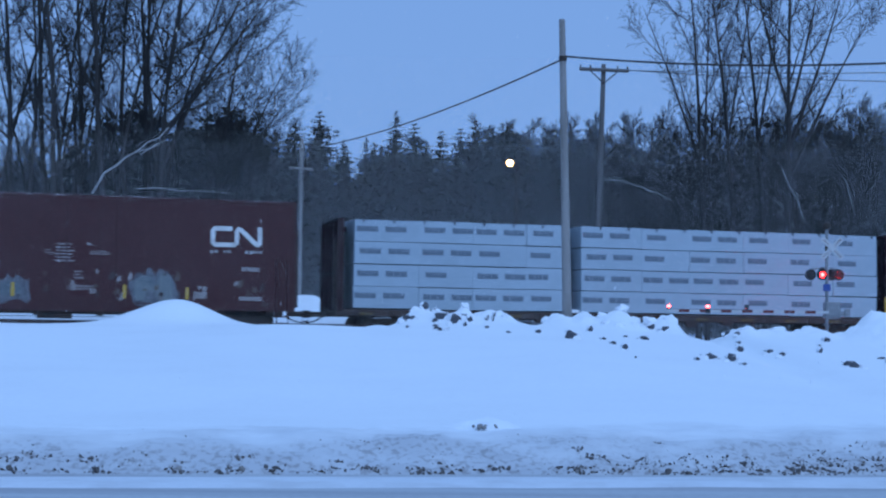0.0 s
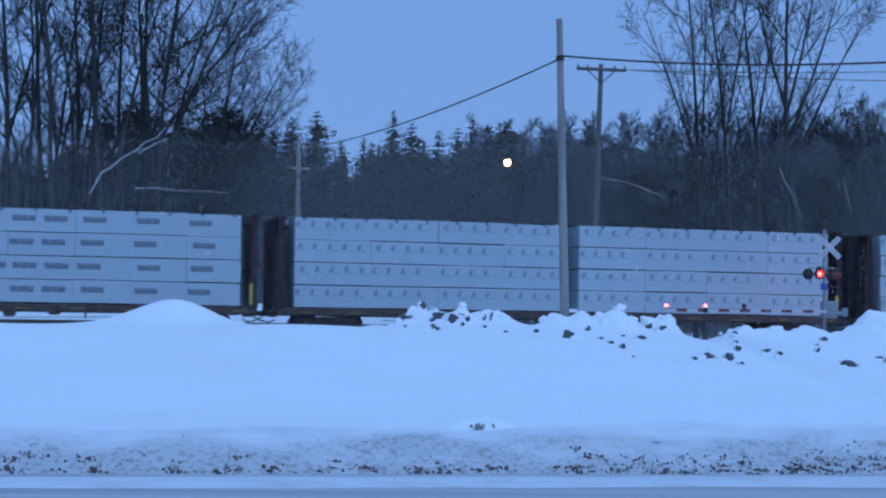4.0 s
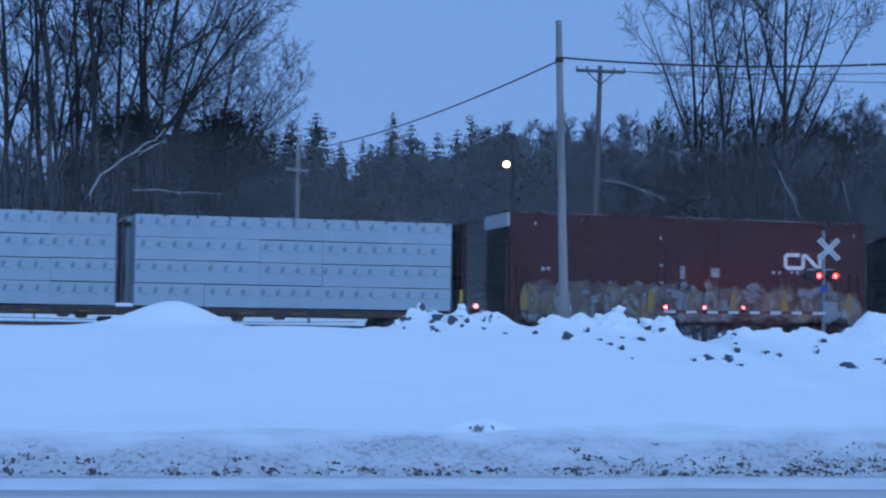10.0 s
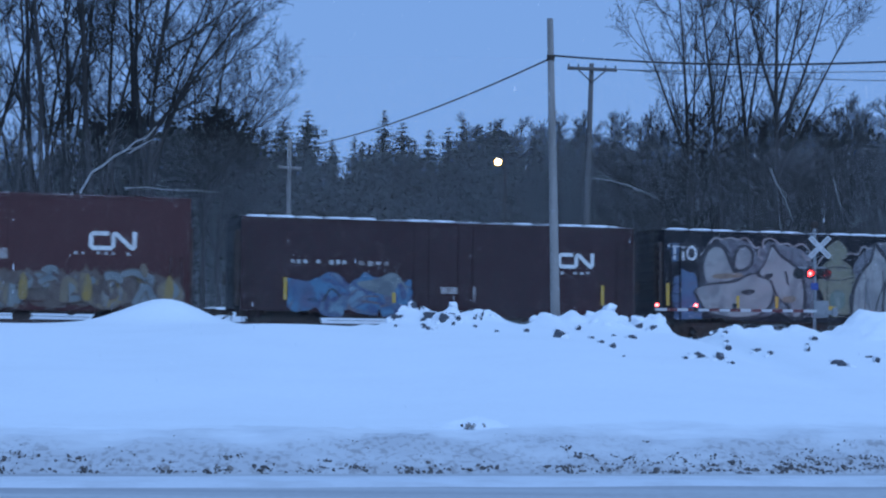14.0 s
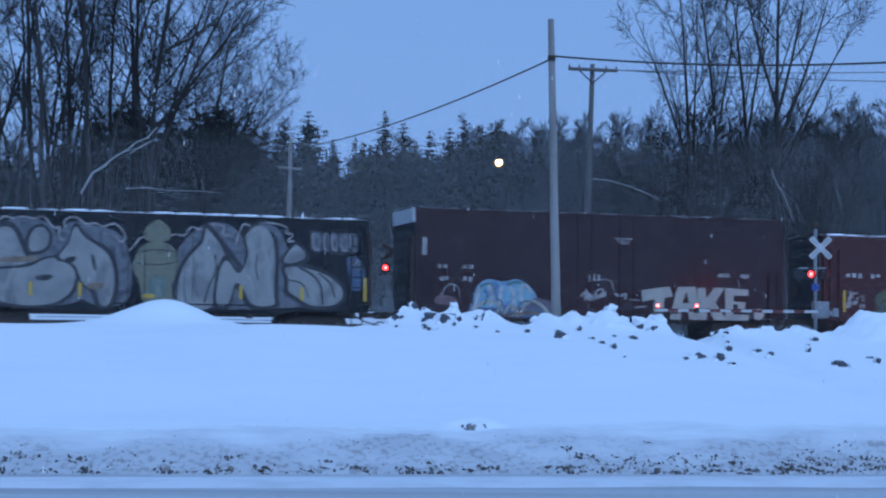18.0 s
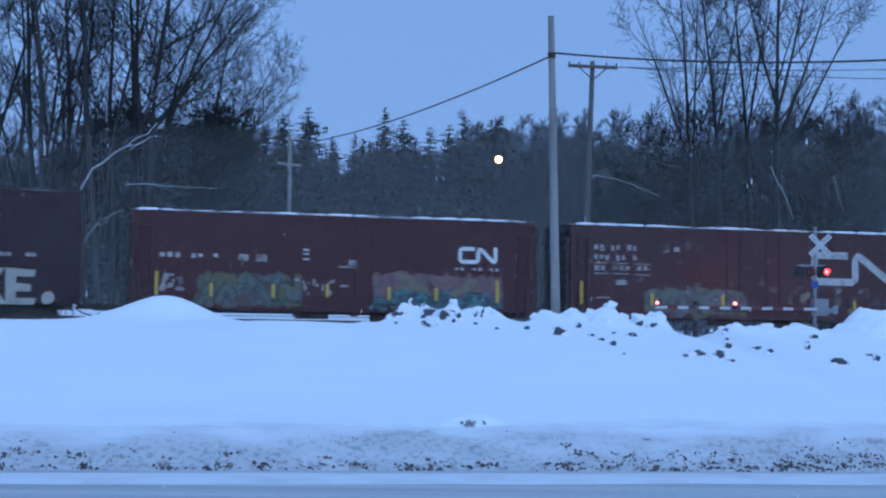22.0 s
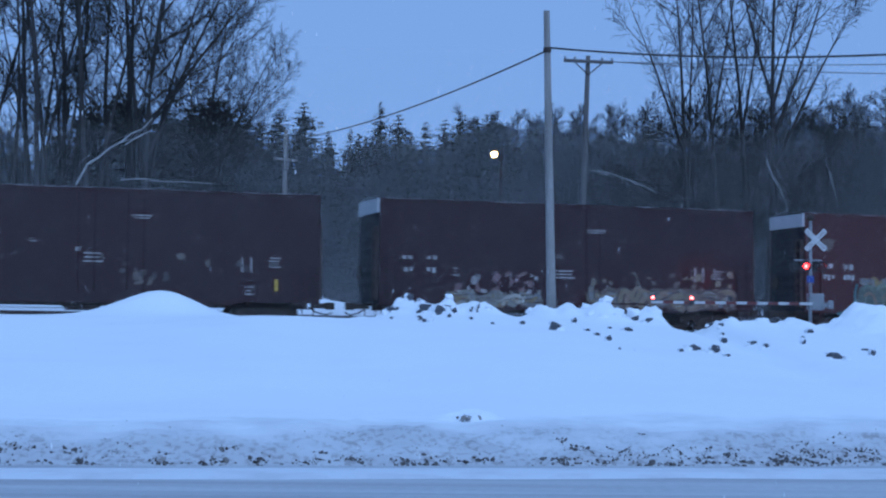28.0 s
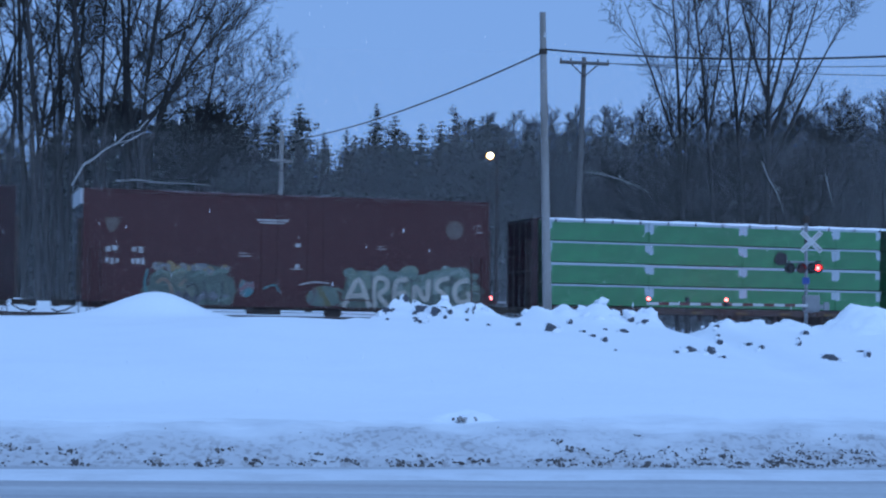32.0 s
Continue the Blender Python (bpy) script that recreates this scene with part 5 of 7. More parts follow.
def build_train():
    # first boxcar, its far end last seen at the start
    c = boxcar(-22.0, HI, OXIDE, "tall oxide-red boxcar with white emblem and pale patches", patch=False, seed=1,
               marks=stencil(8.05, 3.2, 0.22, 0.14, 1, 0.2, 1)  + stencil(12.6, 3.05, 0.8, 0.14, 5, 0.2, 2) + stencil(13.9, 3.05, 0.7, 0.14, 4, 0.2, 3),
               dim=[(13.7, 14.6, 1.3, 1.45), (13.8, 14.5, 2.4, 2.55), (12.0, 12.5, 1.35, 1.6)] + lines(6.9, 7.6, 2.62, 3.35, 6) + lines(6.5, 6.9, 2.9, 3.1, 2) + lines(8.15, 8.9, 2.9, 3.08, 2) + lines(7.6, 7.95, 2.0, 2.35, 3) + lines(7.3, 8.4, 1.6, 1.8, 2),
               logo=(12.6, 3.3, 1.95, 0.78, 0.17, LETTER), reflectors=[(5.42, 1.3, 0.5), (9.44, 1.3, 0.5), (11.75, 1.3, 0.45)])
    g = mural(c, "pale rubbed-out patch", STEEL_SPRAY, [(9.65, 1.1), (9.68, 2.06), (10.0, 2.26), (10.3, 2.37), (10.46, 2.25), (10.67, 2.46), (10.8, 2.3), (11.15, 2.35), (11.35, 1.93), (11.5, 1.1)])
    daub(g, SKY, [(9.75, 1.2), (9.8, 2.0), (10.2, 2.2), (10.6, 2.0), (10.5, 1.3)])
    daub(g, SKY, [(10.55, 1.25), (10.65, 2.25), (11.1, 2.25), (11.25, 1.8), (11.2, 1.2)])
    daub(g, STEEL_SPRAY, [(10.1, 1.2), (10.3, 1.7), (10.7, 1.4)])
    g = mural(c, "pale rubbed-out patch", STEEL_SPRAY, [(4.8, 1.1), (4.85, 1.99), (5.37, 2.09), (5.77, 1.97), (6.04, 1.71), (5.98, 1.1)])
    daub(g, SKY, [(4.9, 1.3), (5.0, 1.85), (5.6, 1.85), (5.8, 1.4)])
    smear(c, 6.2, 1.15, 8.8, 1.2, 15, 16, "worn pale flecks", [MUD, UMBER, MUD, LETTER_DIM])
    # three cars of white-wrapped lumber
    flatcar(-4.6, 0.75, 22.57, 0.5, [2.6, 2.2, 2.2, 1.79, -0.53, 2.6, 2.1, 2.4, 2.05, 2.05, 2.05], "logo", "centre-beam car of white-wrapped lumber with dark print", 1)
    flatcar(20.03, 0.75, 22.62, 0.7, [3.0, 2.7, 2.7, 2.47, -0.7, 2.85, 2.7, 2.75, 2.75], "small", "centre-beam car of white-wrapped lumber with small marks", 2)
    flatcar(45.15, 0.75, 22.5, 0.7, [4.8, 2.4, 2.34, -0.71, 2.6, 2.1, 2.4, 2.55, 2.6], "small", "centre-beam car of white lumber bundles with pale marks", 3)
    # boxcars
    c = boxcar(70.8, HI, OXIDE, "tall oxide-red boxcar with a long pale graffiti band", patch=True, length=15.7, seed=4,
               marks=stencil(1.3, 2.75, 0.45, 0.2, 2, 0.2) + stencil(6.4, 2.35, 0.25, 0.07, 1) + stencil(6.4, 3.05, 0.2, 0.07, 1) + stencil(11.4, 2.86, 2.2, 0.14, 8, 0.45, 6),
               dim=stencil(8.6, 2.6, 0.75, 0.5, 1) + [(7.3, 7.5, 2.55, 3.1)], logo=(11.95, 3.05, 1.75, 0.7, 0.16, LETTER))
    g = wild(c, 0.6, 0.95, 14.7, 1.5, 41, 21, "long band of faded blue and tan graffiti", MUD, [SKY, TAN, PALE, SKY, MUD], MUD, 0.2, 2)
    for x in (0.55, 5.95, 9.6, 11.9, 14.9):
        daub(g, OCHRE, [(x - 0.18, 1.2), (x - 0.1, 2.0), (x + 0.05, 2.25), (x + 0.2, 1.7), (x + 0.15, 1.15)])
    wild(c, 2.6, 0.9, 6.6, 0.55, 42, 7, "row of pale blue bubble letters", SKY, [SKY, PALE], MUD, 0.34, 1)
    boxcar(88.4, LOW, OXIDE_DARK, "oxide-red boxcar with blue graffiti and snow on its roof", length=16.0, snow=0.024, posts=0, seed=5,
           marks=stencil(1.9, 2.72, 2.3, 0.2, 9, 0.3, 7) + stencil(12.6, 2.55, 1.9, 0.13, 7, 0.35, 8), dim=stencil(4.6, 2.7, 1.3, 0.2, 4, 0.3, 3) + [(7.9, 8.6, 1.7, 1.95), (9.2, 9.3, 1.4, 2.0)],
           logo=(12.75, 2.8, 1.55, 0.62, 0.15, LETTER), reflectors=[(1.72, 1.35, 0.85), (14.65, 1.35, 0.8), (6.0, 1.3, 0.4)])
    g = wild(CARS[-1][0], 1.95, 1.0, 4.7, 1.25, 52, 4, "blue graffiti", BLUES, [BLUES, VIOLET, BLUES], VIOLET, 0.26)
    daub(g, BLUES, [(2.9, 1.1), (2.95, 2.2), (3.5, 2.5), (4.1, 2.2), (4.1, 1.2)])
    daub(g, SKY, [(4.3, 2.05), (5.3, 2.2), (6.0, 2.55), (6.4, 2.1), (6.7, 1.5), (5.4, 1.6)])
    daub(g, BLUES, [(5.9, 1.3), (6.2, 2.2), (6.6, 1.7), (6.9, 1.2)])
    daub(g, INK, [(3.2, 1.3), (3.5, 1.9), (3.9, 1.5)], 0.08)
    c = boxcar(105.75, LOW, NIGHT, "black boxcar covered by large silver graffiti letters", length=15.98, snow=0.022, seed=6, reflectors=[(0.15, 1.4, 0.9), (3.27, 1.35, 0.5), (5.04, 1.35, 0.5), (11.0, 1.35, 0.5), (13.35, 1.35, 0.5), (15.82, 1.35, 0.9)])
    paint_silver(c)
    paint_small_tag(c)
    paint_end_tag(c)
    c = boxcar(123.58, HI, OXIDE_DARK, "tall dark-red boxcar with block-letter and blue graffiti", patch=True, length=15.89, seed=7,
               dim=stencil(0.9, 2.68, 0.48, 0.2, 2, 0.22, 0) + stencil(1.95, 2.68, 0.48, 0.2, 2, 0.22, 1) + stencil(1.0, 2.2, 0.4, 0.22, 2, 0.2, 4) + stencil(1.95, 2.2, 0.45, 0.22, 2, 0.2, 5) + [(8.35, 9.1, 4.05, 4.1), (8.45, 9.0, 3.96, 4.0), (8.5, 8.95, 3.87, 3.91)]
               + stencil(0.25, 3.1, 0.35, 0.9, 1) + stencil(7.2, 2.3, 0.6, 0.35, 3, 0.4, 2) + [(12.9, 13.4, 2.62, 2.76), (13.9, 14.3, 2.62, 2.76)])
    paint_blue_white(c)
    paint_scrawl(c)
    paint_word(c)
    c = boxcar(141.3, LOW, OXIDE, "oxide-red boxcar with olive and teal graffiti", length=15.9, snow=0.026, seed=8,
               marks=stencil(1.05, 2.72, 2.3, 0.2, 8, 0.25, 9) + stencil(12.55, 2.5, 1.9, 0.13, 8, 0.3, 3) + [(6.5, 6.75, 3.1, 3.19), (6.5, 6.75, 2.95, 3.03), (6.5, 6.75, 2.75, 2.83)],
               dim=stencil(4.0, 2.65, 1.3, 0.28, 2, 0.3, 3) + [(7.9, 8.6, 2.5, 2.56), (8.3, 8.6, 2.6, 2.8), (8.0, 8.3, 1.75, 1.85)], logo=(12.7, 2.78, 1.6, 0.66, 0.15, LETTER),
               reflectors=[(0.95, 1.3, 0.9), (3.0, 1.3, 0.5), (5.35, 1.3, 0.5), (7.45, 1.35, 0.5), (9.9, 1.3, 0.5), (11.8, 1.3, 0.5), (14.3, 1.25, 0.9)])
    wild(c, 2.5, 0.95, 3.9, 1.3, 81, 5, "olive and grey-green graffiti", OLIVE, [OLIVE, MINT_DULL, OLIVE], UMBER, 0.2)
    wild(c, 9.4, 1.5, 5.0, 0.95, 83, 6, "pink-brown graffiti haze", PINK, [PINK, ROSE, TAN], None, 0.3)
    wild(c, 9.4, 0.95, 5.0, 0.75, 84, 7, "teal graffiti letters", AQUA_DARK, [AQUA, AQUA_DARK, AQUA], INK, 0.22)
    smear(c, 6.2, 1.4, 1.4, 0.65, 85, 9, "faded white tag", [LETTER_DIM])
    smear(c, 1.15, 1.55, 0.9, 0.6, 86, 6, "faded white tag", [LETTER_DIM])
    c = boxcar(158.7, LOW, RUST_RED, "rusty red boxcar with a very large white emblem", length=16.05, snow=0.024, posts=0, seed=9,
               dim=stencil(1.0, 3.45, 1.9, 0.26, 8, 0.3, 1) + stencil(4.0, 3.45, 0.9, 0.26, 2, 0.3, 2) + stencil(1.0, 3.05, 1.9, 0.26, 8, 0.3, 5) + [(1.0, 1.6, 2.95, 2.99), (1.85, 2.5, 2.95, 2.99), (2.75, 3.45, 2.93, 2.97)]
               + stencil(1.0, 2.65, 2.4, 0.24, 9, 0.2, 6) + [(1.0, 1.6, 2.52, 2.56), (1.85, 2.5, 2.52, 2.56), (2.75, 3.45, 2.5, 2.54), (1.1, 1.7, 1.55, 1.6), (1.95, 2.4, 2.1, 2.3)],
               logo=(10.7, 2.28, 4.05, 1.4, 0.3, LETTER_MID), reflectors=[(3.5, 1.3, 0.5), (6.65, 1.3, 0.5), (12.7, 1.3, 0.35), (0.45, 1.3, 0.9)])
    wild(c, 3.3, 0.95, 4.3, 1.1, 91, 5, "dull green faded graffiti", OLIVE, [OLIVE, MINT_DULL, STEEL_SPRAY], None, 0.3)
    smear(c, 9.6, 1.2, 4.6, 1.0, 93, 16, "grey and tan rubbed-out graffiti", [MUD, TAN, PALE, UMBER])
    smear(c, 4.0, 2.0, 5.6, 1.9, 94, 9, "worn pale patches", [MUD, UMBER, MUD])
    c = boxcar(176.46, HI, OXIDE_DARK, "tall dark-red boxcar with boxed white markings", patch=True, length=15.8, seed=10,
               dim=stencil(1.35, 2.68, 0.48, 0.2, 2, 0.22, 0) + stencil(2.55, 2.68, 0.48, 0.2, 2, 0.22, 1) + [(8.6, 9.4, 4.05, 4.1), (8.7, 9.3, 3.96, 4.0)] + stencil(1.5, 2.2, 0.4, 0.22, 2, 0.2, 4) + stencil(2.55, 2.2, 0.45, 0.22, 2, 0.2, 5) + [(6.6, 6.75, 2.7, 2.85)]
               + lines(6.9, 7.6, 2.3, 2.75, 3) + [(12.75, 12.83, 2.05, 2.6), (13.1, 13.18, 2.05, 2.6)] + lines(13.8, 14.3, 2.25, 2.7, 4) + lines(2.5, 3.0, 1.5, 1.7, 2) + lines(12.9, 13.3, 1.2, 1.6, 3) + lines(4.9, 5.2, 3.0, 3.2, 2), reflectors=[(1.35, 1.35, 0.4), (14.1, 1.35, 0.45)])
    smear(c, 8.3, 1.5, 1.2, 0.8, 101, 5, "faded scrawl", [MUD, UMBER])
    smear(c, 1.0, 1.2, 13.0, 1.4, 102, 12, "worn pale flecks", [MUD, UMBER, MUD])
    c = boxcar(194.6, HI, OXIDE_DARK, "tall dark-red boxcar with a pale graffiti strip", patch=True, length=15.95, seed=11,
               dim=stencil(0.9, 2.68, 0.48, 0.2, 2, 0.22, 0) + stencil(1.9, 2.68, 0.48, 0.2, 2, 0.22, 1) + [(8.6, 9.4, 4.02, 4.07), (8.7, 9.3, 3.93, 3.97)] + stencil(1.0, 2.2, 0.4, 0.22, 2, 0.2, 4) + stencil(1.9, 2.2, 0.45, 0.22, 2, 0.2, 5)
               + lines(3.0, 3.25, 2.1, 2.5, 3) + lines(7.2, 8.1, 2.1, 2.5, 3) + [(13.3, 13.38, 2.05, 2.65), (13.65, 13.73, 2.05, 2.65)] + lines(14.1, 14.6, 2.2, 2.6, 4) + lines(7.3, 7.6, 2.9, 3.1, 2))
    wild(c, 2.9, 0.95, 3.7, 0.6, 111, 5, "bone-white graffiti letters", PALE, [BONE, PALE], UMBER, 0.24)
    smear(c, 2.9, 1.5, 3.7, 0.8, 112, 16, "dull red graffiti tops", [ROSE, PINK, LETTER_DIM])
    smear(c, 8.7, 1.6, 6.4, 0.8, 114, 14, "brown graffiti tops", [MUD, RUSTY, TAN])
    wild(c, 8.7, 0.95, 6.4, 0.9, 113, 9, "brown and bone graffiti strip", MUD, [TAN, RUSTY, PALE], UMBER, 0.24)
    c = boxcar(212.95, HI, OXIDE, "tall red boxcar with round emblem and pale mint graffiti", patch=True, length=15.77, seed=12,
               marks=stencil(0.85, 2.72, 0.5, 0.26, 2, 0.2, 4) + stencil(1.8, 2.72, 0.5, 0.26, 2, 0.2, 7) + stencil(0.85, 2.28, 0.55, 0.26, 3, 0.2, 5) + stencil(1.8, 2.28, 0.55, 0.26, 3, 0.2, 6) + [(6.5, 7.7, 4.06, 4.13), (6.6, 7.6, 3.97, 4.02), (8.0, 8.2, 3.1, 3.25), (8.0, 8.15, 2.3, 2.45), (7.8, 8.3, 2.25, 2.28)],
               dim=lines(15.25, 15.5, 3.85, 4.25, 3) + lines(11.2, 11.6, 3.1, 3.3, 2) + lines(5.8, 6.3, 2.7, 2.9, 2))
    part("round_emblem", Geo().prism([(14.35 + x, 3.95 + z) for x, z in ring(0.36, 24)], -0.03, -0.012), MUD, c, "round pale emblem")
    part("square_emblem", Geo().prism([(0.8, 4.0), (0.85, 3.75), (1.0, 3.45), (1.15, 3.5), (1.35, 3.85), (1.35, 4.02)], -0.03, -0.012), MUD, c)
    paint_teal_band(c)
    paint_bone_letters(c)
    flatcar(230.45, 0.75, 22.6, 0.7, [4.4, 4.2, 4.3, 2.1, -0.6, 4.3, 2.7], "green", "centre-beam car of green-wrapped lumber dusted with snow", 5)


build_train()


# ---- poles, wires and crossing signals ----
F = 3148.0  # one metre at one metre's distance, in picture units, to turn sizes into places


def utility_pole(x, y, z0, z1, r0, r1, lean, label, arm=None, name="utility_pole", wood=None):
    p = thing(name, pose(x, y, z0), label, "utility pole", "utility poles")
    n = 8
    pts = [(lean * i / n, 0.01 * math.sin(i), (z1 - z0) * i / n) for i in range(n + 1)]
    part("shaft", Geo().tube(pts, [r0 + (r1 - r0) * i / n for i in range(n + 1)], 14), wood or POLE, p, smooth=True)
    if arm:
        h, half, tilt = arm
        g = Geo().tube([(lean - half, -0.2, h - z0 + tilt), (lean + half, -0.2, h - z0 - tilt)], 0.09, 6)
        a = part("crossarm", g, wood or POLE, p)
        for k in (-0.95, -0.55, 0.55, 0.95):
            q = Geo().tube([(lean + half * k, -0.2, h - z0 - tilt * k), (lean + half * k, -0.2, h - z0 - tilt * k + 0.2)], [0.025, 0.04], 8)
            part("insulator", q, SIGN_BLACK, a)
        b = Geo().tube([(lean - half * 0.6, -0.16, h - z0 + tilt * 0.6), (lean, -0.14, h - z0 - 0.65)], 0.03, 5).tube([(lean + half * 0.6, -0.16, h - z0 - tilt * 0.6), (lean, -0.14, h - z0 - 0.65)], 0.03, 5)
        part("brace", b, STEEL, a)
    return p


near_pole = utility_pole(3.98, 60.0, 1.9, 12.86, 0.165, 0.105, -0.27, "grey weathered wooden utility pole standing in ploughed snow")
part("bolt", Geo().tube([(-0.36, 0, 9.65), (-0.1, 0, 9.65)], 0.03, 6), STEEL, near_pole)
part("pole_clamp", Geo().tube([(-0.24, 0, 9.52), (-0.24, 0, 9.7)], 0.135, 12), STEEL, near_pole)
utility_pole(7.0, 86.0, 2.1, 15.55, 0.17, 0.11, 0.36, "wooden utility pole with a crossarm behind the track", arm=(15.25, 1.2, 0.04), wood=POLE_DARK)
utility_pole(-8.95, 105.0, 2.4, 14.0, 0.17, 0.12, 0.05, "distant wooden utility pole with a crossarm", arm=(12.2, 0.7, 0.05))


def cable(name, a, b, sag, r, label):
    a, b = Vector(a), Vector(b)
    n = 28
    pts = [a.lerp(b, i / n) - Vector((0, 0, sag * 4 * (i / n) * (1 - i / n))) for i in range(n + 1)]
    return tagged(part(name, Geo().tube(pts, r, 6), WIRE, label=label, smooth=True), category="cable", group="overhead cables")


cable("overhead_cable", (3.74, 60.0, 11.5), (-8.9, 105.0, 13.35), 0.47, 0.03, "black overhead cable running back to a distant pole")
cable("overhead_cable", (3.76, 60.0, 11.6), (24.0, 48.0, 10.95), 0.75, 0.035, "black overhead cable running along the road")
cable("overhead_cable", (7.4, 86.0, 15.3), (60, 100, 21.0), 1.2, 0.02, "thin black overhead cable above the trees")
cable("overhead_cable", (8.2, 86.0, 15.3), (60, 104, 20.0), 1.2, 0.02, "thin black overhead cable above the trees")
cable("overhead_cable", (7.2, 86.0, 10.6), (40, 92, 14.4), 0.8, 0.02, "thin black overhead cable above the trees")

SHUTTERS = []


def signal_lamp(parent, x, z, face, phase, beam=True):
    """A flashing lamp with a round black background and visor; an added swinging shutter hides its lit lens."""
    s = -1 if face < 0 else 1
    holder = part("signal_lamp", Geo().disc((0, 0, 0), (0, s, 0), 0.21, 0.02, 24), SIGN_BLACK, parent, "round black signal lamp with a visor", at=(x, 0.1 * s, z))
    part("housing", Geo().tube([(0, -0.12 * s, 0), (0, 0, 0)], [0.09, 0.12], 14), SIGN_BLACK, holder)
    g = Geo()
    n = 14
    for i in range(n + 1):
        t = math.pi * (-0.12 + 1.24 * i / n)
        for d, rr in ((0.02, 0.135), (0.27, 0.135), (0.27, 0.145), (0.02, 0.145)):
            g.v.append((rr * math.cos(t), d * s, rr * math.sin(t)))
    g.f = [(4 * i + k, 4 * i + (k + 1) % 4, 4 * i + 4 + (k + 1) % 4, 4 * i + 4 + k) for i in range(n) for k in range(4)]
    part("visor", g, SIGN_BLACK, holder)
    part("lens", Geo().tube([(0, 0.021 * s, 0), (0, 0.045 * s, 0), (0, 0.06 * s, 0)], [0.11, 0.095, 0.05], 18), RED_BEAM if s > 0 and beam else RED_LENS, holder, "red lens")
    part("bulb", Geo().tube([(0, 0.058 * s, 0), (0, 0.075 * s, 0)], [0.055, 0.03], 12), RED_BEAM if s > 0 and beam else RED_BULB, holder)
    sh = part("shutter", Geo().disc((0, -0.005, 0), (0, 1, 0), 0.122, 0.01, 18), mat("shutter_red", (0.06, 0.012, 0.012), 0.4, vary=0.15), holder, "added dark disc that hides the lens between flashes", at=(0, 0.09 * s, 0))
    SHUTTERS.append((sh, 0.09 * s, 0.0, phase, s, 0.122))
    return holder


def arm_light(parent, x, z, phase, k=1.0):
    h = part("arm_light", Geo().tube([(x, 0, z), (x, 0, z + 0.06)], [0.05, 0.06], 10), SIGN_BLACK, parent)
    part("lens", Geo().tube([(x, 0, z + 0.06), (x, 0, z + 0.06 + 0.05 * k), (x, 0, z + 0.06 + 0.11 * k)], [0.06 * k, 0.075 * k, 0.035 * k], 12), RED_BULB, h, "glowing red lens")
    if phase is not None:
        # added cover that blots out the glowing lens between flashes
        sh = part("shutter", Geo().tube([(0, 0, 0), (0, 0, 0.03 + 0.11 * k)], 0.09 * k, 12, True), SIGN_BLACK, h, "added dark cover that hides the lens between flashes", at=(x, 0, z + 0.05))
        SHUTTERS.append((sh, 0, z + 0.05, phase, 0, x))


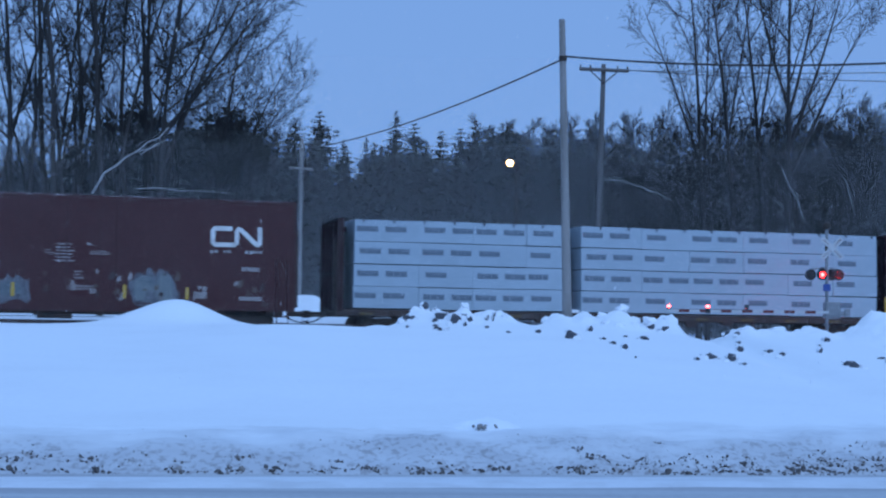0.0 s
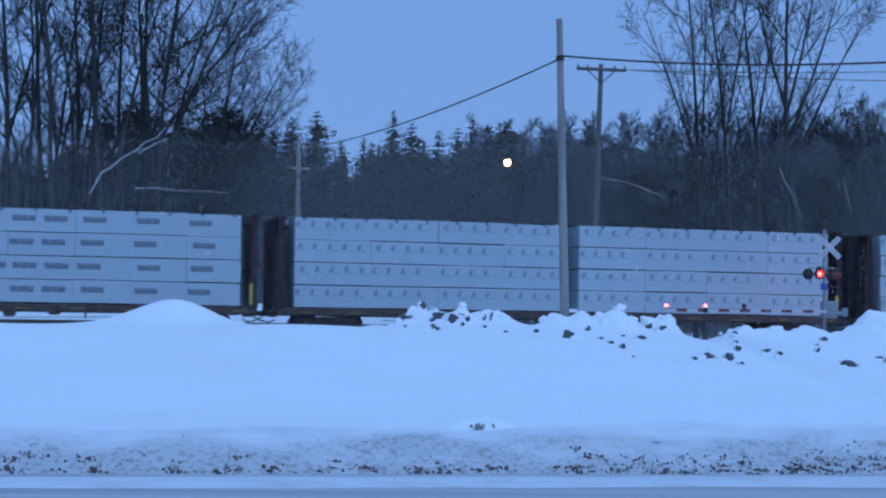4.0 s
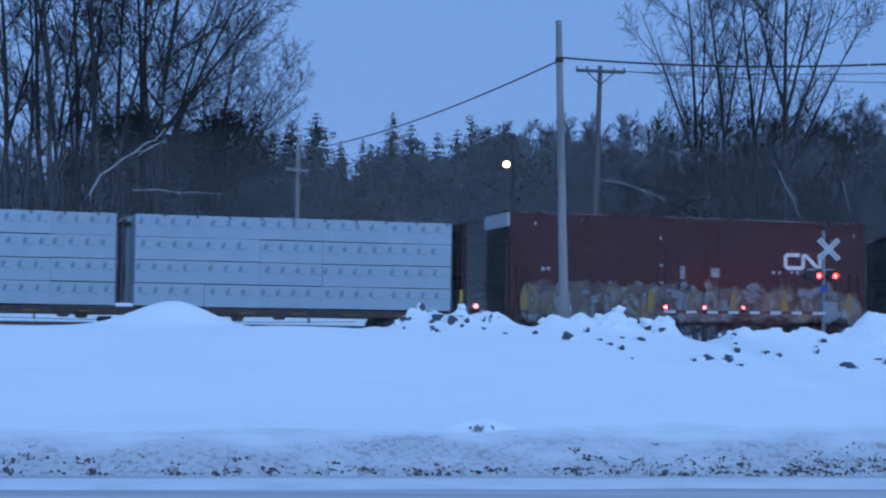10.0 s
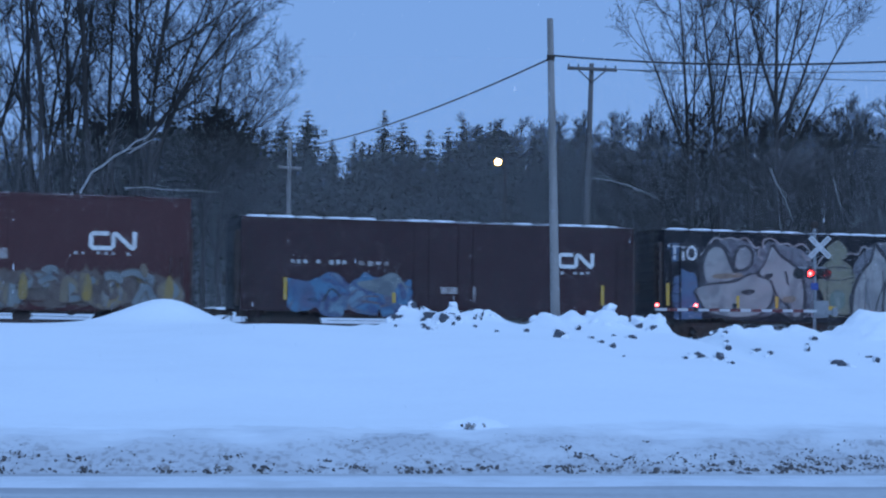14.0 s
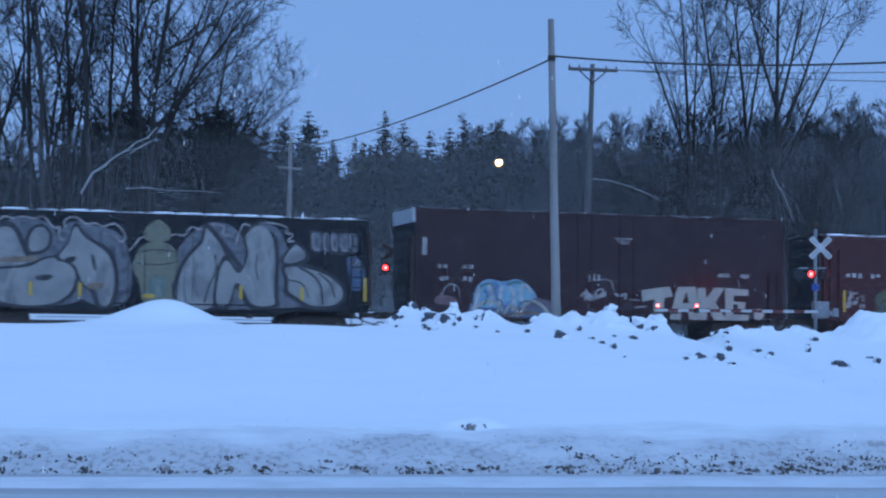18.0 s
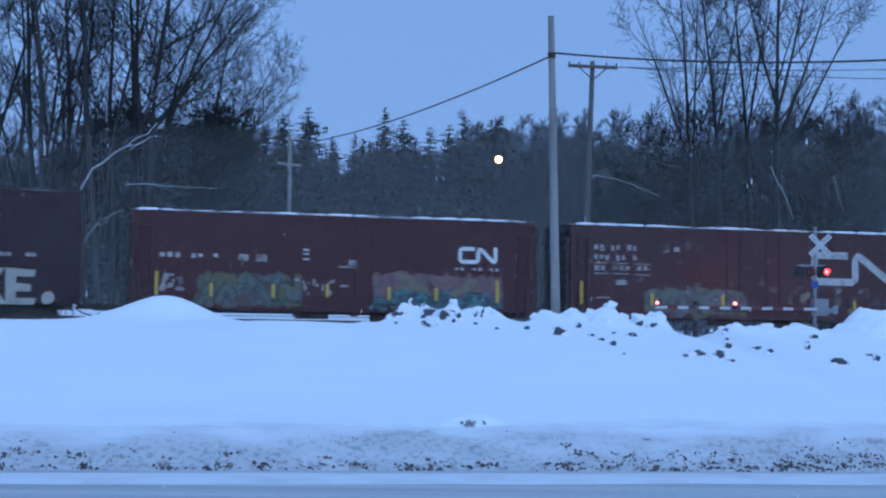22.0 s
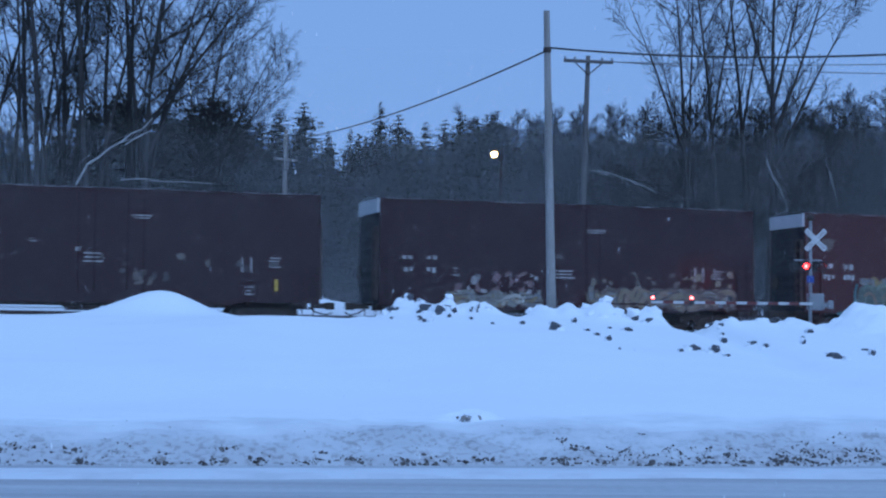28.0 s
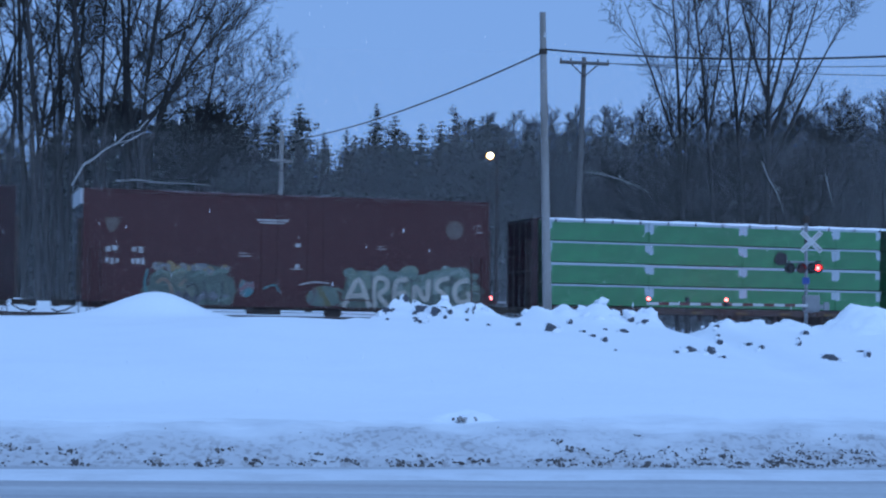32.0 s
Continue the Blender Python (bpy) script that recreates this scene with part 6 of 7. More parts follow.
def crossing_signal(m, arm_dir, label, lamps, arm_len=6.15, boards=None, order="LR", beam=True, step=1.48):
    """A level-crossing signal: mast, crossbuck, flashing lamps, gate mechanism and lowered striped arm. The front looks towards -y."""
    sig = thing("crossing_signal", m, label, "crossing signal", "level-crossing signals")
    part("mast", Geo().tube([(0, 0, 0), (0, 0, 4.55)], 0.065, 12), boards or SILVER, sig, smooth=True)
    part("base", Geo().tube([(0, 0, 0), (0, 0, 0.25), (0, 0, 0.3)], [0.2, 0.16, 0.08], 12), SILVER, sig)
    bell = part("bell", Geo().tube([(0, 0, 4.45), (0, 0, 4.52), (0, 0, 4.68), (0, 0, 4.75)], [0.05, 0.15, 0.15, 0.06], 14), STEEL, sig, smooth=True)
    cross = part("crossbuck", Geo().box(-0.08, 0.3, -0.1, -0.05, 3.64, 3.82), STEEL, sig, "white crossed boards")
    for a in (45, -45):
        bl = Geo().box(-0.54, 0.54, -0.012, 0.012, -0.1, 0.1, 0.008)
        part("board", bl, boards or SIGN_WHITE, cross, at=pose(0.17, -0.13 - (0.03 if a > 0 else 0), 3.73, 0, a, 0))
        for k in (-1, 1):
            for i in range(4 if k < 0 else 5):
                lt = Geo().box(k * 0.3 - 0.17 + i * 0.075, k * 0.3 - 0.13 + i * 0.075, -0.017, -0.012, -0.045, 0.045)
                part("board_letter", lt, LETTER_DIM, cross, at=pose(0.17, -0.13 - (0.03 if a > 0 else 0), 3.73, 0, a, 0))
    part("lamp_bar", Geo().tube([(-0.62, 0.0, 2.95), (0.42, 0.0, 2.95)], 0.035, 8), SILVER, sig)
    for x, z, face, phase in lamps:
        signal_lamp(sig, x, z, face, phase, beam)
    part("number_plate_holder", Geo().box(-0.16, 0.12, -0.1, -0.075, 2.1, 2.36, 0.006), SIGN_BLUE, sig, "small blue notice plate")
    d = arm_dir
    mech = part("gate_mechanism", Geo().box(-0.1, 0.48, -0.28, 0.28, 1.05, 1.68, 0.04) if d < 0 else Geo().box(-0.6, -0.02, -0.28, 0.28, 1.05, 1.68, 0.04), SILVER, sig, "silver gate mechanism box")
    part("cover", Geo().box(min(d * 0.02, -d * 0.4), max(d * 0.02, -d * 0.4), -0.3, -0.28, 1.12, 1.6, 0.008), SILVER, mech)
    cw = Geo().box(min(-d * 0.38, -d * 0.73), max(-d * 0.38, -d * 0.73), -0.36, -0.32, 1.15, 1.32).box(min(-d * 0.6, -d * 0.8), max(-d * 0.6, -d * 0.8), -0.42, -0.3, 1.1, 1.42, 0.02)
    part("counterweight", cw, SILVER, mech)
    arm = part("gate_arm", Geo().box(min(0, d * arm_len), max(0, d * arm_len), -0.4, -0.37, 1.23, 1.33), SIGN_WHITE, sig, "lowered white gate arm with red stripes")
    n = int(arm_len / 0.8)
    for i in range(n):
        a, b = d * (0.5 + i * 0.8), d * (0.9 + i * 0.8)
        part("stripe", Geo().box(min(a, b), max(a, b), -0.404, -0.366, 1.226, 1.334), SIGN_RED, arm)
    lights = part("light_strip", Geo().box(min(d * 2.9, d * arm_len), max(d * 2.9, d * arm_len), -0.395, -0.375, 1.33, 1.345), SIGN_BLACK, sig)
    lights.location = (0, -0.385, 0)
    lights.data.transform(Matrix.Translation((0, 0.385, 0)))
    for x, ph in ((arm_len - 0.07, None), (arm_len - 0.07 - step, order[0]), (arm_len - 0.07 - 2 * step, order[1])):
        # the far signal's lenses are made larger to carry their glare
        arm_light(lights, d * x, 1.34, ph, 1.0 if beam else 1.5)
    return sig


crossing_signal(pose(14.4, 68.0, 1.9), -1, "silver level-crossing signal with white crossbuck and lowered gate", [(0.42, 2.72, -1, "R"), (-0.2, 2.72, -1, "L"), (0.2, 2.72, 1, "L"), (-0.6, 2.72, 1, "R")])
crossing_signal(pose(-1.94, 77.5, 2.1, 0, 0, 180), -1, "level-crossing signal seen from behind beyond the track", [(0.4, 3.02, 1, "L"), (-0.41, 3.02, 1, "R"), (0.4, 3.02, -1, "R"), (-0.41, 3.02, -1, "L")], 5.99, STEEL, "RL", False, 1.35)


def street_lamp():
    lamp = thing("street_lamp", pose(3.46, 93.5, 1.62), "lit yellowish street lamp among dark trees", "street lamp")
    part("pole", Geo().tube([(0, 0, 0), (0, 0, 10.3)], [0.1, 0.06], 10), STEEL, lamp)
    part("arm", Geo().tube([(0, 0, 9.4), (-0.15, -0.8, 9.85), (-0.42, -1.5, 9.9)], 0.04, 8), STEEL, lamp)
    hood = part("hood", Geo().tube([(-0.42, -1.5, 9.98), (-0.42, -1.5, 9.9), (-0.42, -1.5, 9.84)], [0.08, 0.2, 0.24], 14), STEEL, lamp)
    part("bulb", Geo().tube([(-0.42, -1.5, 9.84 - 0.14 * (1 - math.cos(q * 0.4))) for q in range(8)], [0.02 + 0.13 * math.sin(q * 0.4 + 0.12) for q in range(8)], 16), LAMP_GLOW, hood, "glowing bulb", smooth=True)
    # a glowing disc added behind the bulb as its yellow halo
    part("reflector", Geo().disc((-0.42, -1.32, 9.71), (0, -1, 0), 0.2, 0.03, 18), LAMP_HALO, hood, "added glowing disc behind the bulb, the lamp's yellow halo")


street_lamp()


# ---- trees ----
def bare_tree_mesh(seed, tall, r0, stems, bare=0.35, reach=4.0, limbs=14, rise=0.9, last=4, dense=1.0, sway=0.03, peak=0.5):
    """Trunk and limbs of a leafless tree, and its branches and fine twigs. stems: where each leaves the first one, its lean in x and its size."""
    r = random.Random(seed)
    wood, fine = Geo(), Geo()

    def path(p, d, length, n, wander, lift):
        pts, way, cur = [p], d.normalized(), p
        for _ in range(n):
            way = (way + Vector((r.gauss(0, wander), r.gauss(0, wander), lift + r.gauss(0, wander * 0.4)))).normalized()
            cur = cur + way * (length / n)
            pts.append(cur)
        return pts

    def on(pts, k):
        k = min(k, 0.999) * (len(pts) - 1)
        i = int(k)
        return pts[i].lerp(pts[i + 1], k - i), (pts[i + 1] - pts[i]).normalized()

    def shoots(pts, length, rad, level):
        """Side shoots, set in turn on either side of a branch."""
        count = int((r.randint(8, 9), r.randint(5, 6), r.randint(3, 4))[level - 1] * dense + 0.5)
        turn = r.uniform(0, 6.283)
        for c in range(count):
            k = 0.16 + 0.84 * (c + r.random() * 0.7) / count
            q, way = on(pts, k)
            turn += 2.4 + r.uniform(-0.6, 0.6)
            side = way.orthogonal().normalized() * math.cos(turn) + way.cross(way.orthogonal()).normalized() * math.sin(turn)
            out = way * r.uniform(0.8, 1.15) + side * r.uniform(0.5, 0.9)
            branch(q, out, length * (0.6 - 0.3 * k) * r.uniform(0.7, 1.2), rad * (1 - 0.6 * k) * (0.5, 0.55, 0.6)[level - 1], level + 1)

    def branch(p, d, length, rad, level):
        n = (6, 4, 2, 1)[level - 1] if last > 3 else (5, 3, 1)[level - 1]
        pts = path(p, d, length, n, (0.09, 0.12, 0.15, 0.2)[level - 1], (0.1, 0.06, 0.03, 0.0)[level - 1])
        if level >= 3:
            fine.spike(pts, max(0.012, rad))
        else:
            (wood if level < 2 else fine).tube(pts, [max(0.007, rad * (1 - 0.72 * i / n)) for i in range(n + 1)], (6, 3)[level - 1], False)
        if level < last:
            shoots(pts, length, rad, level)

    main = None
    for start, lean, size in stems:
        base, way = on(main, start) if main else (Vector((0, 0, -0.3)), Vector((0, 0, 1)))
        length = tall * size if not main else tall * (1 - start) * size
        rad = r0 if not main else r0 * (1 - 0.75 * start) * 0.72
        n = 11
        pts = path(base, Vector((lean * (1.0 if main else 0.5), r.gauss(0, 0.05), 1)), length, n, sway, 0.0)
        pts = [p + Vector((lean * 0.5 * length * (i / n) ** 2, 0, 0)) for i, p in enumerate(pts)] if not main else pts
        wood.tube(pts, [max(0.012, rad * (1 - 0.86 * (i / n) ** 1.15)) for i in range(n + 1)], 9, False)
        low = bare if not main else 0.12
        turn = r.uniform(0, 6.283)
        for c in range(int(limbs * (1.0 if not main else (1 - start) * 0.85))):
            count = max(1, int(limbs * (1.0 if not main else (1 - start) * 0.85)))
            k = low + (0.99 - low) * (c + r.random() * 0.8) / count
            q, way = on(pts, k)
            turn += 2.4 + r.uniform(-0.5, 0.5)
            side = Vector((math.cos(turn), math.sin(turn), 0))
            high = q.z / tall
            ln = reach * max(0.34, 1 - abs(high - peak) / (0.62 if high > peak else 0.75)) * r.uniform(0.75, 1.15) * (1 if not main else 0.85)
            out = way * rise * r.uniform(0.75, 1.2) * (0.75 + 0.5 * k) + side
            branch(q, out, ln, rad * (1 - 0.8 * k) * 0.42 + 0.008, 1)
        main = main or pts
    return wood.mesh("trunk", True), fine.mesh("crown")


def spruce_mesh(seed, tall, wide, power=0.72, step=0.5, gap=0.19, boughs=9, spray=0.36):
    """A conifer: trunk, and whorls of drooping boughs, each a feather of narrow sprays."""
    r = random.Random(seed)
    g, t = Geo(), Geo()
    t.tube([(0, 0, 0), (0, 0, tall * 0.97)], [tall * 0.014, 0.02], 7)
    z = tall * 0.08
    while z < tall - 0.05:
        k = z / tall
        reach = wide * (1 - k) ** power * r.uniform(0.85, 1.1) + 0.05
        n = max(4, int(boughs * (0.5 + 0.5 * (1 - k))))
        a0 = r.uniform(0, 6)
        for i in range(n):
            a = a0 + 6.283 * i / n + r.uniform(-0.3, 0.3)
            ln = reach * r.uniform(0.6, 1.12)
            ca, sa = math.cos(a), math.sin(a)
            rise, drop = r.uniform(0.1, 0.35), r.uniform(0.3, 0.6)
            zb = z + r.uniform(-0.12, 0.12)
            m = max(2, int(ln / gap))
            for q in range(m):
                u = (q + r.random()) / m
                c = Vector((ca * ln * u, sa * ln * u, zb + ln * (rise * u - drop * u * u + 0.25 * u ** 3)))
                w = spray * (1.15 - 0.6 * u) * min(1.0, 0.3 + ln * 0.35) * r.uniform(0.6, 1.3)
                b = a + (1 if q % 2 else -1) * r.uniform(0.3, 1.1)
                d = Vector((math.cos(b), math.sin(b), r.uniform(-0.55, 0.1))) * w * 1.5
                s = Vector((-math.sin(b), math.cos(b), r.uniform(-0.6, 0.6))) * w * 0.5
                g.add([c - s, c + s, c + d], [(0, 1, 2)])
                h = Vector((math.cos(b) * 0.5, math.sin(b) * 0.5, -1)) * w * r.uniform(0.5, 1.2)
                g.add([c - s * 1.3, c + s * 1.3 + d * 0.2, c + h], [(0, 1, 2)])
        z += step * (0.55 + 0.45 * (1 - k)) * r.uniform(0.75, 1.25)
    me = g.mesh("crown", True)
    # the crown is shaded as one soft mass: its normals lean outwards and up
    nrm = []
    for v in me.vertices:
        a = Vector((v.co.x, v.co.y, 0))
        nrm.append((a.normalized() + Vector((0, 0, 0.45))).normalized())
    for p in me.polygons:
        if p.normal.dot(nrm[p.vertices[0]]) < 0:
            p.flip()
    me.update()
    me.normals_split_custom_set_from_vertices(nrm)
    return t.mesh("trunk"), me


def plant(name, meshes, mats, m, label, category, group):
    ob = thing(name, m, label, category, group)
    part("trunk", meshes[0], mats[0], ob)
    part("crown", meshes[1], mats[1], ob)
    return ob


def place(px, d):
    """x of a point at depth d, from its bearing."""
    return (px - 784) * d / F


def turned(x, y, z, rz, s):
    return pose(x, y, z, 0, 0, rz) @ Matrix.Diagonal((s, s, s, 1))


def build_trees():
    r = random.Random(12)
    bare = [bare_tree_mesh(1, 21, 0.15, [(0, 0.03, 1)], 0.3, 3.2, 11), bare_tree_mesh(2, 22, 0.17, [(0, -0.05, 1), (0.12, 0.16, 0.92)], 0.36, 3.0, 9),
            bare_tree_mesh(3, 20, 0.13, [(0, 0.1, 1), (0.05, -0.12, 0.9)], 0.3, 2.8, 9), bare_tree_mesh(4, 21, 0.13, [(0, -0.08, 1)], 0.34, 2.8, 11, sway=0.05),
            bare_tree_mesh(5, 21, 0.2, [(0, 0.08, 1), (0.34, 0.42, 0.9), (0.28, -0.16, 0.95), (0.42, 0.75, 0.75)], 0.42, 6.0, 19, 0.6, 4, 1.1, 0.03, 0.55)]
    bare += [bare_tree_mesh(6, 19, 0.18, [(0, 0.04, 1), (0.2, -0.2, 0.9)], 0.2, 4.2, 15, 0.8, 3, 1.75), bare_tree_mesh(7, 18, 0.17, [(0, -0.06, 1), (0.25, 0.25, 0.9)], 0.15, 4.6, 15, 0.7, 3, 1.75),
             bare_tree_mesh(8, 19.5, 0.15, [(0, -0.13, 1), (0.3, 0.02, 0.92), (0.48, -0.35, 0.8)], 0.42, 4.2, 10, 1.0, 4, 1.0, 0.02, 0.62),
             bare_tree_mesh(9, 19.5, 0.15, [(0, -0.1, 1), (0.52, 0.14, 0.9)], 0.42, 4.0, 11, 1.0, 4, 1.0, 0.02, 0.62),
             bare_tree_mesh(10, 19.5, 0.2, [(0, 0.02, 1), (0.6, -0.28, 0.95), (0.58, 0.22, 0.95), (0.5, 0.4, 0.9), (0.42, 0.45, 0.75)], 0.5, 4.0, 10, 1.0, 4, 1.0, 0.02, 0.64),
             bare_tree_mesh(11, 11.5, 0.12, [(0, -0.02, 1), (0.3, -0.45, 0.95), (0.3, 0.3, 0.8)], 0.4, 3.4, 9, 0.5, 4, 1.0, 0.04, 0.6)]
    first = {}

    def put(kind, x, y, rz, s, label, group):
        z = height(x, y) - 0.1
        if kind in first:
            ob = copy_thing(first[kind], pose(x, y, z, 0, 0, rz))
            ob.scale = (s, s, s)
            ob["label"] = label
        else:
            ob = plant("bare_tree", bare[kind], (BARK, TWIG), turned(x, y, z, rz, s), label, "tree", group)
            first[kind] = ob
        return ob

    # thicket at one side
    left = [(12, 88, 0), (34, 84, 3), (68, 86, 1), (94, 83, 0), (112, 86, 2), (140, 90, 3), (186, 84, 1), (204, 87, 3), (236, 92, 0), (-28, 88, 1), (-70, 90, 0), (120, 93, 3), (52, 95, 2), (162, 94, 0), (8, 96, 2), (268, 91, 1), (88, 90, 2), (212, 95, 2), (-10, 93, 3), (134, 88, 0)]
    for px, d, k in left:
        put(k, place(px, d), d, r.uniform(0, 360), r.uniform(0.95, 1.12), "tall leafless tree in a dark roadside thicket", "bare trees")
    put(4, place(266, 86), 86, 0, 1.0, "spreading leafless tree at the thicket's edge", "bare trees")
    put(4, place(366, 91), 91, 0, 0.72, "spreading leafless tree at the thicket's edge", "bare trees")
    put(10, place(395, 91), 91, 0, 0.98, "low leafless tree with drooping twigs at the thicket's edge", "bare trees")
    right = [(1240, 88, 7, 1.0, 0), (1292, 87, 8, 1.0, 0), (1344, 88, 8, 1.02, 6), (1374, 86, 9, 1.0, 0), (1168, 90, 10, 1.0, 0), (1128, 95, 10, 0.85, 200), (1222, 89, 10, 1.05, 8), (1296, 91, 10, 1.1, 170), (1405, 90, 10, 1.05, 185), (1462, 91, 10, 1.0, 20), (1470, 97, 2, 0.66, 120), (1535, 95, 2, 0.64, 0), (1592, 92, 3, 0.8, 50)]
    for px, d, k, s, rz in right:
        put(k, place(px, d), d, rz, s, "tall leafless tree behind the railway", "bare trees")
    for i in range(76):
        px = 850 + 800 * i / 75 + r.uniform(-12, 12)
        d = r.uniform(118, 140)
        top = 205 if px < 1050 else 248 if px < 1260 else 205 if px < 1380 else 165
        z1 = 1.6 + (620 - top + r.uniform(-22, 35)) * d / F
        x = place(px, d)
        put(5 + i % 2, x, d, r.uniform(0, 360), (z1 - height(x, d)) / (20, 19)[i % 2], "leafless tree in the far woods", "bare trees")
    for i in range(16):
        px, d = 930 + 17 * i + r.uniform(-8, 8), r.uniform(112, 125)
        x = place(px, d)
        put(5 + i % 2, x, d, r.uniform(0, 360), (1.6 + (620 - r.uniform(165, 225)) * d / F - height(x, d)) / (20, 19)[i % 2], "leafless tree in the far woods", "bare trees")
    for i in range(30):
        px, d = (1290 + 15 * i if i < 22 else 1040 + 30 * (i - 22)) + r.uniform(-8, 8), r.uniform(104, 116)
        x = place(px, d)
        put(5 + i % 2, x, d, r.uniform(0, 360), (1.6 + (620 - r.uniform(165, 225)) * d / F - height(x, d)) / (20, 19)[i % 2], "leafless tree in the far woods", "bare trees")
    # twiggy undergrowth along the wood's edge
    for i in range(36):
        px = r.uniform(880, 1640) if i < 27 else r.uniform(-60, 500)
        d = r.uniform(103, 110)
        x = place(px, d)
        put(5 + i % 2, x, d, r.uniform(0, 360), r.uniform(0.4, 0.58), "low twiggy leafless tree at the wood's edge", "bare trees")
    spr = [spruce_mesh(1, 17, 4.4, 0.68, 0.55, 0.3, 9, 0.62), spruce_mesh(2, 15, 4.8, 0.68, 0.55, 0.3, 9, 0.62), spruce_mesh(3, 18, 4.1, 0.68, 0.55, 0.3, 9, 0.6),
           spruce_mesh(4, 17, 5.4, 0.66, 0.5, 0.17, 11, 0.4), spruce_mesh(5, 16, 5.0, 0.7, 0.5, 0.17, 11, 0.4), spruce_mesh(6, 18, 4.6, 0.68, 0.5, 0.17, 11, 0.4),
           spruce_mesh(7, 14, 3.4, 0.34, 0.5, 0.2, 11, 0.5)]
    sfirst = {}

    def fir(kind, x, y, s, label):
        z = height(x, y) - 0.2
        rz = r.uniform(0, 360)
        if kind in sfirst:
            ob = copy_thing(sfirst[kind], pose(x, y, z, 0, 0, rz))
            ob.scale = (s, s, s)
        else:
            ob = plant("spruce_tree", spr[kind], (BARK, NEEDLE), turned(x, y, z, rz, s), label, "conifer", "spruce trees")
            sfirst[kind] = ob

    tops = [(549, 197, 0), (685, 197, 2), (718, 217, 0), (632, 245, 2), (592, 250, 2), (765, 228, 1), (800, 225, 0), (826, 208, 1), (505, 210, 0), (470, 232, 1), (410, 192, 1), (365, 200, 1), (875, 215, 0), (850, 225, 1), (660, 255, 1), (740, 250, 0), (440, 200, 1), (320, 215, 1)]
    for px, py, k in tops:
        d = r.uniform(122, 136)
        z1 = 1.6 + (620 - py) * d / F
        x = place(px, d)
        z0 = height(x, d) - 0.2
        fir(k + 3, x, d, (z1 - z0) / (17, 16, 18)[k], "pointed dark spruce rising above the woods")
    # round-headed pines close behind the thicket
    for px, py, d in ((384, 192, 104), (352, 205, 106), (304, 212, 104), (236, 178, 103), (212, 200, 104), (436, 232, 107), (170, 205, 105), (270, 240, 103), (410, 215, 106), (120, 262, 105), (40, 280, 105)):
        x = place(px, d)
        fir(6, x, d, (1.6 + (620 - py) * d / F - height(x, d) + 0.2) / 14, "round-headed dark pine behind the thicket")
    for i in range(150):
        d = r.uniform(106, 145)
        px = r.uniform(-80, 1650)
        lim = 272 if px < 560 else 268 if px < 815 else 232 if px < 960 else 262 if px < 1130 else 285 if px < 1390 else 250 + 60 * r.random()
        if 480 < px < 545:
            d = max(d, 113)
        z1 = 1.6 + (620 - r.uniform(lim - 18, lim + 40)) * d / F
        x = place(px, d)
        z0 = height(x, d) - 0.2
        k = r.randrange(3)
        fir(k, x, d, (z1 - z0) / (17, 15, 18)[k], "dark spruce tree in the far woods")


build_trees()


# ---- lumps, weeds and fallen birches ----
def rock_mesh(name, seed, flat=0.7, sub=2):
    bm = bmesh.new()
    bmesh.ops.create_icosphere(bm, subdivisions=sub, radius=1)
    off = Vector((seed * 3.7, seed * 1.3, 0))
    for v in bm.verts:
        k = 1 + 0.45 * noise.noise(v.co * 1.3 + off) + 0.2 * noise.noise(v.co * 3.1 + off)
        v.co = Vector((v.co.x * k, v.co.y * k * 0.8, v.co.z * k * flat))
    me = bpy.data.meshes.new(name)
    bm.to_mesh(me)
    bm.free()
    return me


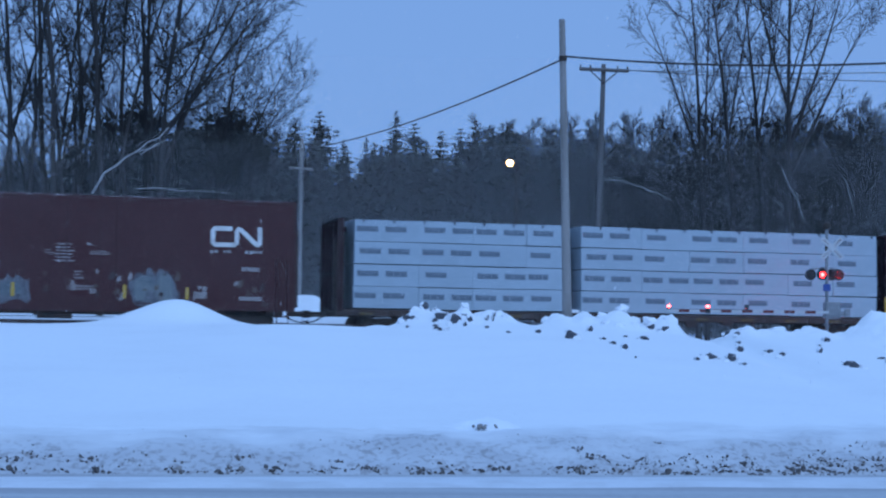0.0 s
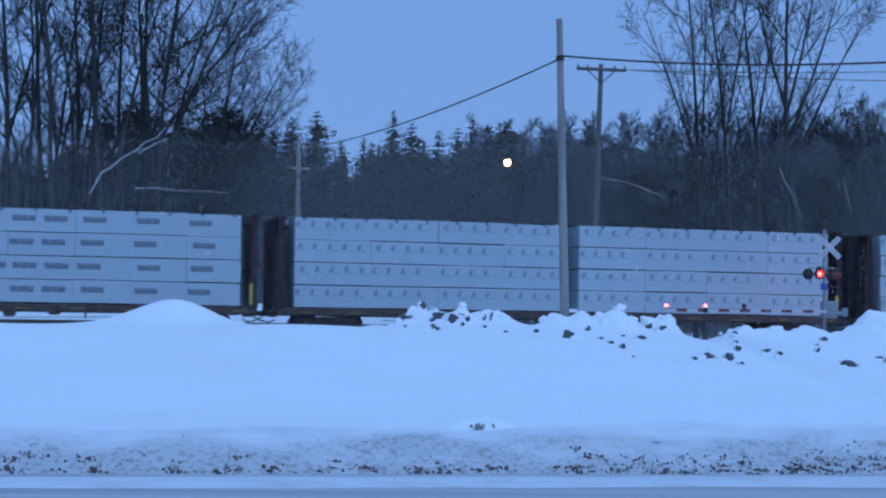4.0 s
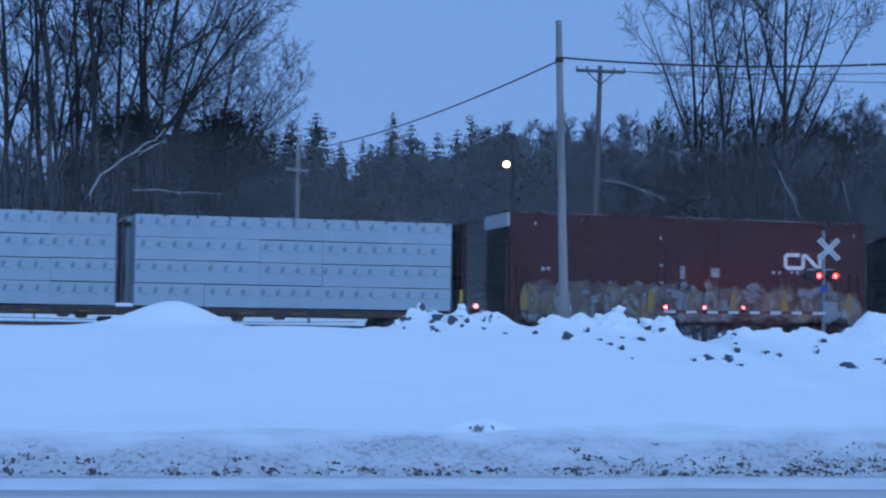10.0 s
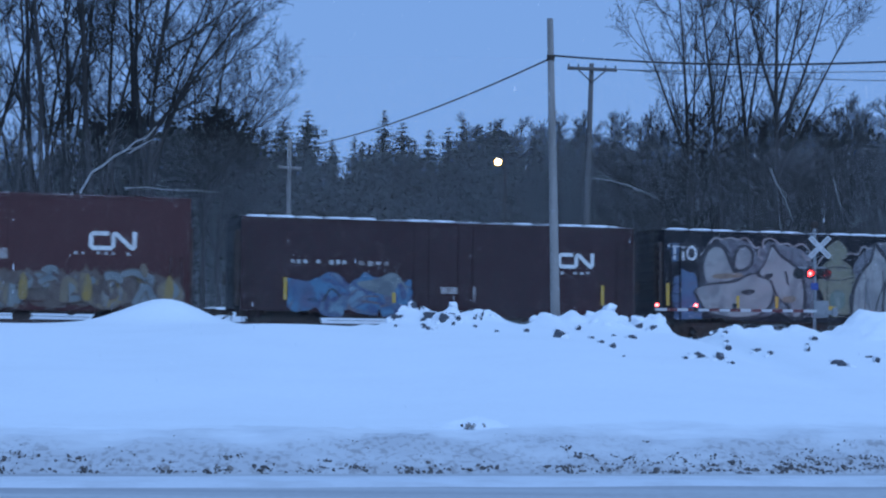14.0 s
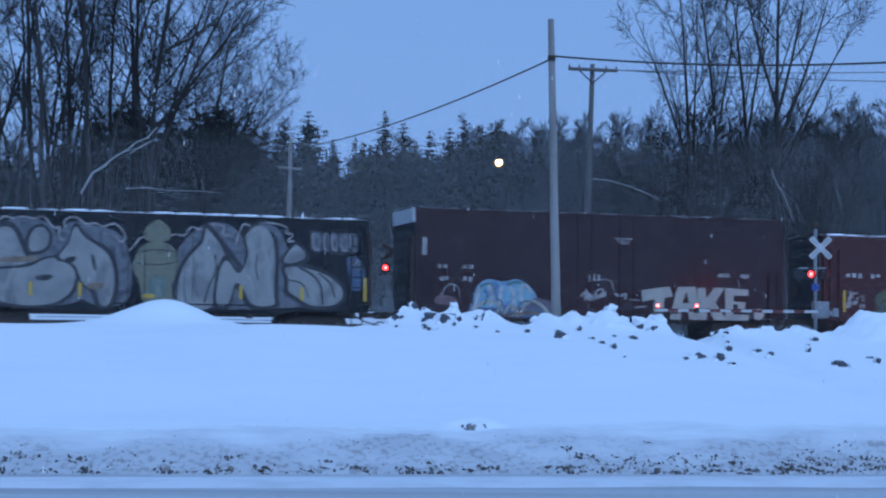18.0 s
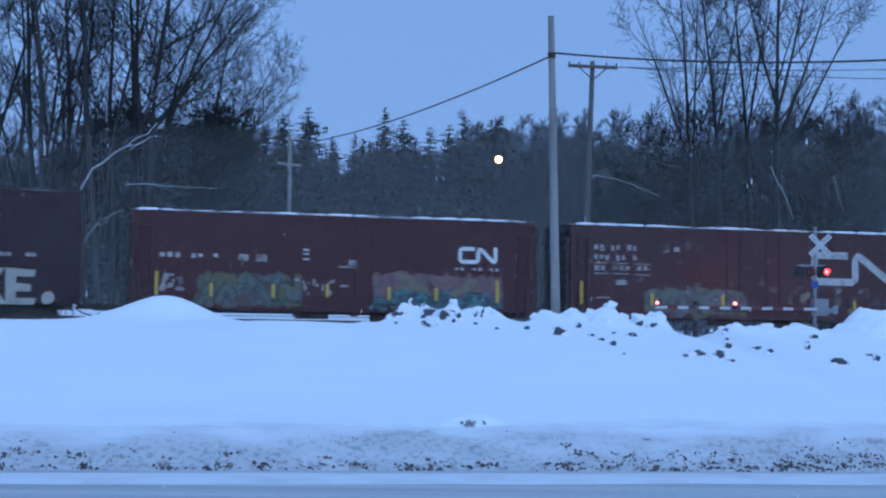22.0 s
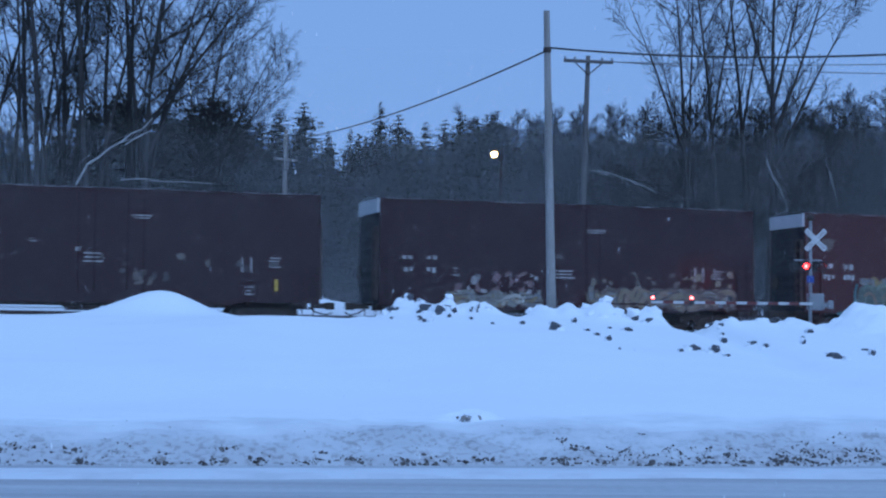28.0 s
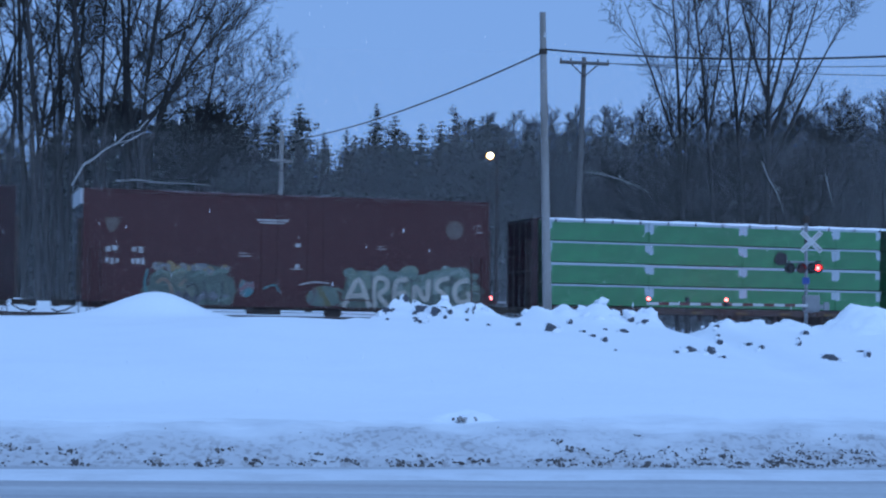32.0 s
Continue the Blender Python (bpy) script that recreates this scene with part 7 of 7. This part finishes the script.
def build_chunks():
    """Dark lumps in the piles, for dirty ice and for the shade of crevices, each under its cap of snow."""
    stones = [rock_mesh("dark_pile_lump", i + 1, 0.9, 1) for i in range(5)]
    caps = [rock_mesh("snow_cap", i + 11, 0.7, 3) for i in range(5)]
    for me in caps:
        me.polygons.foreach_set("use_smooth", [True] * len(me.polygons))
    # ground place, width and height of each dark face
    near_pile = [(-0.81, 56.55, 0.16, 0.27), (-1.31, 54.48, 0.21, 0.21), (-1.21, 51.03, 0.08, 0.08), (-1.12, 54.39, 0.12, 0.12), (-0.25, 54.39, 0.26, 0.22), (-0.42, 53.97, 0.17, 0.12), (-0.01, 54.63, 0.12, 0.09), (-0.43, 51.63, 0.13, 0.1), (-0.25, 50.07, 0.24, 0.11), (0.16, 53.04, 0.2, 0.4), (0.26, 54.06, 0.34, 0.07), (0.6, 53.22, 0.12, 0.22), (0.45, 51.96, 0.08, 0.13), (1.16, 55.08, 0.05, 0.23), (1.08, 51.15, 0.08, 0.11), (1.38, 55.65, 0.05, 0.21), (1.64, 49.29, 0.11, 0.06), (-0.46, 56.34, 0.11, 0.09)]
    middle_pile = [(2.47, 49.41, 0.11, 0.13), (3.26, 47.67, 0.23, 0.29), (4.16, 52.71, 0.1, 0.18), (4.18, 48.09, 0.11, 0.08), (4.24, 46.17, 0.12, 0.09), (4.97, 50.22, 0.1, 0.08), (6.15, 54.21, 0.16, 0.14), (6.49, 53.85, 0.21, 0.15), (5.38, 49.23, 0.2, 0.13), (4.35, 44.22, 0.1, 0.17), (4.28, 40.95, 0.05, 0.05)]
    far_pile = [(5.77, 41.37, 0.08, 0.09), (6.12, 42.03, 0.27, 0.16), (8.51, 54.66, 0.16, 0.1), (8.66, 53.55, 0.14, 0.1), (8.48, 52.26, 0.1, 0.13), (7.99, 49.02, 0.12, 0.23), (6.56, 41.52, 0.18, 0.21), (6.71, 40.53, 0.1, 0.08), (8.46, 47.16, 0.16, 0.1), (8.53, 45.66, 0.12, 0.15), (11.06, 52.23, 0.12, 0.17), (9.56, 45.99, 0.06, 0.16), (10.14, 48.81, 0.06, 0.08), (9.4, 41.58, 0.3, 0.16), (10.92, 44.97, 0.19, 0.07), (10.67, 43.23, 0.08, 0.22)]
    r = random.Random(3)
    for i, (x, y, w, h) in enumerate(near_pile + middle_pile + far_pile):
        ob = thing("ice_chunk", pose(x, y, height(x, y)), "dark lump half buried in ploughed snow, for dirty ice and shaded crevices", "ice chunk", "ice chunks")
        a = part("lump", stones[i % 5], ICE_AND_CREVICE, ob)
        lean = r.uniform(-25, 25) if h < 1.4 * w else r.uniform(8, 24)
        a.matrix_basis = pose(0, -0.02, 0.12 * h, 0, lean, r.uniform(-20, 20)) @ Matrix.Diagonal((w * 0.8, 0.4 * w + 0.03, h * 0.85, 1))
        if h < 0.075:
            continue
        # a cap above and behind, and lobes of snow over the lower corners
        c = part("snow_cap", caps[i % 5], SNOW_CAP, ob, "rounded cap of snow")
        c.matrix_basis = pose(r.uniform(-0.25, 0.25) * w, 0.12 + 0.25 * w, 0.42 * h, 0, r.uniform(-20, 20), 0) @ Matrix.Diagonal((w * 0.85, 0.2 + 0.3 * w, h * 0.55, 1))
        for sgn in (-1, 1):
            k = r.uniform(0.45, 0.8)
            if k > 0.72:
                continue
            c = part("snow_cap", caps[(i + 2 + sgn) % 5], SNOW_CAP, ob, "rounded cap of snow")
            c.matrix_basis = pose(sgn * r.uniform(0.6, 0.85) * w, -0.1 - 0.2 * w, -r.uniform(0.15, 0.45) * h, 0, sgn * 25, r.uniform(0, 90)) @ Matrix.Diagonal((w * k, w * k, h * k * 1.1, 1))


def build_lumps():
    """Broken lumps of clean snow that roughen the ploughed piles."""
    r = random.Random(31)
    base = [rock_mesh("lump", i + 41, 0.7, 3) for i in range(4)]
    shapes = []
    for me in base:
        shapes.append(([v.co.copy() for v in me.vertices], [tuple(p.vertices) for p in me.polygons]))
        bpy.data.meshes.remove(me)
    g = Geo()
    made = 0
    while made < 22:
        x, y = r.uniform(-1.7, 11.4), r.uniform(47, 56.6)
        rise = height(x, y) - (0.44 + (crest(x) - 0.44) * smooth(24, 57, y))
        if rise < (0.2 if x < 7.5 else 0.05) or (y < 51 and x < 7):
            continue
        made += 1
        s = r.uniform(0.12, 0.3)
        v, f = shapes[made % 4]
        m = Matrix.LocRotScale((x, y, height(x, y) - 0.25 * s), Euler((r.uniform(-0.4, 0.4), r.uniform(-0.4, 0.4), r.uniform(0, 6))), (s * 1.2, s, s))
        g.add([m @ p for p in v], f)
    tagged(part("ploughed_snow_lumps", g, SNOW_CAP, label="broken lumps of ploughed snow on the piles", smooth=True), category="snow lumps", kind="stuff")


def build_clods():
    """Frozen slush and grit strewn over the roadside bank."""
    r = random.Random(8)
    base = [rock_mesh("clod", i + 21, 0.6, 1) for i in range(4)]
    shapes = []
    for me in base:
        shapes.append(([v.co.copy() for v in me.vertices], [tuple(p.vertices) for p in me.polygons]))
        bpy.data.meshes.remove(me)
    big, small = Geo(), Geo()
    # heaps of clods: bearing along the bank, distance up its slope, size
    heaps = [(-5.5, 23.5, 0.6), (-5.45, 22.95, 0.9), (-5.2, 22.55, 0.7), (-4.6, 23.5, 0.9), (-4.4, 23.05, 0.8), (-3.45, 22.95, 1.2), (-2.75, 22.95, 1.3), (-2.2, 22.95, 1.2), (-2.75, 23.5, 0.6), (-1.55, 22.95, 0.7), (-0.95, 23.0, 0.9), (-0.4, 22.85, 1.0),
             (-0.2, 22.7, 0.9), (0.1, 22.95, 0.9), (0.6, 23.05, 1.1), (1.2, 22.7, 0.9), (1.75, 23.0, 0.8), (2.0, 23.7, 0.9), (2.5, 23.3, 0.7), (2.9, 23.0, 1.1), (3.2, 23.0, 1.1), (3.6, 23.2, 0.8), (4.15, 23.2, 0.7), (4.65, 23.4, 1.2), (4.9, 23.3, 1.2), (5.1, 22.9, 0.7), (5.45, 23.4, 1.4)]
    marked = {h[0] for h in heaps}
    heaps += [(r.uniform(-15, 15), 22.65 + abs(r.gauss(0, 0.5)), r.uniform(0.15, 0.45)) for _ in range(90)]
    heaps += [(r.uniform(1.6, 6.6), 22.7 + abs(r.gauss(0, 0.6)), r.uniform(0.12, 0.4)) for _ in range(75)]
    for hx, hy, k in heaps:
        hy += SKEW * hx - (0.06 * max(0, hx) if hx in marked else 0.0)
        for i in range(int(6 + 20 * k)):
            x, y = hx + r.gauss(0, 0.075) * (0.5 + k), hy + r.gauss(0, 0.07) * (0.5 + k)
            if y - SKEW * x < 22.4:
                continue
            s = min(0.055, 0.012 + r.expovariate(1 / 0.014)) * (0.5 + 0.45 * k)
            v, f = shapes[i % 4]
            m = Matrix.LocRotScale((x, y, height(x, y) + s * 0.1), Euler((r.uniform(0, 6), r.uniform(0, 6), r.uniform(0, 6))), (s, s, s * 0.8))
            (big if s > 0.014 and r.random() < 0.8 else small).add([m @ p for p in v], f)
    for i in range(500):
        x = r.uniform(-14, 15)
        y = 22.5 + abs(r.gauss(0, 1.3)) + SKEW * x
        s = 0.006 + min(0.02, r.expovariate(1 / 0.006))
        v, f = shapes[i % 4]
        m = Matrix.LocRotScale((x, y, height(x, y)), Euler((r.uniform(0, 6), r.uniform(0, 6), r.uniform(0, 6))), (s, s, s * 0.8))
        small.add([m @ p for p in v], f)
    for i in range(12):
        x, y, s = 0.47 + r.gauss(0, 0.12), 25.85 + r.gauss(0, 0.05), r.uniform(0.015, 0.045)
        v, f = shapes[i % 4]
        m = Matrix.LocRotScale((x, y, height(x, y) + 0.01 + r.uniform(0, 0.07)), Euler((r.uniform(0, 6), 0, r.uniform(0, 6))), (s, s, s))
        (big if i % 3 == 0 else small).add([m @ p for p in v], f)
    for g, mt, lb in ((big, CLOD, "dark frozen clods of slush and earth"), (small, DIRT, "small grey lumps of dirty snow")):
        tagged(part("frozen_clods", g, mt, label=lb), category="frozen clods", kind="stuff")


def build_weeds():
    r = random.Random(5)
    for x, y, n, h, label in ((0.47, 26.0, 12, 0.12, "dead weed sticking out of a snow hummock"), (1.12, 55.2, 4, 0.2, "thin dead weed stalks in the snow"), (1.35, 55.0, 3, 0.22, "thin dead weed stalks in the snow")):
        w = thing("dead_weed", pose(x, y, height(x, y) - 0.03), label, "weed", "dead weeds")
        for i in range(n):
            a = r.uniform(0, 6.28)
            k = r.uniform(0.4, 1.0) * h
            q = [(0, 0, 0), (math.cos(a) * k * 0.25, math.sin(a) * k * 0.25, k * 0.6), (math.cos(a) * k * 0.6, math.sin(a) * k * 0.6, k)]
            part("stalk", Geo().tube(q, [0.012, 0.009, 0.005], 5), TWIG, w)
    hum = Geo()
    n = 20
    for j in range(n + 1):
        for i in range(n + 1):
            u, v = i / n * 2 - 1, j / n * 2 - 1
            d = u * u + v * v
            x, y = 0.5 + u * 0.75, 26.3 + v * 0.6
            hum.v.append((x, y, height(x, y) - 0.03 + 0.15 * max(0, 1 - d) ** 1.6 * (1 + 0.4 * noise.noise((u * 2, v * 2, 3)))))
    hum.f = [(j * (n + 1) + i, j * (n + 1) + i + 1, (j + 1) * (n + 1) + i + 1, (j + 1) * (n + 1) + i) for j in range(n) for i in range(n)]
    tagged(part("snow_hummock", hum, SNOW_CAP, label="small rounded snow hummock on the field", smooth=True), category="snow hummock")


def spot(px, py, d):
    """The place at depth d on a bearing, from the camera's level."""
    return Vector(((px - 784) * d / F, d, 1.6 + (620.7 + 0.0105 * (px - 784) - py) * d / F))


def build_birches():
    """Snow-laden fallen and leaning birches at the edge of the woods."""
    logs = []

    def log(name, pts, d, r0, label, side=()):
        q = [spot(x, y, d) for x, y in pts]
        ob = thing(name, Matrix.Translation(q[0]), label, "birch", "leaning birches")
        part("trunk", Geo().tube([p - q[0] for p in q], [r0 * (1 - 0.6 * i / (len(q) - 1)) for i in range(len(q))], 8), BIRCH, ob, smooth=True)
        logs.append(ob)
        for br in side:
            b = [spot(x, y, d) - q[0] for x, y in br]
            part("branch", Geo().tube(b, [r0 * 0.5, r0 * 0.35, r0 * 0.2][:len(b)], 6), BIRCH, ob, smooth=True)
    log("leaning_birch", [(146, 345), (158, 324), (166, 308), (186, 296), (204, 280), (226, 268), (244, 252), (262, 246), (280, 226)], 81, 0.055, "leaning birch trunk dusted with snow", [[(232, 274), (252, 260), (276, 248)], [(226, 268), (250, 263), (272, 250)]])
    log("fallen_birch", [(225, 336), (262, 334), (300, 339), (345, 340), (392, 343)], 82, 0.03, "thin fallen birch with snow along it")
    log("leaning_birch", [(1049, 596), (1047, 500), (1045, 400), (1046, 335), (1056, 317), (1090, 322), (1125, 333), (1158, 347), (1178, 358)], 87.5, 0.032, "bowed birch branch with snow along it", [[(1125, 333), (1140, 343), (1146, 360)]])
    log("leaning_birch", [(1372, 300), (1384, 330), (1398, 352), (1412, 395)], 85, 0.025, "thin snowy birch stem at the wood's edge", [[(1384, 330), (1400, 345), (1406, 356)]])
    log("fallen_birch", [(152, 446), (160, 428), (172, 412), (184, 396)], 82, 0.035, "thin fallen birch with snow along it", [[(172, 412), (188, 404), (196, 400)]])
    log("fallen_birch", [(190, 398), (205, 388), (224, 380)], 82, 0.03, "thin fallen birch with snow along it")
    log("leaning_birch", [(1484, 318), (1492, 350), (1500, 380)], 85, 0.02, "thin snowy birch stem at the wood's edge")


build_chunks()
build_lumps()
build_clods()
build_weeds()
build_birches()


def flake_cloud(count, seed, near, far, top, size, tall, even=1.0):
    """Single flakes, each a small ragged triangle, in a tall wedge of air before the camera; with an even spread they
    thicken downwards and serve as haze.
    """
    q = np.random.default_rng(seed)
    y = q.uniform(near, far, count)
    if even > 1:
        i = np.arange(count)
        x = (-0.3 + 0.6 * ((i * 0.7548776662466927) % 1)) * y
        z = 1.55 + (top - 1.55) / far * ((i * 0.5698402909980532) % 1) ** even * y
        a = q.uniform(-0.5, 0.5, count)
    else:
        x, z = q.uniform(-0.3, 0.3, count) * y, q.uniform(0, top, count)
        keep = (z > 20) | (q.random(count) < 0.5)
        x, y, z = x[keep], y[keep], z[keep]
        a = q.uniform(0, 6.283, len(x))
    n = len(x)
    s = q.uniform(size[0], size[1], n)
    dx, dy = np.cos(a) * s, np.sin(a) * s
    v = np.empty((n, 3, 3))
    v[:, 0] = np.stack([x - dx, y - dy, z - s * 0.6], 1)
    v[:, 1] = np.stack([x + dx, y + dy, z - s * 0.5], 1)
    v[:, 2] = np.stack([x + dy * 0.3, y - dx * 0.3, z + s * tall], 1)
    me = bpy.data.meshes.new("falling_snow")
    me.vertices.add(3 * n)
    me.vertices.foreach_set("co", v.ravel())
    me.loops.add(3 * n)
    me.loops.foreach_set("vertex_index", np.arange(3 * n))
    me.polygons.add(n)
    me.polygons.foreach_set("loop_start", np.arange(0, 3 * n, 3))
    me.update(calc_edges=True)
    return me


FLAKES = tagged(part("falling_snow", flake_cloud(8000, 17, 11, 62, 56, (0.003, 0.0075), 6.0), SNOW_CAP, label="scattered snowflakes falling through the air"), category="falling snow", kind="stuff")
# unmoving layers of tiny flakes, added to lift dark tones as haze does
tagged(part("hanging_snow_mist", flake_cloud(850000, 18, 98, 99, 18, (0.0068, 0.0086), 1.0, 1.5), SNOW_CAP, label="still layer of fine flakes added as haze before the woods"), category="snow mist", kind="stuff")
tagged(part("hanging_snow_mist", flake_cloud(200000, 19, 80.5, 81, 11.0, (0.006, 0.0078), 1.0, 1.5), SNOW_CAP, label="still layer of fine flakes added as haze behind the train"), category="snow mist", kind="stuff")
tagged(part("hanging_snow_mist", flake_cloud(300000, 20, 56, 56.5, 8.5, (0.0025, 0.0031), 1.0, 1.05), SNOW_CAP, label="still layer of fine flakes added as haze before the train"), category="snow mist", kind="stuff")


# ---- what moves ----
def motions():
    for car, s in CARS:
        walk(car, [(2 * i, track_pose(s - d)) for i, d in enumerate(RUN)])
    for ws, d, car in WHEELS:
        s = dict((c.name, v) for c, v in CARS)[car.name]
        rows = []
        for i in range(0, 801):
            t = i * 0.04
            k = min(15, int(t / 2))
            run = RUN[k] + (RUN[k + 1] - RUN[k]) * (t / 2 - k)
            if -42 < s - run < 26 and i % 2 == 0:
                rows.append((t, run))
        if not rows:
            continue
        a0, a1 = rows[0][1], rows[-1][1]
        rows = ([(0, a0)] if rows[0][0] > 0 else []) + rows + ([(32, a1)] if rows[-1][0] < 32 else [])
        walk(ws, [(t, Matrix.Translation((d, 0, 0.46)) @ Matrix.Rotation(-a / 0.46, 4, "Y")) for t, a in rows])

    walk(FLAKES, [(t, pose(-0.05 * t, 0, -1.3 * t)) for t in range(0, 33, 4)])
    # lamps flash in turn: an added shutter swings before each lit lens and away again
    beat, start = 1.4275, 0.022
    for sh, y, z, phase, face, w in SHUTTERS:
        on0 = start if phase == "R" else start + beat / 2
        if face:
            shut, gone = Matrix.Translation((0, y, z)), pose(0, y * 0.6, 0.25, 0, 0, 0) @ pose(0, 0, 0, 80, 0, 0)
        else:
            shut, gone = Matrix.Translation((w, y, z)), Matrix.Translation((w, y, z - 0.2))
        rows = []
        n = int(32 / beat) + 3
        for i in range(-2, n):
            a = on0 + i * beat
            for t, m in ((a - 0.04, shut), (a + 0.03, gone), (a + beat / 2 - 0.03, gone), (a + beat / 2 + 0.04, shut)):
                if 0 < t < 32:
                    rows.append((round(t, 3), m))
        lit = (0 - on0) % beat < beat / 2
        rows.insert(0, (0, gone if lit else shut))
        lit = (32 - on0) % beat < beat / 2
        rows.append((32, gone if lit else shut))
        walk(sh, rows)


motions()
